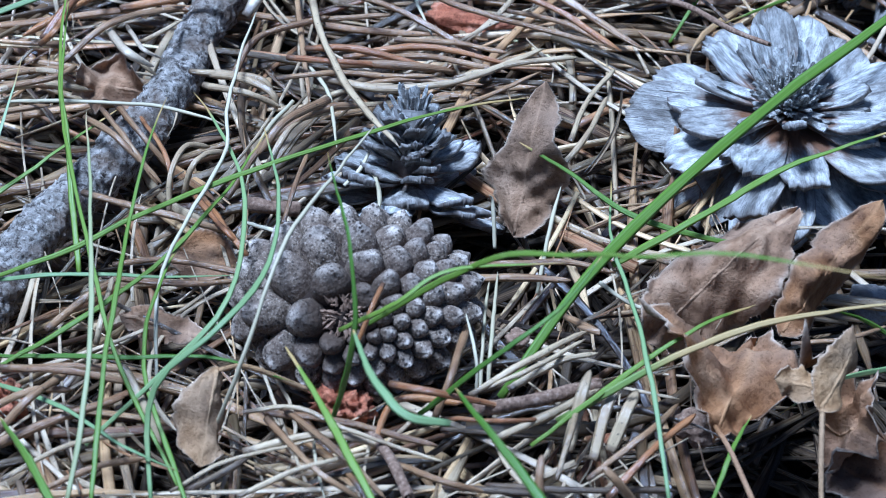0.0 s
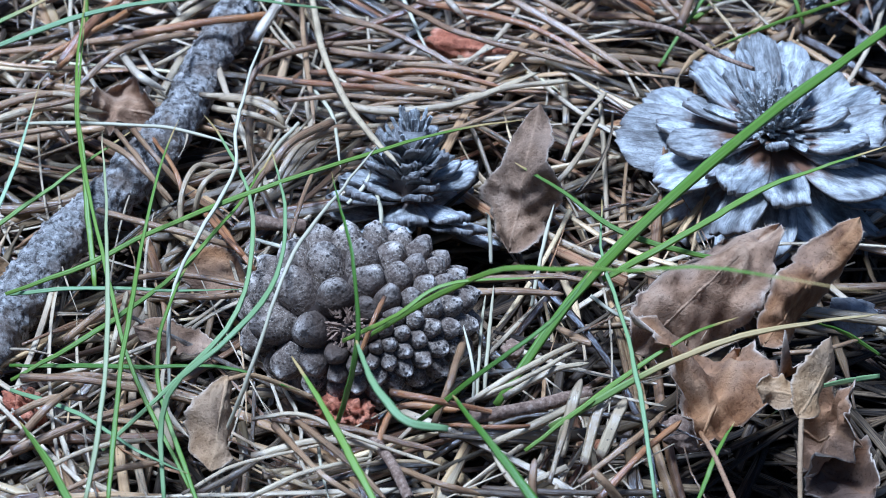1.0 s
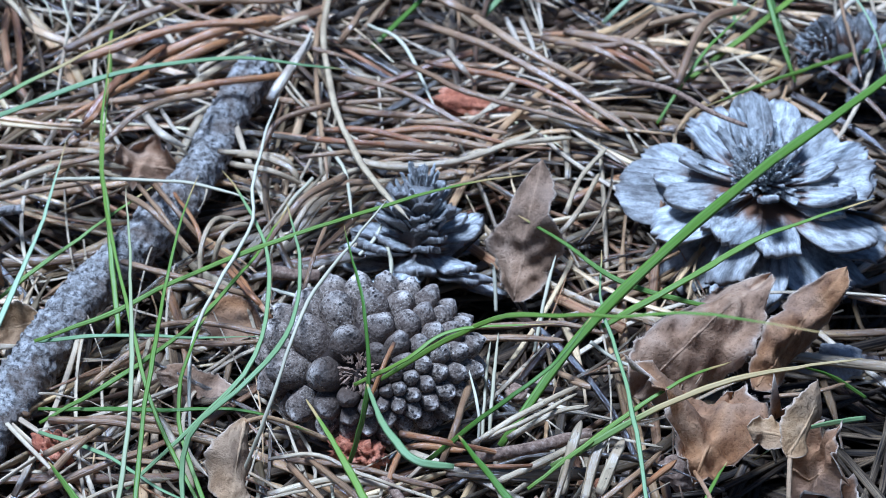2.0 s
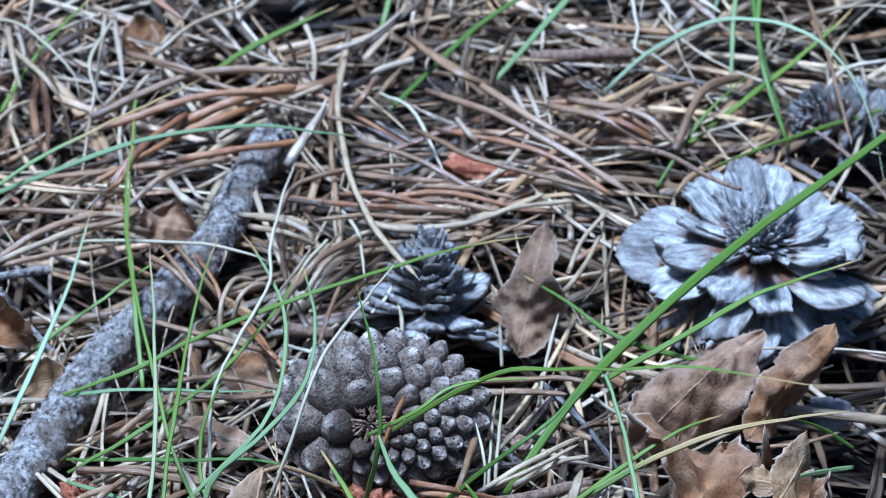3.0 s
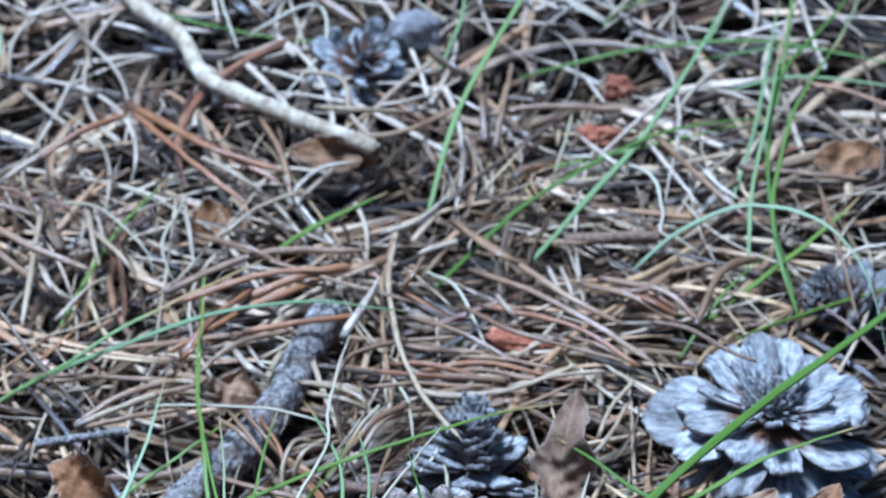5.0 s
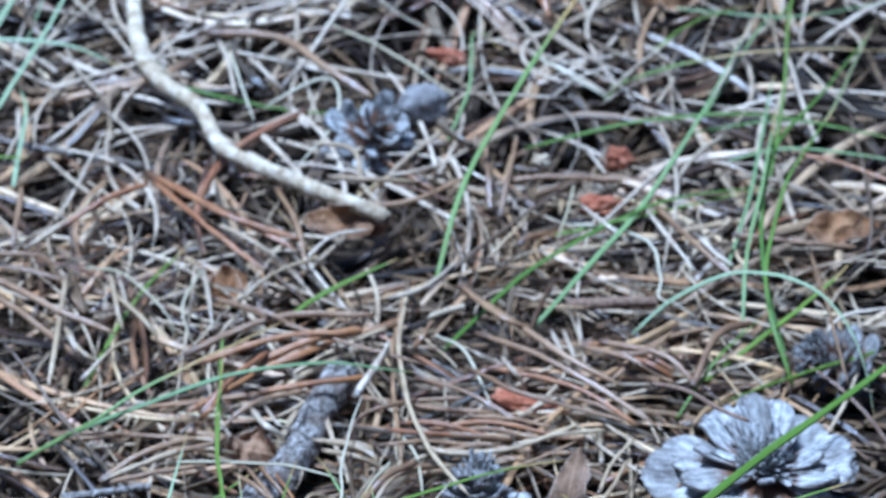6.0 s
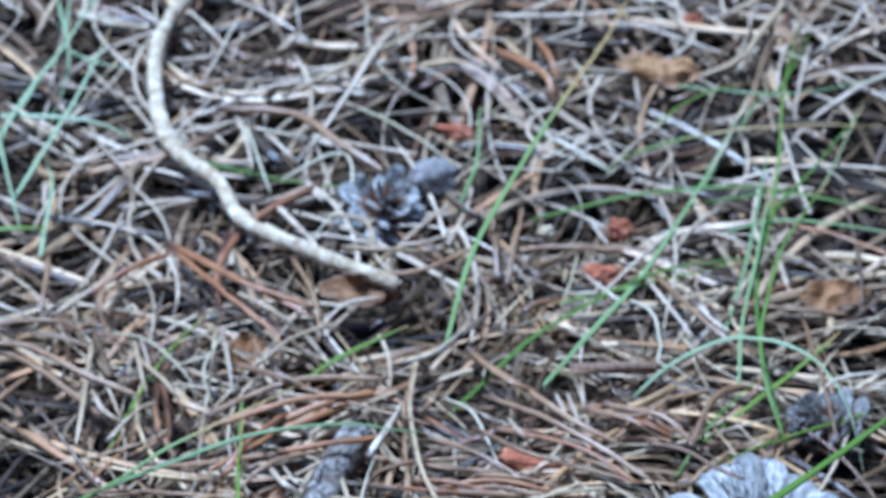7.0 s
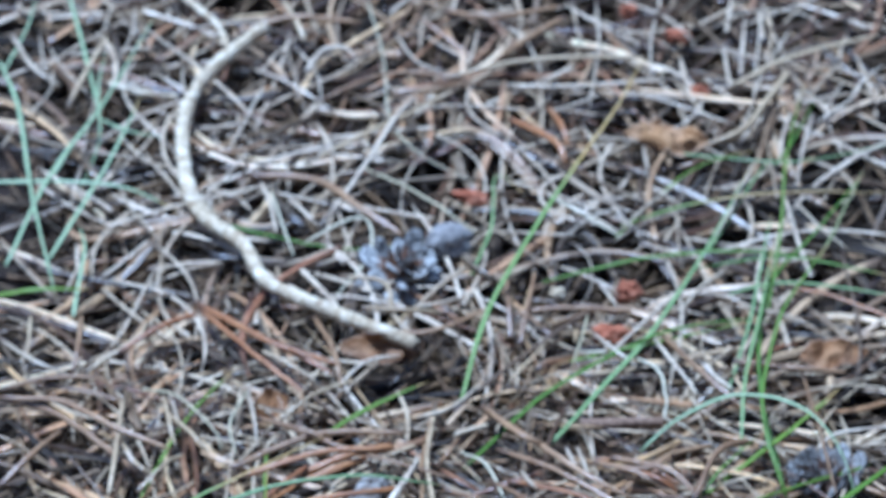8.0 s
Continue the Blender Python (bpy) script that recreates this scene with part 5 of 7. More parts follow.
blade([(4.76, 56.04, 0.4), (9.18, 54.49, 0.96), (13.41, 56.17, 0.95)], 0.0803, BLUEGREEN)
blade([(6.29, 40.34, 0.36), (7.13, 43.38, 1.22), (8.19, 49.29, 1.67)], 0.113, BLUEGREEN)
blade([(-20.93, 61.29, 1.11), (-19.27, 56.55, 1.38), (-17.63, 50.22, 1.13), (-15.9, 44.49, 0.51)], 0.15, ICE)
blade([(-18.11, 47.15, 0.41), (-17.39, 52.31, 1.12), (-16.22, 56.79, 1.55), (-15.15, 64.44, 1.75)], 0.148, ICE)
blade([(-19.35, 67.75, 1.26), (-17.63, 61.42, 1.34), (-16.33, 56.45, 0.77), (-16.43, 52.39, 0.4)], 0.143, ICE)
blade([(-19.74, 52.61, 0.63), (-16.76, 52.12, 0.96), (-14.5, 51.93, 0.8), (-12.56, 50.92, 0.49)], 0.152, ICE)
blade([(-18.27, 44.96, 0.5), (-16.52, 44.93, 0.84), (-14.85, 45.2, 0.76)], 0.168, GREEN)
blade([(-15.27, 44.07, 0.34), (-15.38, 47.4, 1.0), (-15.8, 48.81, 1.07)], 0.158, ICE)
blade([(-16.79, 47.33, 0.33), (-15.55, 53.52, 0.95), (-15.05, 58.67, 1.07)], 0.151, ICE)
blade([(-6.67, 25.47, 0.49), (-7.05, 27.63, 1.36), (-7.43, 29.92, 1.91), (-7.53, 32.98, 2.44)], 0.125, GREEN)
blade([(-9.43, 26.52, 0.39), (-7.44, 28.17, 1.16), (-6.28, 29.37, 1.35)], 0.0926, GREEN)
blade([(8.2, 23.87, 0.59), (7.43, 23.87, 1.19), (6.78, 23.78, 1.5)], 0.0875, GREEN)
blade([(8.08, 23.09, 0.8), (6.77, 22.29, 1.21), (5.83, 22.04, 0.6)], 0.102, BLUEGREEN)
blade([(4.51, 19.76, 0.82), (4.94, 20.88, 1.02), (5.32, 21.83, 0.81)], 0.0895, GREEN)
blade([(10.29, 35.81, 0.73), (7.78, 34.07, 1.11), (5.44, 33.04, 0.75)], 0.0962, GREEN)
blade([(4.51, 32.96, 0.37), (5.64, 34.73, 1.11), (6.99, 36.53, 1.37)], 0.0888, GREEN)
blade([(-11.58, 34.06, 0.27), (-10.63, 37.5, 0.72), (-9.31, 40.07, 1.06)], 0.108, GREEN)
blade([(-7.85, 34.17, 0.28), (-7.9, 34.84, 0.83), (-7.9, 35.65, 1.1)], 0.11, GREEN)
blade([(-11.53, 50.63, 0.33), (-6.73, 48.24, 0.67), (-3.65, 49.2, 0.5)], 0.108, GREEN)
blade([(-2.19, 46.67, 0.34), (-1.52, 49.82, 0.75), (-1.41, 53.38, 0.81), (-0.18, 52.62, 0.33)], 0.107, BLUEGREEN)

blade([(-12.77, 30.27, 0.5), (-11.93, 30.5, 1), (-10.66, 30.74, 1.7), (-9.5, 31.56, 2.2), (-7.69, 32.85, 2.5), (-6.12, 34.27, 2.5)], 0.10, TIPPED, 'long grass blade with a straw-coloured tip')
blade([(-12.79, 30.38, 0.5), (-11.15, 30.93, 1.2), (-9.34, 31.23, 1.9), (-7.46, 31.89, 2.3), (-5.83, 32.26, 2.4), (-4.48, 32.59, 2.3), (-2.97, 32.82, 1.9), (-2.38, 33.42, 1.4)], 0.12, BLUEGREEN, 'long blue-green grass blade arching over the branch end')

# dry stalks
twig([(-11.28, 28.52, 0.86), (-10.28, 28.64, 0.95), (-9.12, 29.04, 0.86)], 0.114, 'short grey dry twig with a stub', BARK, 0.2, 'twig', 'twig', 36, 12)
leaf((8.48, 42.1, 0.26), (10.87, 42.63, 0.44), (0, -0.6, 0.8), 1.22, LEAF_BROWN, 'dark brown dead leaf sunk in the litter', across=0.5, lengthwise=0.4, seed=31, crumple=0.16, lobes=0.2)
leaf((-8.6, 38.42, 0.27), (-7.59, 39.14, 0.54), (0, -0.6, 0.8), 1.07, LEAF_BROWN, 'small brown dead leaf between straws', across=0.6, lengthwise=0.4, seed=32, crumple=0.16, lobes=0.2)
stalk([(-3.87, 21.22, 0.81), (-3.31, 21.47, 2.25), (-2.8, 22.6, 3.27), (-2.38, 23.85, 3.45), (-1.3, 26.59, 3.19)], 0.078)
stalk([(-13.23, 32.32, 2.9), (-12.52, 31.69, 2.5), (-11.31, 30.33, 1.8), (-10.33, 29.81, 0.9)], 0.10, 'thin dark brown dry stalk slanting over the litter', RUSTY_DARK)
stalk([(-4.93, 22.19, 0.8), (-4.96, 24.14, 1.59), (-4.53, 25.21, 2.19), (-4.01, 27.15, 2.16), (-4.1, 29.27, 1.74), (-3.82, 33.22, 1.13)], 0.0774)
stalk([(-8.72, 29.93, 0.95), (-7.3, 29.49, 1.34), (-5.62, 29.15, 1.54), (-4.4, 28.68, 1.55), (-4.18, 28.68, 1.26)], 0.0828)
stalk([(0.59, 21.92, 0.81), (0.58, 22.3, 1.53), (0.39, 23.18, 1.82)], 0.066)
stalk([(0.79, 22.55, 0.61), (0.86, 23.41, 1.01), (0.98, 24.98, 1.2)], 0.0793)
stalk([(0.67, 22.55, 0.61), (0.74, 24.0, 1.0), (0.82, 24.9, 1.0)], 0.0722)
stalk([(0.93, 26.39, 0.49), (0.88, 26.88, 1.18), (0.81, 26.89, 1.38)], 0.0924, 'flat pale dry grass strip standing by a leaf')
stalk([(1.69, 25.06, 0.6), (1.87, 25.93, 1.19), (2.1, 26.92, 1.58)], 0.093)
stalk([(-2.16, 21.04, 0.81), (-2.04, 20.19, 1.02), (-1.89, 19.43, 1.03)], 0.0665)
stalk([(-2.08, 36.5, 0.46), (-1.23, 35.12, 0.93), (-0.31, 32.5, 0.75)], 0.0937)
stalk([(1.63, 42.17, 0.53), (2.79, 41.78, 0.7), (4.0, 40.68, 0.89), (4.32, 38.89, 0.9), (4.21, 37.81, 0.91), (4.66, 37.7, 0.82), (5.36, 37.27, 0.55)], 0.103, 'pale curled dry grass stalk over the litter')
stalk([(1.8, 43.44, 1.09), (1.62, 42.18, 1.01), (1.31, 40.76, 0.84)], 0.107)
stalk([(-7.08, 67.5, 1.04), (-6.03, 61.93, 1.02), (-5.53, 57.46, 1.13), (-4.31, 54.34, 1.16), (-1.99, 52.44, 0.86)], 0.0835)
stalk([(-9.44, 51.94, 0.77), (-8.73, 48.94, 1.12), (-8.15, 46.91, 0.97)], 0.0954)
stalk([(-12.27, 39.14, 0.75), (-11.02, 38.04, 1.3), (-9.58, 36.33, 1.23), (-9.24, 35.52, 0.96)], 0.0909)
stalk([(-8.89, 39.24, 0.76), (-9.15, 36.65, 1.23), (-8.79, 35.23, 1.06)], 0.0978)
stalk([(-6.35, 53.94, 0.76), (-3.75, 51.05, 1.03), (-1.88, 48.8, 0.88)], 0.118)
stalk([(0.43, 51.89, 0.86), (1.82, 49.86, 1.12), (2.99, 48.81, 0.97)], 0.0955)
stalk([(-7.91, 48.37, 0.79), (-6.02, 49.47, 1.21), (-5.57, 47.23, 1.06), (-6.61, 44.51, 0.9)], 0.11, 'rusty curved dry stalk over the litter')
needle([(-3.29, 29.19, 0.82), (-2.76, 29.59, 1.1), (-2.15, 30.55, 0.82), (-1.04, 30.52, 1.09)], 0.134, 'pale long pine needle lying over the litter', BLEACHED)
needle([(-3.35, 30.65, 1.07), (-2.16, 30.82, 1.1), (-1.16, 30.87, 0.98), (-0.21, 30.82, 1.01)], 0.134, 'tan long pine needle lying over the litter')
needle([(-1.74, 31.42, 0.98), (-0.39, 31.39, 1.09), (1.18, 30.93, 1.09)], 0.133, 'tan long pine needle lying over the litter')
needle([(-2.16, 30.65, 0.81), (-0.82, 30.81, 0.97), (0.74, 30.78, 0.89)], 0.134, 'tan long pine needle lying over the litter')
needle([(-1.09, 32.22, 0.89), (0.05, 32.16, 0.89), (1.18, 31.63, 1.08)], 0.133, 'tan long pine needle lying over the litter')
needle([(-1.86, 29.1, 1.05), (-0.36, 29.52, 1.1), (0.73, 30.41, 0.89), (1.85, 31.21, 0.9)], 0.134, 'tan long pine needle lying over the litter')
needle([(2.36, 28.8, 1.11), (2.71, 30.07, 1.09), (3.32, 31.51, 0.81)], 0.134, 'pale long pine needle lying over the litter', BLEACHED)
needle([(2.14, 28.25, 0.87), (2.68, 29.0, 1.09), (3.17, 30.53, 0.87)], 0.135, 'pale long pine needle lying over the litter', BLEACHED)
needle([(1.17, 32.99, 1.08), (2.33, 32.93, 0.86), (3.43, 31.92, 0.92)], 0.132, 'tan long pine needle lying over the litter')
needle([(-3.6, 32.37, 0.9), (-2.71, 32.78, 0.9), (-1.12, 33.1, 0.83)], 0.132, 'tan long pine needle lying over the litter')
stalk([(-2.74, 31.22, 0.96), (-2.29, 30.12, 1.1), (-2.06, 28.34, 1.25)], 0.0865, 'bleached curling dry grass straw')
stalk([(-1.38, 28.02, 0.99), (-1.22, 26.88, 1.27), (-1.23, 26.37, 1.16)], 0.0883, 'bleached curling dry grass straw')
stalk([(-2.97, 29.74, 1.25), (-3.48, 28.97, 1.02), (-3.7, 27.45, 1.02)], 0.0871, 'bleached curling dry grass straw')
stalk([(-1.9, 27.45, 1.06), (-1.6, 27.87, 1.13), (-1.42, 28.65, 1.05)], 0.0877, 'bleached curling dry grass straw')
stalk([(2.77, 24.64, 1.28), (3.37, 24.36, 1.01), (4.17, 24.07, 1.01)], 0.0899, 'bleached curling dry grass straw')
stalk([(-3.71, 26.4, 1.03), (-2.96, 25.99, 1.18), (-2.35, 26.14, 1.21)], 0.0887, 'bleached curling dry grass straw')
stalk([(-19.97, 64.47, 0.8), (-19.46, 62.22, 0.91), (-18.9, 60.3, 0.9)], 0.0952, 'bleached flat grass straw over the litter', WHITE)
stalk([(-19.52, 63.74, 0.66), (-18.54, 61.39, 0.85), (-16.96, 59.04, 0.73)], 0.0962, 'bleached flat grass straw over the litter', WHITE)
stalk([(-19.03, 57.38, 0.95), (-18.8, 59.0, 0.72), (-18.64, 60.64, 0.74)], 0.0904, 'bleached flat grass straw over the litter', WHITE)
stalk([(-16.49, 67.07, 0.86), (-16.21, 64.36, 0.91), (-16.45, 62.16, 0.74)], 0.101, 'bleached flat grass straw over the litter', WHITE)
stalk([(-15.68, 56.35, 0.84), (-14.73, 54.84, 0.72), (-14.06, 53.86, 0.9)], 0.126, 'bleached flat grass straw over the litter', WHITE)
stalk([(-10.49, 60.29, 0.92), (-10.88, 57.83, 0.85), (-11.46, 54.49, 0.73)], 0.108, 'bleached flat grass straw over the litter', WHITE)
stalk([(-9.87, 52.36, 0.99), (-9.31, 50.69, 1.02), (-8.92, 48.85, 0.95)], 0.18, 'bleached flat grass straw over the litter', WHITE)
stalk([(-10.96, 51.18, 0.94), (-10.59, 51.44, 0.97), (-10.14, 51.91, 0.73)], 0.106, 'bleached flat grass straw over the litter', WHITE)
stalk([(-17.52, 67.66, 0.82), (-17.42, 64.86, 0.89), (-17.75, 63.97, 0.7)], 0.107, 'bleached flat grass straw over the litter', WHITE)
stalk([(-14.95, 52.16, 0.79), (-14.06, 50.22, 0.74), (-12.96, 48.18, 1.04)], 0.114, 'bleached flat grass straw over the litter', WHITE)
stalk([(-19.76, 54.93, 0.7), (-19.46, 56.76, 0.8), (-18.89, 58.39, 0.91)], 0.107, 'bleached flat grass straw over the litter', WHITE)
stalk([(2.22, 68.46, 0.71), (2.31, 64.35, 0.68), (2.06, 60.38, 0.95), (1.85, 58.5, 0.71)], 0.12, 'bleached flat grass straw over the litter', WHITE)
stalk([(4.6, 66.81, 0.77), (4.33, 63.49, 0.89), (4.35, 60.96, 0.69)], 0.0968, 'bleached flat grass straw over the litter', WHITE)
stalk([(3.15, 60.35, 0.74), (4.84, 59.24, 0.85), (7.32, 57.67, 0.75)], 0.108, 'bleached flat grass straw over the litter', WHITE)
stalk([(1.64, 57.5, 0.75), (2.26, 55.34, 0.73), (2.34, 53.25, 0.95)], 0.128, 'bleached flat grass straw over the litter', WHITE)
stalk([(7.89, 54.88, 0.73), (7.23, 52.13, 0.96), (6.78, 50.88, 0.75), (5.88, 48.44, 0.79)], 0.131, 'bleached flat grass straw over the litter', WHITE)
stalk([(1.03, 51.16, 0.94), (2.03, 50.48, 0.78), (2.9, 49.43, 0.79)], 0.166, 'bleached flat grass straw over the litter', WHITE)
stalk([(9.0, 68.5, 0.79), (8.42, 62.36, 0.77), (8.14, 59.33, 0.86), (7.26, 56.69, 0.8), (6.18, 55.87, 0.99)], 0.107, 'bleached flat grass straw over the litter', WHITE)
stalk([(2.89, 49.06, 1.04), (4.01, 51.31, 0.91), (5.47, 53.37, 0.93)], 0.115, 'bleached flat grass straw over the litter', WHITE)
stalk([(9.95, 65.72, 0.87), (8.58, 61.6, 0.92), (8.0, 58.81, 0.88)], 0.106, 'bleached flat grass straw over the litter', WHITE)
stalk([(6.83, 66.05, 0.67), (8.5, 67.71, 0.65), (10.5, 67.1, 0.85), (11.29, 65.66, 0.8)], 0.0871, 'bleached flat grass straw over the litter', WHITE)
stalk([(10.22, 57.42, 0.93), (11.67, 59.67, 0.74), (12.45, 61.27, 0.9), (13.44, 62.89, 0.7)], 0.115, 'bleached flat grass straw over the litter', WHITE)
stalk([(1.04, 48.76, 0.96), (2.03, 50.48, 0.78), (3.0, 50.66, 1.04)], 0.125, 'bleached flat grass straw over the litter', WHITE)
stalk([(3.91, 55.88, 0.75), (3.93, 54.84, 0.8), (4.0, 53.54, 1.0)], 0.144, 'bleached flat grass straw over the litter', WHITE)
stalk([(8.99, 51.76, 0.98), (9.86, 49.99, 0.86), (10.7, 48.48, 0.86)], 0.116, 'bleached flat grass straw over the litter', WHITE)
stalk([(4.37, 48.41, 0.76), (4.8, 45.04, 1.03), (4.71, 42.28, 1.0), (4.26, 39.17, 1.09)], 0.139, 'bleached flat grass straw over the litter', WHITE)
stalk([(3.83, 42.93, 0.8), (4.66, 40.55, 1.06), (5.33, 39.33, 0.82)], 0.142, 'bleached flat grass straw over the litter', WHITE)
stalk([(5.39, 40.99, 0.99), (5.91, 40.3, 0.82), (6.41, 39.6, 0.86)], 0.134, 'bleached flat grass straw over the litter', WHITE)
stalk([(1.99, 42.68, 0.92), (2.7, 41.47, 1.06), (3.43, 40.9, 0.8)], 0.133, 'bleached flat grass straw over the litter', WHITE)
stalk([(8.61, 35.87, 1.09), (9.19, 36.76, 1.12), (10.25, 37.23, 1.07), (11.48, 37.52, 1.02)], 0.118, 'bleached flat grass straw over the litter', WHITE)
stalk([(1.13, 36.01, 1.05), (1.34, 35.42, 0.94), (1.56, 34.36, 1.13)], 0.148, 'bleached flat grass straw over the litter', WHITE)
stalk([(1.47, 36.0, 1.06), (1.65, 35.12, 1.16), (1.81, 34.31, 1.12)], 0.139, 'bleached flat grass straw over the litter', WHITE)
stalk([(5.95, 45.46, 0.79), (6.64, 44.64, 1.08), (7.57, 44.37, 0.79)], 0.129, 'bleached flat grass straw over the litter', WHITE)
stalk([(6.55, 46.73, 1.02), (5.55, 45.41, 1.03), (4.76, 43.67, 0.99)], 0.146, 'bleached flat grass straw over the litter', WHITE)
stalk([(2.18, 45.64, 1.05), (2.47, 45.28, 0.84), (2.78, 44.57, 0.8)], 0.121, 'bleached flat grass straw over the litter', WHITE)
stalk([(-7.74, 55.94, 0.95), (-6.46, 55.53, 0.96), (-5.34, 54.26, 0.72)], 0.111, 'bleached flat grass straw over the litter', WHITE)
stalk([(-5.78, 65.02, 0.73), (-4.74, 62.44, 0.78), (-3.39, 61.7, 0.68)], 0.104, 'bleached flat grass straw over the litter', WHITE)
stalk([(-1.76, 66.28, 0.68), (-0.59, 64.45, 0.83), (0.11, 61.77, 0.7)], 0.111, 'bleached flat grass straw over the litter', WHITE)
stalk([(-6.04, 39.6, 0.8), (-5.2, 40.48, 1.09), (-4.15, 40.95, 1.04)], 0.124, 'bleached flat grass straw over the litter', WHITE)
stalk([(-3.41, 37.27, 1.13), (-2.39, 38.06, 1.04), (-1.58, 39.67, 0.83)], 0.136, 'bleached flat grass straw over the litter', WHITE)
stalk([(-9.7, 63.5, 0.92), (-8.65, 61.51, 0.69), (-8.17, 58.45, 0.81)], 0.098, 'bleached flat grass straw over the litter', WHITE)
twig([(-15.42, 69.36, 0.69), (-13.95, 67.04, 0.78), (-12.99, 65.61, 0.72), (-12.43, 64.15, 0.51)], 0.171, 'pale weathered stick end behind the root', ROOT, 0.12, 'twig', 'twig', 40, 12)
twig([(-16.49, 60.2, 0.75), (-15.15, 59.31, 0.83), (-13.83, 59.36, 0.68)], 0.144, 'short pale weathered stick in the litter', ROOT, 0.14, 'twig', 'twig', 40, 12)
blade([(-20.86, 61.6, 0.59), (-20.54, 64.54, 1.0), (-20.71, 67.74, 1.12)], 0.107, ICE)
blade([(-17.54, 53.47, 0.47), (-17.04, 55.01, 0.94), (-16.65, 56.71, 0.77)], 0.133, ICE)
blade([(-16.36, 57.27, 0.77), (-15.27, 56.39, 0.78), (-13.7, 56.39, 0.47)], 0.116, ICE)
blade([(-16.57, 57.59, 0.77), (-16.82, 60.07, 1.05), (-16.85, 62.36, 1.18)], 0.113, ICE)
blade([(5.38, 34.81, 0.28), (8.03, 37.33, 0.91), (9.75, 39.65, 1.07)], 0.145, GREEN)
blade([(1.27, 41.85, 0.35), (4.73, 42.57, 0.88), (7.54, 43.91, 0.69)], 0.131, GREEN)
blade([(6.55, 46.06, 0.43), (8.61, 46.15, 0.85), (12.32, 45.64, 0.68)], 0.107, BLUEGREEN)
blade([(5.9, 48.54, 0.5), (7.67, 52.82, 0.81), (8.74, 55.43, 0.8)], 0.102, BLUEGREEN)
blade([(8.4, 54.71, 0.48), (9.07, 55.59, 0.72), (10.39, 59.57, 0.77)], 0.0858, GREEN)
blade([(2.82, 49.9, 0.33), (4.24, 52.17, 0.65), (5.93, 54.46, 0.8), (8.04, 55.75, 0.79)], 0.0889, GREEN)
blade([(9.54, 48.04, 0.42), (10.06, 48.88, 0.84), (11.76, 53.93, 0.97)], 0.0905, YELLOWED, label='half-dry grass blade with a pale tip')
needle([(8.61, 46.15, 0.68), (10.04, 45.29, 0.86), (11.81, 44.3, 0.69)], 0.171, 'reddish-brown pine needle in the litter', RUSTY)

# large single needles
needle([(-10.39, 28.99, 1.05), (-9.45, 29.73, 1.33), (-8.45, 30.38, 1.33), (-7.32, 31.05, 0.95)], 0.19)
needle([(-10.38, 28.95, 1.05), (-9.3, 29.53, 1.24), (-8.15, 30.11, 1.24), (-6.98, 30.4, 0.86)], 0.19, 'pale tan pine needle of a broken fascicle', BLEACHED)
needle([(-10.33, 29.0, 0.95), (-8.99, 29.23, 1.15), (-7.73, 29.82, 0.95)], 0.172)
needle([(-12.37, 31.31, 0.75), (-10.34, 30.98, 1.03), (-7.99, 30.93, 0.95)], 0.16)
needle([(-6.83, 34.38, 0.65), (-7.65, 32.9, 1.03), (-8.54, 32.06, 0.94)], 0.168, 'reddish-brown pine needle beside the branch', RUSTY)
needle([(-2.49, 34.11, 0.74), (-1.02, 33.04, 1.03), (0.82, 31.83, 0.76)], 0.169)
needle([(-4.27, 30.91, 0.86), (-3.77, 31.91, 1.14), (-2.42, 32.9, 0.94)], 0.161)
needle([(0.14, 31.01, 0.86), (1.24, 31.12, 1.15), (2.62, 31.63, 0.95)], 0.162, 'pale tan pine needle on the litter', BLEACHED)
needle([(-2.1, 31.76, 0.76), (-0.42, 31.78, 1.04), (1.25, 31.49, 0.86)], 0.171, 'reddish-brown pine needle on the litter', RUSTY)
needle([(1.96, 35.95, 0.64), (3.25, 35.34, 1.02), (4.53, 34.52, 0.74)], 0.185, 'reddish-brown pine needle on the litter', RUSTY)
needle([(2.67, 34.12, 0.65), (4.12, 35.61, 1.01), (5.65, 36.8, 0.73)], 0.184)
needle([(-7.05, 23.79, 0.69), (-6.36, 24.2, 1.09), (-5.8, 24.92, 0.99)], 0.168, 'broad tan pine needle by the branch')
needle([(-7.69, 22.65, 0.8), (-6.46, 22.44, 1.1), (-5.3, 22.49, 1.0)], 0.16)
needle([(-7.66, 21.75, 0.8), (-6.95, 21.76, 1.2), (-6.32, 21.99, 1.0)], 0.18)
needle([(-3.33, 20.75, 0.81), (-2.09, 20.78, 1.23), (-0.76, 20.75, 1.02)], 0.173, 'pale tan pine needle on the litter', BLEACHED)
needle([(-3.01, 21.6, 0.91), (-1.73, 21.22, 1.12), (0.0, 20.86, 0.92)], 0.153)
needle([(0.86, 21.11, 0.82), (1.71, 21.37, 1.12), (2.7, 22.18, 1.01)], 0.163, 'pale tan pine needle on the litter', BLEACHED)
needle([(1.15, 22.25, 0.91), (2.03, 22.76, 1.11), (2.73, 23.1, 1.01)], 0.152, 'bleached flat needle by the cone', BLEACHED)
strand('dry_grass_stalk', [(2.15, 20.98, 0.71), (2.37, 21.62, 1.43), (2.53, 22.14, 1.53)], 0.204, BLEACHED, 'broad bleached spotted straw standing among needles', 'grass stalk', 'dry grass stalks', BLADE, 0.3, 0.18, 0.9, 0.5)
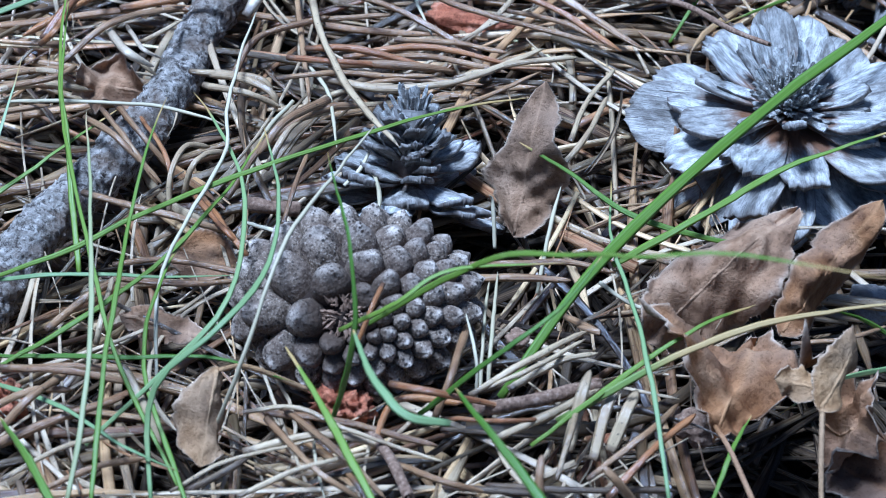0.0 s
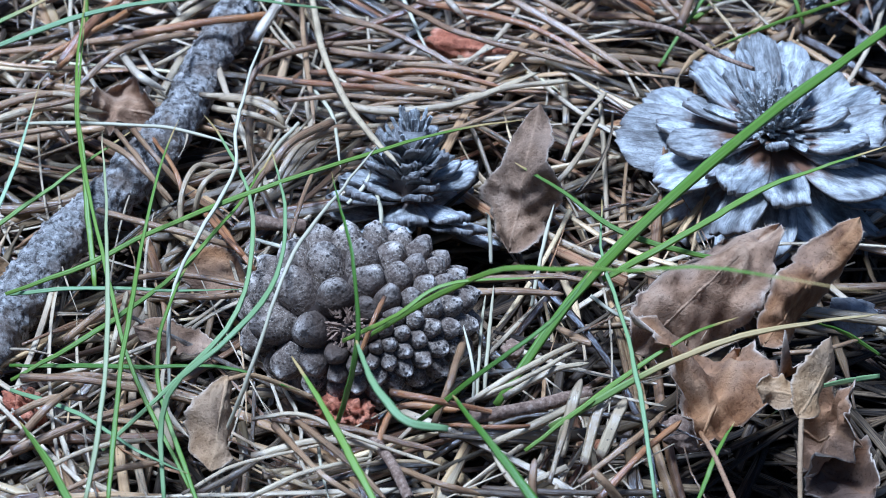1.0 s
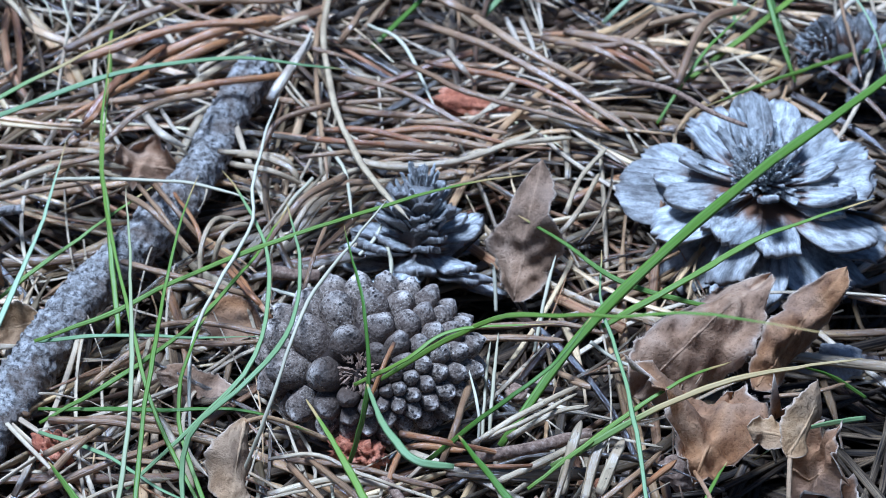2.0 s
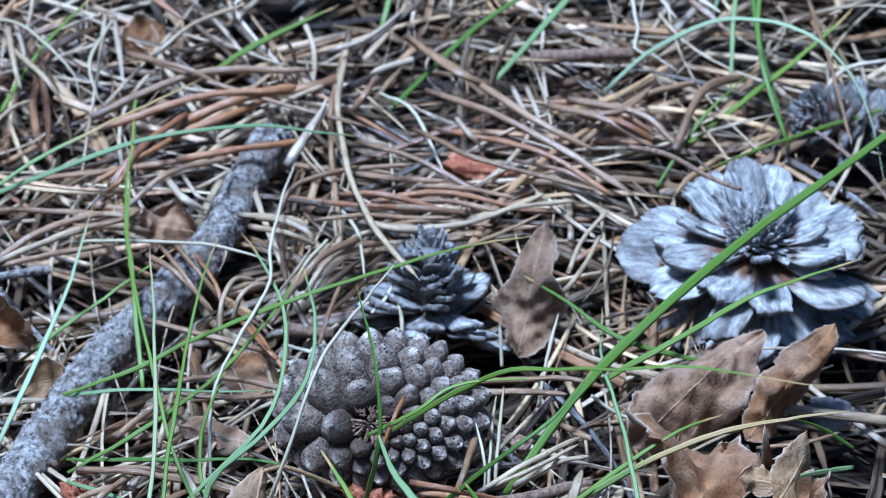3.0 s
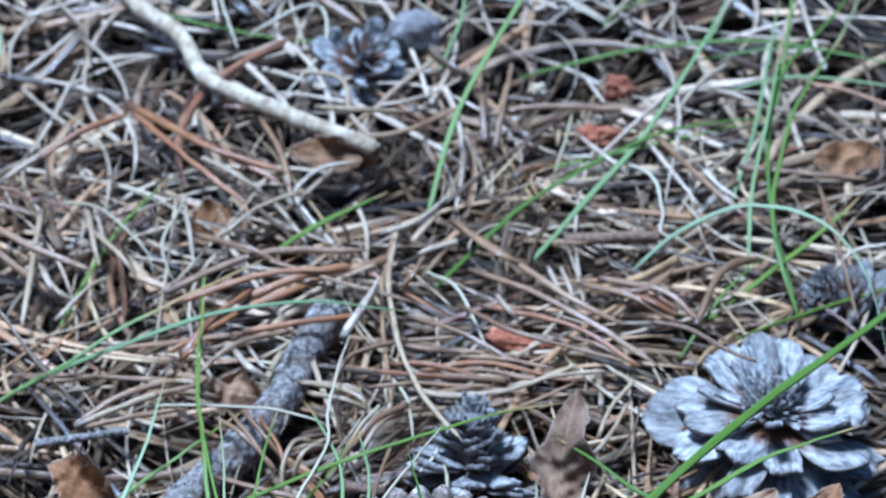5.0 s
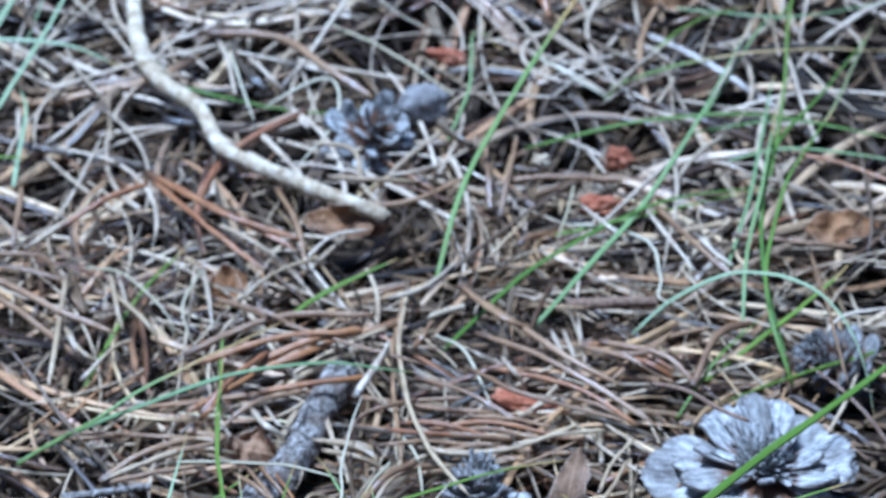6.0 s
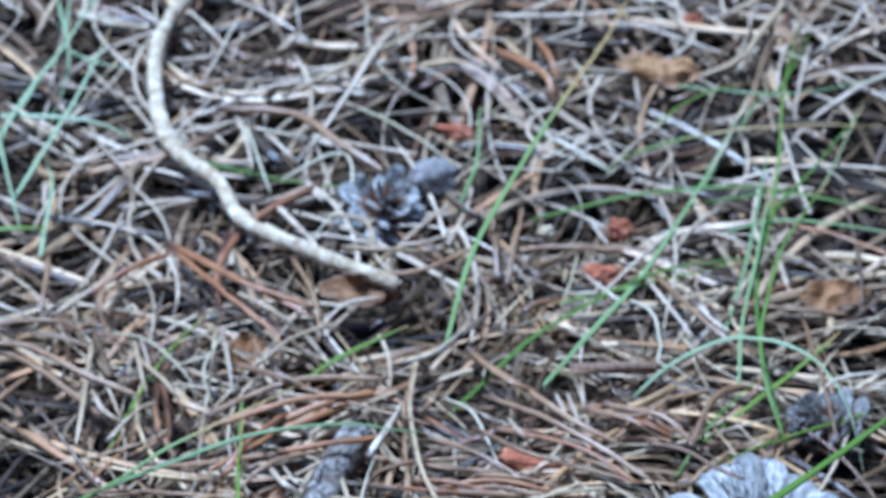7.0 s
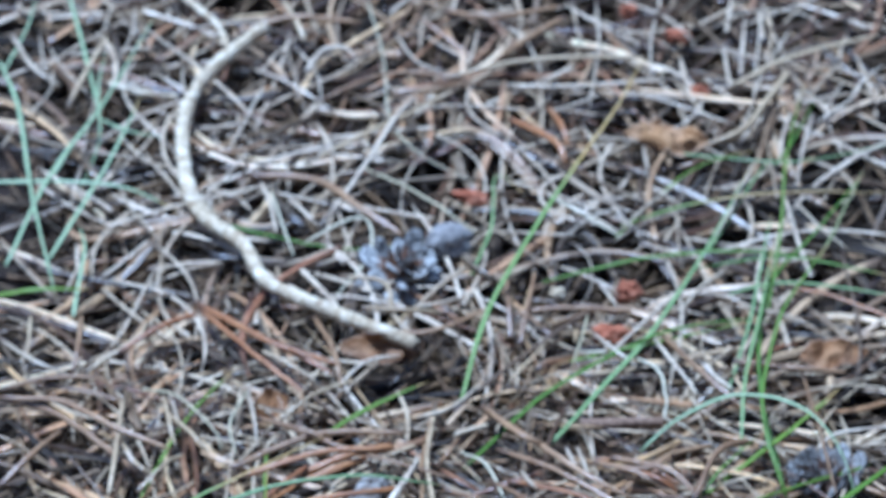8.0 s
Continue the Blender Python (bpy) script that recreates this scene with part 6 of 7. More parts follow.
strand('dry_grass_stalk', [(2.58, 20.79, 0.71), (2.81, 21.57, 1.22), (3.06, 22.02, 1.42)], 0.204, BLEACHED, 'broad bleached spotted straw standing among needles', 'grass stalk', 'dry grass stalks', BLADE, 0.3, 0.18, 0.9, 0.5)
strand('dry_grass_stalk', [(2.87, 20.99, 0.71), (3.14, 21.44, 1.22), (3.34, 21.99, 1.22)], 0.203, BLEACHED, 'broad bleached spotted straw standing among needles', 'grass stalk', 'dry grass stalks', BLADE, 0.3, 0.18, 0.9, 0.5)
needle([(2.81, 19.75, 0.92), (3.48, 20.51, 1.23), (4.32, 21.67, 1.01)], 0.163, 'reddish-brown pine needle under a leaf', RUSTY)
needle([(-2.94, 38.99, 0.63), (-3.05, 34.93, 1.02), (-2.24, 30.46, 1.53), (-0.92, 27.37, 2.16)], 0.179, 'long pale tan pine needle curving down to a cone', BLEACHED)
needle([(-2.97, 39.03, 0.54), (-3.19, 35.32, 0.74), (-2.88, 32.11, 0.76), (-2.67, 30.42, 0.57)], 0.158)
needle([(0.3, 25.05, 0.9), (1.16, 24.92, 1.1), (2.29, 24.99, 1.0)], 0.179)
needle([(0.3, 25.35, 0.99), (1.16, 25.2, 1.19), (2.23, 25.29, 1.19), (3.1, 25.23, 0.99)], 0.159)
needle([(-6.74, 27.01, 1.17), (-5.67, 26.38, 1.37), (-4.7, 26.01, 1.38), (-3.9, 26.12, 0.98)], 0.167)
needle([(-7.64, 20.9, 0.7), (-6.41, 21.22, 1.11), (-5.43, 21.82, 1.01)], 0.201)
needle([(-5.16, 27.02, 0.68), (-5.14, 27.47, 1.27), (-4.9, 28.19, 1.36), (-4.49, 28.65, 0.97)], 0.146, 'bleached curled pine needle beside the branch', BLEACHED)
needle([(-4.94, 27.51, 0.68), (-4.76, 27.64, 1.27), (-4.53, 28.07, 1.26), (-4.22, 28.63, 0.87)], 0.146, 'bleached curled pine needle beside the branch', BLEACHED)
needle([(-6.92, 29.02, 1.35), (-6.15, 28.1, 1.55), (-5.29, 27.49, 0.97)], 0.145)
needle([(-6.37, 29.47, 1.34), (-5.74, 28.28, 1.55), (-5.11, 27.83, 0.97)], 0.145)
needle([(-6.63, 29.29, 1.35), (-5.94, 28.05, 1.46), (-5.4, 27.49, 0.97)], 0.136)
needle([(-0.89, 21.82, 1.43), (-0.2, 21.46, 1.64), (1.14, 21.73, 1.02)], 0.153, 'reddish-brown pine needle by the cone', RUSTY)
needle([(-1.14, 20.73, 1.02), (-0.78, 21.72, 1.12), (0.37, 21.78, 1.02)], 0.153, 'reddish-brown pine needle by the cone', RUSTY)
needle([(2.17, 24.25, 0.8), (2.74, 23.5, 1.11), (2.36, 23.75, 1.0)], 0.15)
needle([(-5.48, 22.14, 1.41), (-5.1, 21.53, 1.21), (-4.76, 21.06, 0.61)], 0.222, 'broad pale pine needle standing in litter', BLEACHED)
needle([(-6.03, 25.44, 0.79), (-4.94, 25.1, 1.19), (-3.38, 24.74, 1.19)], 0.138)
needle([(-6.15, 24.89, 0.99), (-4.68, 24.55, 1.19), (-3.52, 24.91, 0.99)], 0.129)
needle([(-0.1, 21.64, 0.81), (0.17, 22.12, 1.42), (0.46, 23.63, 1.21)], 0.172)
needle([(-1.02, 22.9, 2.75), (-1.2, 22.3, 2.7), (-1.42, 21.95, 2.2)], 0.1, 'reddish-brown needle resting on the closed cone', RUSTY)
needle([(-11.07, 43.51, 1.34), (-9.26, 41.54, 1.62), (-6.16, 39.2, 1.39)], 0.219, 'rusty orange fascicle of pine needles', RUSTY)
needle([(-10.96, 43.16, 1.34), (-8.99, 40.49, 1.55), (-7.0, 38.32, 1.31)], 0.221, 'rusty orange fascicle of pine needles', RUSTY)
needle([(-10.96, 43.2, 1.43), (-8.44, 40.56, 1.73), (-6.04, 39.68, 1.39)], 0.22, 'rusty orange fascicle of pine needles', RUSTY)
needle([(-13.16, 40.6, 1.18), (-12.01, 41.61, 1.53), (-10.87, 42.66, 1.43)], 0.218, 'rusty orange fascicle of pine needles', RUSTY)
needle([(-8.92, 34.75, 0.87), (-6.47, 36.24, 1.14), (-3.73, 36.74, 0.96)], 0.229)
needle([(-8.62, 33.79, 1.25), (-6.33, 34.78, 1.53), (-4.33, 35.41, 1.34)], 0.231, 'reddish-brown pine needle in the litter', RUSTY)
needle([(-11.59, 34.38, 0.87), (-14.62, 37.24, 1.11), (-16.98, 38.4, 0.92)], 0.224)
needle([(-6.38, 43.74, 0.74), (-3.69, 42.34, 1.01), (-1.35, 44.14, 0.91)], 0.218)
needle([(-0.67, 42.51, 0.75), (-0.79, 43.77, 1.26), (-0.93, 45.66, 1.42)], 0.217)
needle([(-0.38, 42.18, 0.75), (-0.15, 43.79, 1.26), (0.07, 45.7, 1.42)], 0.218)
needle([(3.84, 43.58, 0.83), (5.18, 40.34, 1.2), (6.52, 38.53, 0.95)], 0.222)
needle([(-6.33, 53.73, 0.76), (-4.96, 58.41, 1.12), (-2.27, 60.86, 0.88)], 0.195)
needle([(-8.42, 58.91, 0.81), (-5.53, 60.8, 1.1), (-2.04, 60.54, 0.8)], 0.191)
needle([(-0.79, 43.77, 0.83), (0.88, 43.78, 1.18), (3.28, 43.82, 1.09)], 0.218)
needle([(-12.39, 32.94, 0.55), (-11.11, 30.61, 1.13), (-10.05, 29.59, 0.57)], 0.159, 'dark brown thin stalk leaning in the litter', NEEDLE)
needle([(1.65, 18.59, 1.87), (1.59, 18.82, 2.29), (1.62, 19.18, 2.5)], 0.167)
needle([(3.25, 19.22, 1.24), (2.89, 19.19, 1.86), (2.63, 19.36, 2.07)], 0.166)

# more needles and straws on top of the litter
needle([(-2.86, 31.89, 0.89), (-1.71, 31.4, 1.24), (-0.1, 31.17, 0.89)], 0.17, "reddish-brown pine needle lying on the litter", RUSTY)
needle([(-4.84, 31.08, 0.84), (-4, 30.53, 1.14), (-3.42, 30.1, 1.14), (-3.31, 29.95, 0.84)], 0.19, "pale bleached pine needle lying on the litter", BLEACHED)
needle([(-8.81, 30.82, 0.96), (-7.74, 30.49, 1.31), (-7.22, 30.5, 0.96)], 0.15, "pale bleached pine needle lying on the litter", BLEACHED)
needle([(-8.79, 30.58, 0.86), (-8.04, 30.17, 1.21), (-7.46, 30.57, 0.86)], 0.18, "tan dry pine needle lying on the litter", TAN)
needle([(-6.9, 32.62, 0.83), (-6.41, 31.42, 1.18), (-5.72, 30.98, 0.83)], 0.13, "pale bleached pine needle lying on the litter", BLEACHED)
needle([(-6.48, 32.45, 0.96), (-6.05, 31.26, 1.31), (-5.64, 31.36, 0.96)], 0.08, "pale bleached pine needle lying on the litter", BLEACHED)
needle([(-6.1, 31.63, 1.17), (-5.67, 31.49, 1.52), (-5.37, 32.3, 1.17)], 0.12, "pale bleached pine needle lying on the litter", BLEACHED)
needle([(-8.11, 31.54, 1.12), (-7.76, 31.64, 1.47), (-7.62, 33.07, 1.12)], 0.16, "reddish-brown pine needle lying on the litter", RUSTY)
needle([(-7.6, 31.02, 1.11), (-6.67, 31.88, 1.46), (-5.32, 32.96, 1.11)], 0.16, "tan dry pine needle lying on the litter", TAN)
needle([(-6.11, 29.91, 0.89), (-5.32, 28.12, 1.24), (-5.12, 27.47, 0.89)], 0.12, "reddish-brown pine needle lying on the litter", RUSTY)
needle([(-4.73, 27.25, 1.01), (-3.97, 25.75, 1.36), (-3.67, 25.69, 1.01)], 0.14, "reddish-brown pine needle lying on the litter", RUSTY)
needle([(-4.52, 27.22, 0.91), (-3.75, 25.56, 1.26), (-3.45, 25.42, 0.91)], 0.14, "reddish-brown pine needle lying on the litter", RUSTY)
needle([(-4.1, 27.27, 0.87), (-3.44, 28.59, 1.17), (-2.52, 29.56, 1.17), (-1.67, 30.05, 0.87)], 0.18, "tan dry pine needle lying on the litter", TAN)
needle([(-3.42, 28.15, 0.84), (-2.93, 29.09, 1.19), (-2.11, 29.98, 0.84)], 0.16, "pale bleached pine needle lying on the litter", BLEACHED)
needle([(-3, 26.48, 0.89), (-2.82, 27.2, 1.24), (-2.64, 28.62, 0.89)], 0.12, "tan dry pine needle lying on the litter", TAN)
needle([(-6.03, 22.93, 1.17), (-5.94, 23.28, 1.52), (-5.92, 24.69, 1.17)], 0.13, "pale bleached pine needle lying on the litter", BLEACHED)
needle([(-7.63, 22.37, 1.13), (-6.38, 21.97, 1.48), (-5.25, 22.01, 1.13)], 0.16, "tan dry pine needle lying on the litter", TAN)
needle([(-7.42, 20.89, 1.12), (-6.88, 21.36, 1.47), (-6.44, 22.27, 1.12)], 0.18, "tan dry pine needle lying on the litter", TAN)
needle([(-7.26, 19.72, 1.12), (-6.16, 20.18, 1.47), (-5.13, 20.81, 1.12)], 0.11, "pale bleached pine needle lying on the litter", BLEACHED)
needle([(-6.63, 19.71, 0.88), (-5.78, 19.91, 1.23), (-4.93, 20.52, 0.88)], 0.13, "tan dry pine needle lying on the litter", TAN)
needle([(-4.47, 19.71, 0.92), (-3.55, 20.09, 1.23), (-2.45, 20.5, 1.23), (-1.35, 21.22, 0.92)], 0.08, "pale bleached pine needle lying on the litter", BLEACHED)
needle([(-3.37, 21.45, 1.05), (-2.49, 21.31, 1.35), (-1.52, 20.8, 1.35), (0.04, 20.4, 1.05)], 0.10, "pale bleached pine needle lying on the litter", BLEACHED)
needle([(-4.24, 20.07, 0.55), (-3.4, 20.4, 0.9), (-2.73, 21.69, 0.55)], 0.14, "dark brown rotting stalk lying in the litter", DARK)
needle([(-2.97, 21.29, 1.09), (-2.03, 19.79, 1.44), (-1.28, 19.47, 1.09)], 0.15, "tan dry pine needle lying on the litter", TAN)
needle([(-2.7, 21.51, 1.14), (-1.67, 20.13, 1.49), (-0.91, 19.44, 1.14)], 0.14, "tan dry pine needle lying on the litter", TAN)
needle([(-3.32, 19.4, 1.15), (-2.4, 19.72, 1.5), (-1.22, 20.47, 1.15)], 0.11, "pale bleached pine needle lying on the litter", BLEACHED)
needle([(-0.75, 20.53, 0.83), (0.05, 19.82, 1.18), (0.77, 19.91, 0.83)], 0.13, "tan dry pine needle lying on the litter", TAN)
needle([(0.47, 21.96, 1.04), (1.43, 22.46, 1.39), (2.55, 23.63, 1.04)], 0.14, "pale bleached pine needle lying on the litter", BLEACHED)
needle([(0.66, 22.05, 1.07), (1.53, 22.27, 1.42), (2.49, 23.39, 1.07)], 0.10, "pale bleached pine needle lying on the litter", BLEACHED)
needle([(1.94, 20.04, 1), (2.18, 20.88, 1.35), (2.42, 22.32, 1)], 0.13, "pale bleached pine needle lying on the litter", BLEACHED)
needle([(2.46, 20.18, 0.87), (3.42, 20.91, 1.22), (4.07, 22.01, 0.87)], 0.13, "tan dry pine needle lying on the litter", TAN)
needle([(-0.01, 21.62, 0.55), (1.15, 21.17, 0.9), (2.12, 21.4, 0.55)], 0.10, "dark brown rotting stalk lying in the litter", DARK)
needle([(-0.01, 21.46, 0.99), (1.04, 21.07, 1.34), (1.92, 21.5, 0.99)], 0.09, "reddish-brown pine needle lying on the litter", RUSTY)
needle([(0.05, 20.29, 0.55), (1.14, 19.84, 0.9), (2.28, 20.04, 0.55)], 0.15, "dark brown rotting stalk lying in the litter", DARK)
needle([(0.77, 20.31, 0.55), (2.08, 19.91, 0.9), (4, 20.23, 0.55)], 0.14, "dark brown rotting stalk lying in the litter", DARK)
needle([(6.15, 23.58, 0.84), (7.08, 23.37, 1.19), (7.87, 24.05, 0.84)], 0.11, "tan dry pine needle lying on the litter", TAN)
needle([(-10.28, 52.44, 1.17), (-7.76, 51.56, 1.48), (-6.02, 49.59, 1.48), (-4.38, 48.22, 1.17)], 0.34, "tan dry pine needle lying on the litter", TAN)
needle([(-8.34, 53.39, 1.15), (-6.4, 54.96, 1.5), (-3.61, 58.87, 1.15)], 0.22, "pale bleached pine needle lying on the litter", BLEACHED)
needle([(-10.53, 67.44, 1.02), (-9.68, 64.62, 1.37), (-9.26, 63.57, 1.02)], 0.26, "pale bleached pine needle lying on the litter", BLEACHED)
stalk([(-8.76, 51.29, 0.92), (-8.01, 49.69, 1.27), (-7.38, 49.14, 0.92)], 0.16, "bleached white flat straw on the litter", WHITE)
stalk([(-7.45, 48.91, 1.16), (-6.54, 51.2, 1.47), (-5.27, 56.6, 1.47), (-4.56, 59.04, 1.16)], 0.19, "bleached white flat straw on the litter", WHITE)
stalk([(-9.01, 60.84, 1.03), (-8.46, 62.2, 1.33), (-7.6, 62.47, 1.33), (-7.14, 62.11, 1.03)], 0.22, "bleached white flat straw on the litter", WHITE)
needle([(-16.48, 37.91, 1.15), (-14.41, 37.31, 1.46), (-12.44, 35.89, 1.46), (-10.83, 35.34, 1.15)], 0.24, "tan dry pine needle lying on the litter", TAN)
stalk([(-8.79, 38.67, 1.14), (-8.38, 36.59, 1.49), (-8.19, 35.6, 1.14)], 0.14, "bleached white flat straw on the litter", WHITE)
needle([(-11.44, 38.46, 1), (-10.98, 36.55, 1.35), (-10.68, 35.71, 1)], 0.18, "pale bleached pine needle lying on the litter", BLEACHED)
needle([(-12.69, 38.48, 0.97), (-12.39, 34.9, 1.32), (-12.38, 33.02, 0.97)], 0.20, "pale bleached pine needle lying on the litter", BLEACHED)
needle([(-8.38, 37.26, 1.04), (-6.79, 36.19, 1.39), (-5.74, 35.82, 1.04)], 0.18, "tan dry pine needle lying on the litter", TAN)
needle([(-7.68, 37.22, 0.97), (-6.79, 38.14, 1.32), (-5.59, 39.61, 0.97)], 0.16, "pale bleached pine needle lying on the litter", BLEACHED)
needle([(-7.18, 43.5, 0.86), (-6.32, 40.92, 1.21), (-5.92, 39.18, 0.86)], 0.21, "tan dry pine needle lying on the litter", TAN)
needle([(-6.54, 45.94, 0.92), (-4.96, 45.12, 1.23), (-4.45, 43.01, 1.23), (-3.67, 42.14, 0.92)], 0.19, "pale bleached pine needle lying on the litter", BLEACHED)
needle([(-5.61, 43.66, 1.13), (-4.27, 43.03, 1.48), (-2.93, 43.5, 1.13)], 0.19, "pale bleached pine needle lying on the litter", BLEACHED)
needle([(-14.18, 39.94, 0.82), (-12.75, 41.45, 1.17), (-12.6, 43.04, 0.82)], 0.21, "pale bleached pine needle lying on the litter", BLEACHED)
needle([(-16.7, 38.88, 0.82), (-15.28, 39.12, 1.12), (-13.68, 39.17, 1.12), (-13.13, 39, 0.82)], 0.19, "tan dry pine needle lying on the litter", TAN)
stalk([(-17.17, 41.49, 1.05), (-15.71, 39.65, 1.4), (-14.41, 39.25, 1.05)], 0.16, "bleached white flat straw on the litter", WHITE)
needle([(-16.04, 39.74, 0.91), (-16.12, 40.85, 1.26), (-16.47, 43.11, 0.91)], 0.17, "pale bleached pine needle lying on the litter", BLEACHED)
needle([(-14.48, 39.63, 1.01), (-14.49, 40.75, 1.36), (-14.76, 43.01, 1.01)], 0.21, "tan dry pine needle lying on the litter", TAN)
needle([(-15.66, 33.5, 0.99), (-14.85, 34.78, 1.34), (-14.31, 36.51, 0.99)], 0.24, "tan dry pine needle lying on the litter", TAN)
stalk([(-12.28, 35.75, 0.94), (-11.88, 34.61, 1.29), (-11.66, 34.44, 0.94)], 0.20, "bleached white flat straw on the litter", WHITE)
stalk([(-3.85, 32.99, 1.2), (-3.51, 33.57, 1.55), (-3.3, 35.23, 1.2)], 0.12, "bleached white flat straw on the litter", WHITE)
needle([(-2.42, 38.49, 0.55), (-0.71, 40.6, 0.9), (2.01, 44.66, 0.55)], 0.17, "dark brown rotting stalk lying in the litter", DARK)
needle([(-1.54, 38.35, 0.88), (-0.1, 36.41, 1.18), (1.78, 34.41, 1.18), (3.12, 33.68, 0.88)], 0.23, "tan dry pine needle lying on the litter", TAN)
needle([(2.47, 35.62, 0.97), (4.13, 34.59, 1.32), (5.11, 33.63, 0.97)], 0.23, "tan dry pine needle lying on the litter", TAN)
needle([(2.8, 35.16, 0.88), (3.79, 34.27, 1.23), (4.46, 34.06, 0.88)], 0.21, "reddish-brown pine needle lying on the litter", RUSTY)
needle([(4.93, 33.5, 1.05), (5.66, 35.4, 1.4), (6.75, 36.53, 1.05)], 0.24, "tan dry pine needle lying on the litter", TAN)
needle([(8.59, 40.57, 0.91), (8.82, 36.91, 1.26), (9.1, 33.84, 0.91)], 0.14, "tan dry pine needle lying on the litter", TAN)
needle([(6.48, 41.11, 0.94), (8.19, 40.3, 1.29), (10.01, 40.57, 0.94)], 0.21, "tan dry pine needle lying on the litter", TAN)
needle([(10.57, 48.96, 0.55), (10.56, 42.65, 0.9), (10.33, 40.85, 0.55)], 0.13, "dark brown rotting stalk lying in the litter", DARK)
needle([(-3.68, 60.38, 1.1), (-1.2, 61.3, 1.4), (0.97, 61.85, 1.4), (4.26, 62.56, 1.1)], 0.23, "pale bleached pine needle lying on the litter", BLEACHED)
needle([(0.96, 66.38, 0.93), (-1.22, 62.53, 1.28), (-2.08, 61.73, 0.93)], 0.31, "tan dry pine needle lying on the litter", TAN)
needle([(-1.1, 57.35, 1.02), (0.6, 54.97, 1.37), (1.02, 53.91, 1.02)], 0.33, "reddish-brown pine needle lying on the litter", RUSTY)
needle([(0.36, 58.04, 1.16), (0.9, 55.82, 1.51), (1.11, 54.95, 1.16)], 0.29, "reddish-brown pine needle lying on the litter", RUSTY)
needle([(9.72, 62.27, 0.84), (8.62, 58.79, 1.14), (7.65, 56.5, 1.14), (6.18, 55.7, 0.84)], 0.29, "pale bleached pine needle lying on the litter", BLEACHED)
needle([(7.01, 60.3, 0.82), (9.72, 62.57, 1.17), (13.5, 65.41, 0.82)], 0.25, "pale bleached pine needle lying on the litter", BLEACHED)
needle([(-3.97, 66.83, 0.89), (-1.75, 65.64, 1.24), (0.95, 67.51, 0.89)], 0.31, "tan dry pine needle lying on the litter", TAN)
needle([(-11.99, 64.07, 1.11), (-9.82, 64.95, 1.46), (-7.15, 65.24, 1.11)], 0.31, "tan dry pine needle lying on the litter", TAN)
needle([(-17.69, 57.71, 1.05), (-17.37, 59.85, 1.4), (-17.17, 64.04, 1.05)], 0.23, "pale bleached pine needle lying on the litter", BLEACHED)
stalk([(-21.06, 64.23, 0.89), (-19.47, 60.57, 1.24), (-18.28, 59.86, 0.89)], 0.20, "bleached white flat straw on the litter", WHITE)
needle([(-13.65, 56.23, 0.93), (-11.26, 53.9, 1.28), (-9.79, 55.47, 0.93)], 0.24, "tan dry pine needle lying on the litter", TAN)
needle([(-8.47, 37.57, 0.87), (-5.75, 35.66, 1.17), (-3.8, 34.71, 1.17), (-2.21, 34.43, 0.87)], 0.15, "tan dry pine needle lying on the litter", TAN)
needle([(-6.81, 34.41, 0.98), (-5.4, 34.94, 1.33), (-4.03, 35.97, 0.98)], 0.30, "reddish-brown pine needle lying on the litter", RUSTY)
needle([(-6.93, 34.1, 0.82), (-5.66, 34.48, 1.17), (-4.62, 35.89, 0.82)], 0.22, "reddish-brown pine needle lying on the litter", RUSTY)
needle([(-6.65, 32.85, 1.08), (-4.95, 32.89, 1.43), (-3.6, 33.63, 1.08)], 0.20, "reddish-brown pine needle lying on the litter", RUSTY)
needle([(-8.07, 31.67, 1.16), (-7.46, 32.73, 1.51), (-6.54, 34.67, 1.16)], 0.23, "reddish-brown pine needle lying on the litter", RUSTY)
stalk([(-6.86, 32.13, 1.18), (-6.3, 30.88, 1.53), (-5.77, 30.86, 1.18)], 0.19, "bleached white flat straw on the litter", WHITE)
stalk([(-6.45, 32.25, 1.09), (-5.98, 31.05, 1.44), (-5.64, 31.2, 1.09)], 0.11, "bleached white flat straw on the litter", WHITE)
stalk([(-4.09, 32.54, 1.18), (-3.58, 33.49, 1.53), (-3.24, 34.96, 1.18)], 0.23, "bleached white flat straw on the litter", WHITE)
needle([(-5.12, 31.17, 0.81), (-3.69, 30.54, 1.16), (-3.38, 30.33, 0.81)], 0.16, "pale bleached pine needle lying on the litter", BLEACHED)
needle([(-4.8, 30.6, 0.92), (-3.92, 29.95, 1.27), (-3.25, 29.97, 0.92)], 0.16, "pale bleached pine needle lying on the litter", BLEACHED)
needle([(-2.29, 29.87, 1.19), (-3.03, 28.77, 1.54), (-3.54, 28.14, 1.19)], 0.20, "tan dry pine needle lying on the litter", TAN)
needle([(-1.46, 38.04, 1.11), (-0.23, 36.01, 1.46), (0.64, 35.9, 1.11)], 0.24, "tan dry pine needle lying on the litter", TAN)
needle([(-0.96, 35.94, 0.96), (0.65, 34.68, 1.27), (2.35, 33.28, 1.27), (4.01, 32.09, 0.96)], 0.20, "tan dry pine needle lying on the litter", TAN)
needle([(-1.19, 34.04, 1.18), (0.39, 32.42, 1.53), (3.16, 31.79, 1.18)], 0.16, "tan dry pine needle lying on the litter", TAN)
needle([(-0.63, 34.23, 1.05), (1.78, 32.85, 1.4), (3.44, 31.74, 1.05)], 0.16, "reddish-brown pine needle lying on the litter", RUSTY)
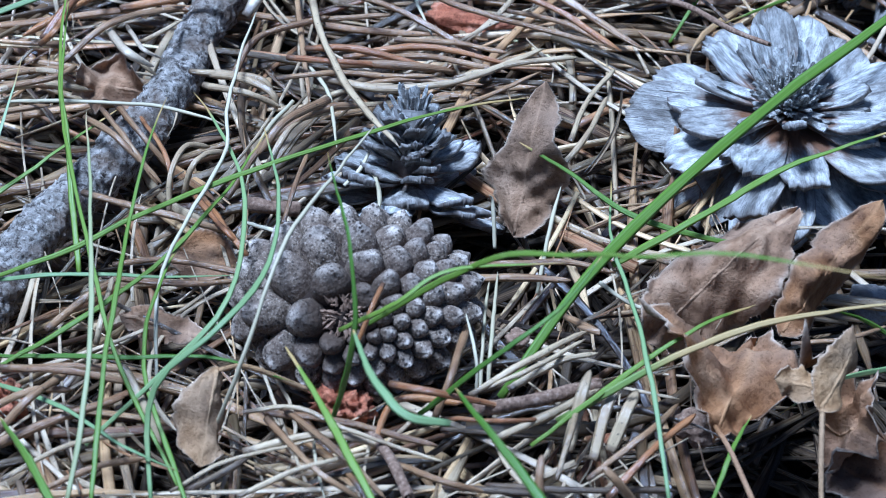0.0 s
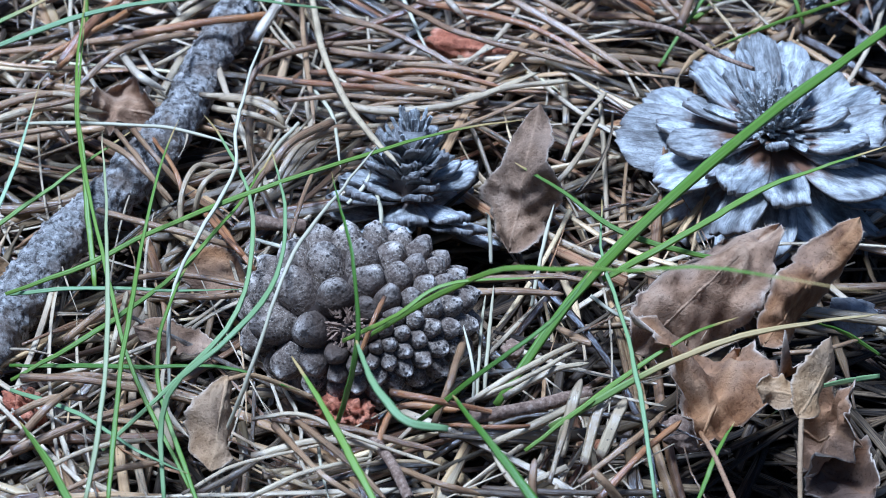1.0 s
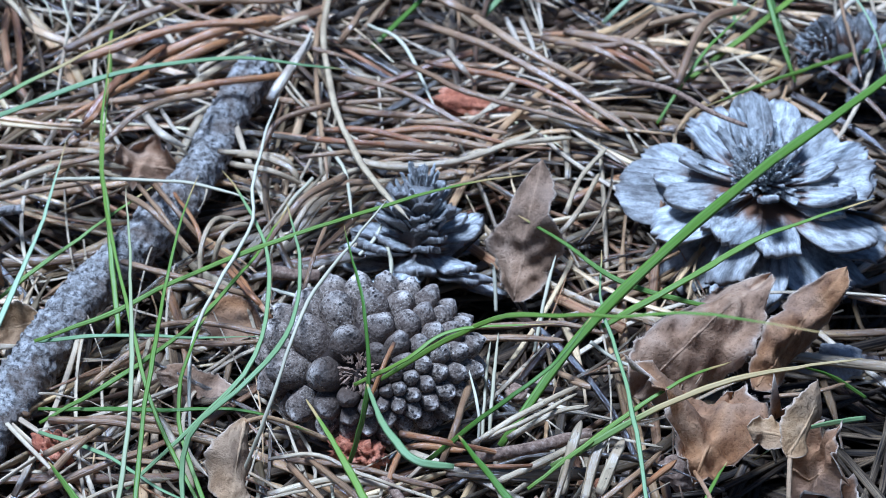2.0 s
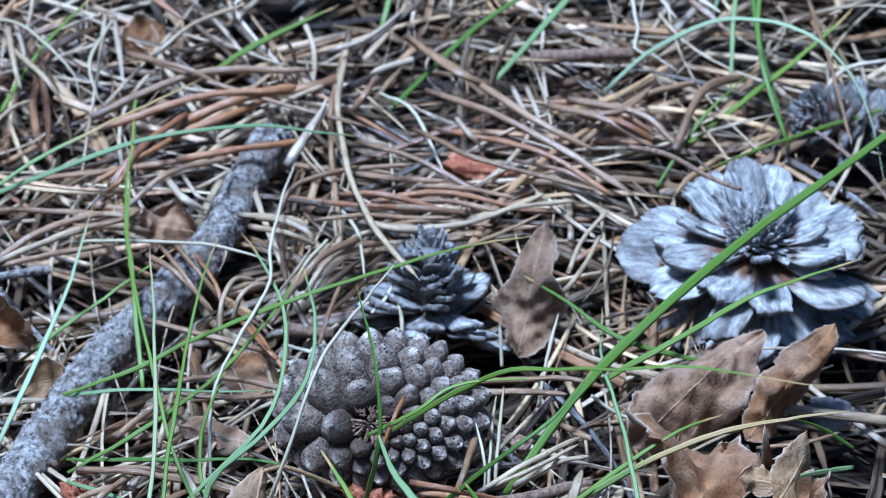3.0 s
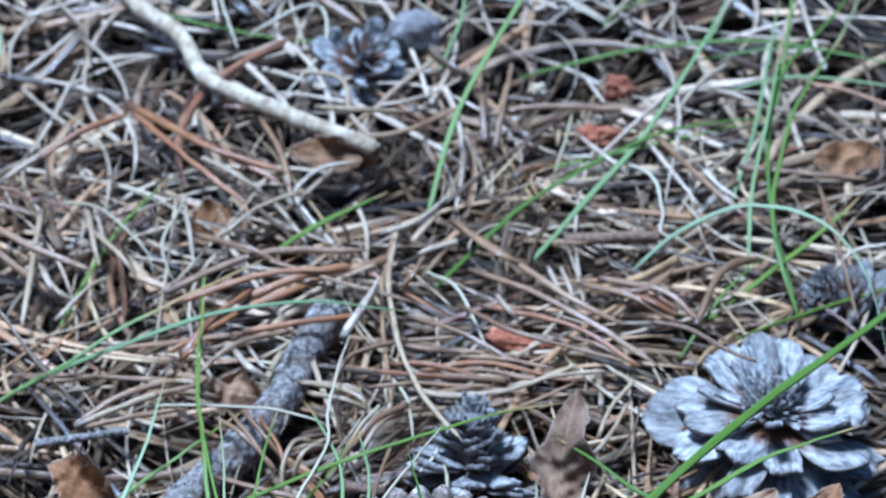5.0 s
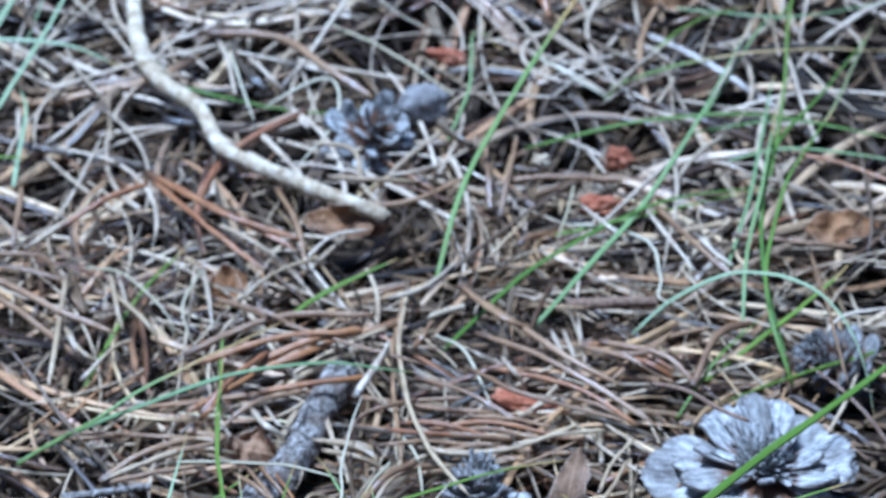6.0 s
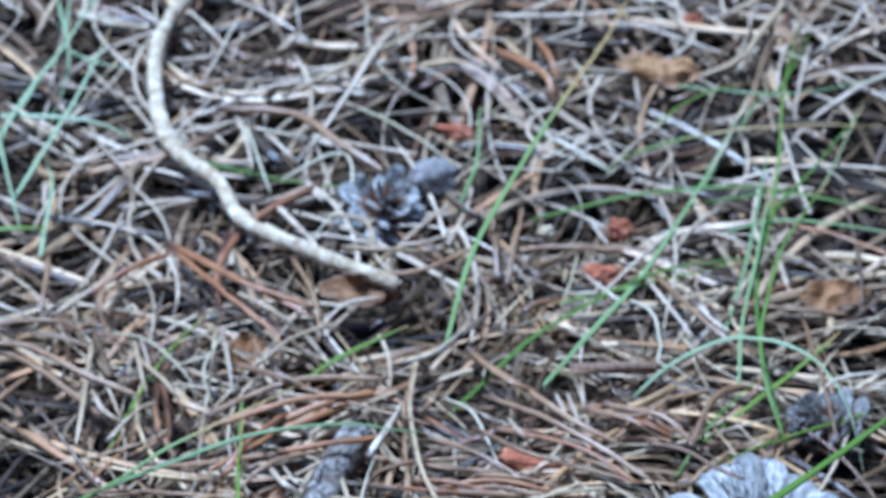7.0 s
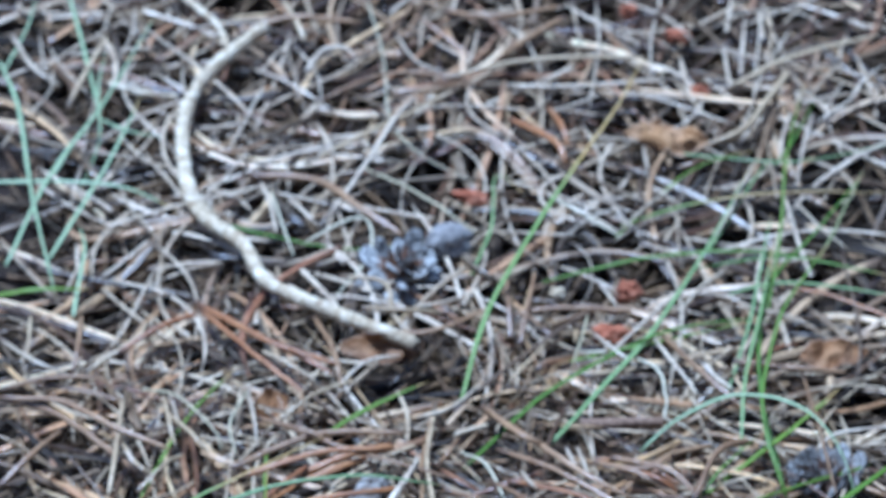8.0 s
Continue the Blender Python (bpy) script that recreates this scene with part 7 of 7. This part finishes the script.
needle([(-2.66, 34.8, 1.13), (-2.35, 35.06, 1.48), (-2.14, 36.31, 1.13)], 0.17, "tan dry pine needle lying on the litter", TAN)
needle([(-2.48, 30.87, 0.92), (-1.08, 30.19, 1.22), (0.41, 30.55, 1.22), (1.92, 31.99, 0.92)], 0.19, "pale bleached pine needle lying on the litter", BLEACHED)
needle([(-2.36, 31.38, 0.88), (-0.97, 30.96, 1.23), (0.13, 31.21, 0.88)], 0.19, "tan dry pine needle lying on the litter", TAN)
stalk([(-0.21, 34.82, 0.98), (0.12, 33.74, 1.33), (0.45, 33.63, 0.98)], 0.14, "bleached white flat straw on the litter", WHITE)
needle([(1.96, 35.53, 0.85), (3.23, 34.59, 1.2), (4.5, 33.89, 0.85)], 0.20, "tan dry pine needle lying on the litter", TAN)
needle([(2.24, 35.16, 0.95), (3.66, 34.7, 1.3), (4.5, 36.21, 0.95)], 0.17, "tan dry pine needle lying on the litter", TAN)
needle([(-11.26, 37.32, 1.18), (-10.09, 35.55, 1.53), (-9.62, 35.06, 1.18)], 0.17, "pale bleached pine needle lying on the litter", BLEACHED)
needle([(-12.62, 36.35, 0.93), (-11.68, 34.38, 1.28), (-11.1, 34.14, 0.93)], 0.15, "pale bleached pine needle lying on the litter", BLEACHED)
stalk([(-11.37, 38.94, 0.8), (-10.75, 36.85, 1.15), (-10.59, 36.58, 0.8)], 0.12, "bleached white flat straw on the litter", WHITE)
needle([(-11.6, 33.56, 0.82), (-10.86, 34.56, 1.17), (-10.44, 35.55, 0.82)], 0.15, "pale bleached pine needle lying on the litter", BLEACHED)
needle([(-12.06, 31.16, 0.87), (-11.08, 30.51, 1.22), (-9.98, 31.21, 0.87)], 0.16, "tan dry pine needle lying on the litter", TAN)
needle([(-9.11, 30.02, 1.11), (-7.72, 30.05, 1.46), (-7.3, 30.95, 1.11)], 0.16, "tan dry pine needle lying on the litter", TAN)
needle([(-3.2, 31.49, 0.95), (-2.06, 30.95, 1.3), (-0.98, 31.32, 0.95)], 0.16, "reddish-brown pine needle lying on the litter", RUSTY)

# ---- the needle mass ----
build_litter()
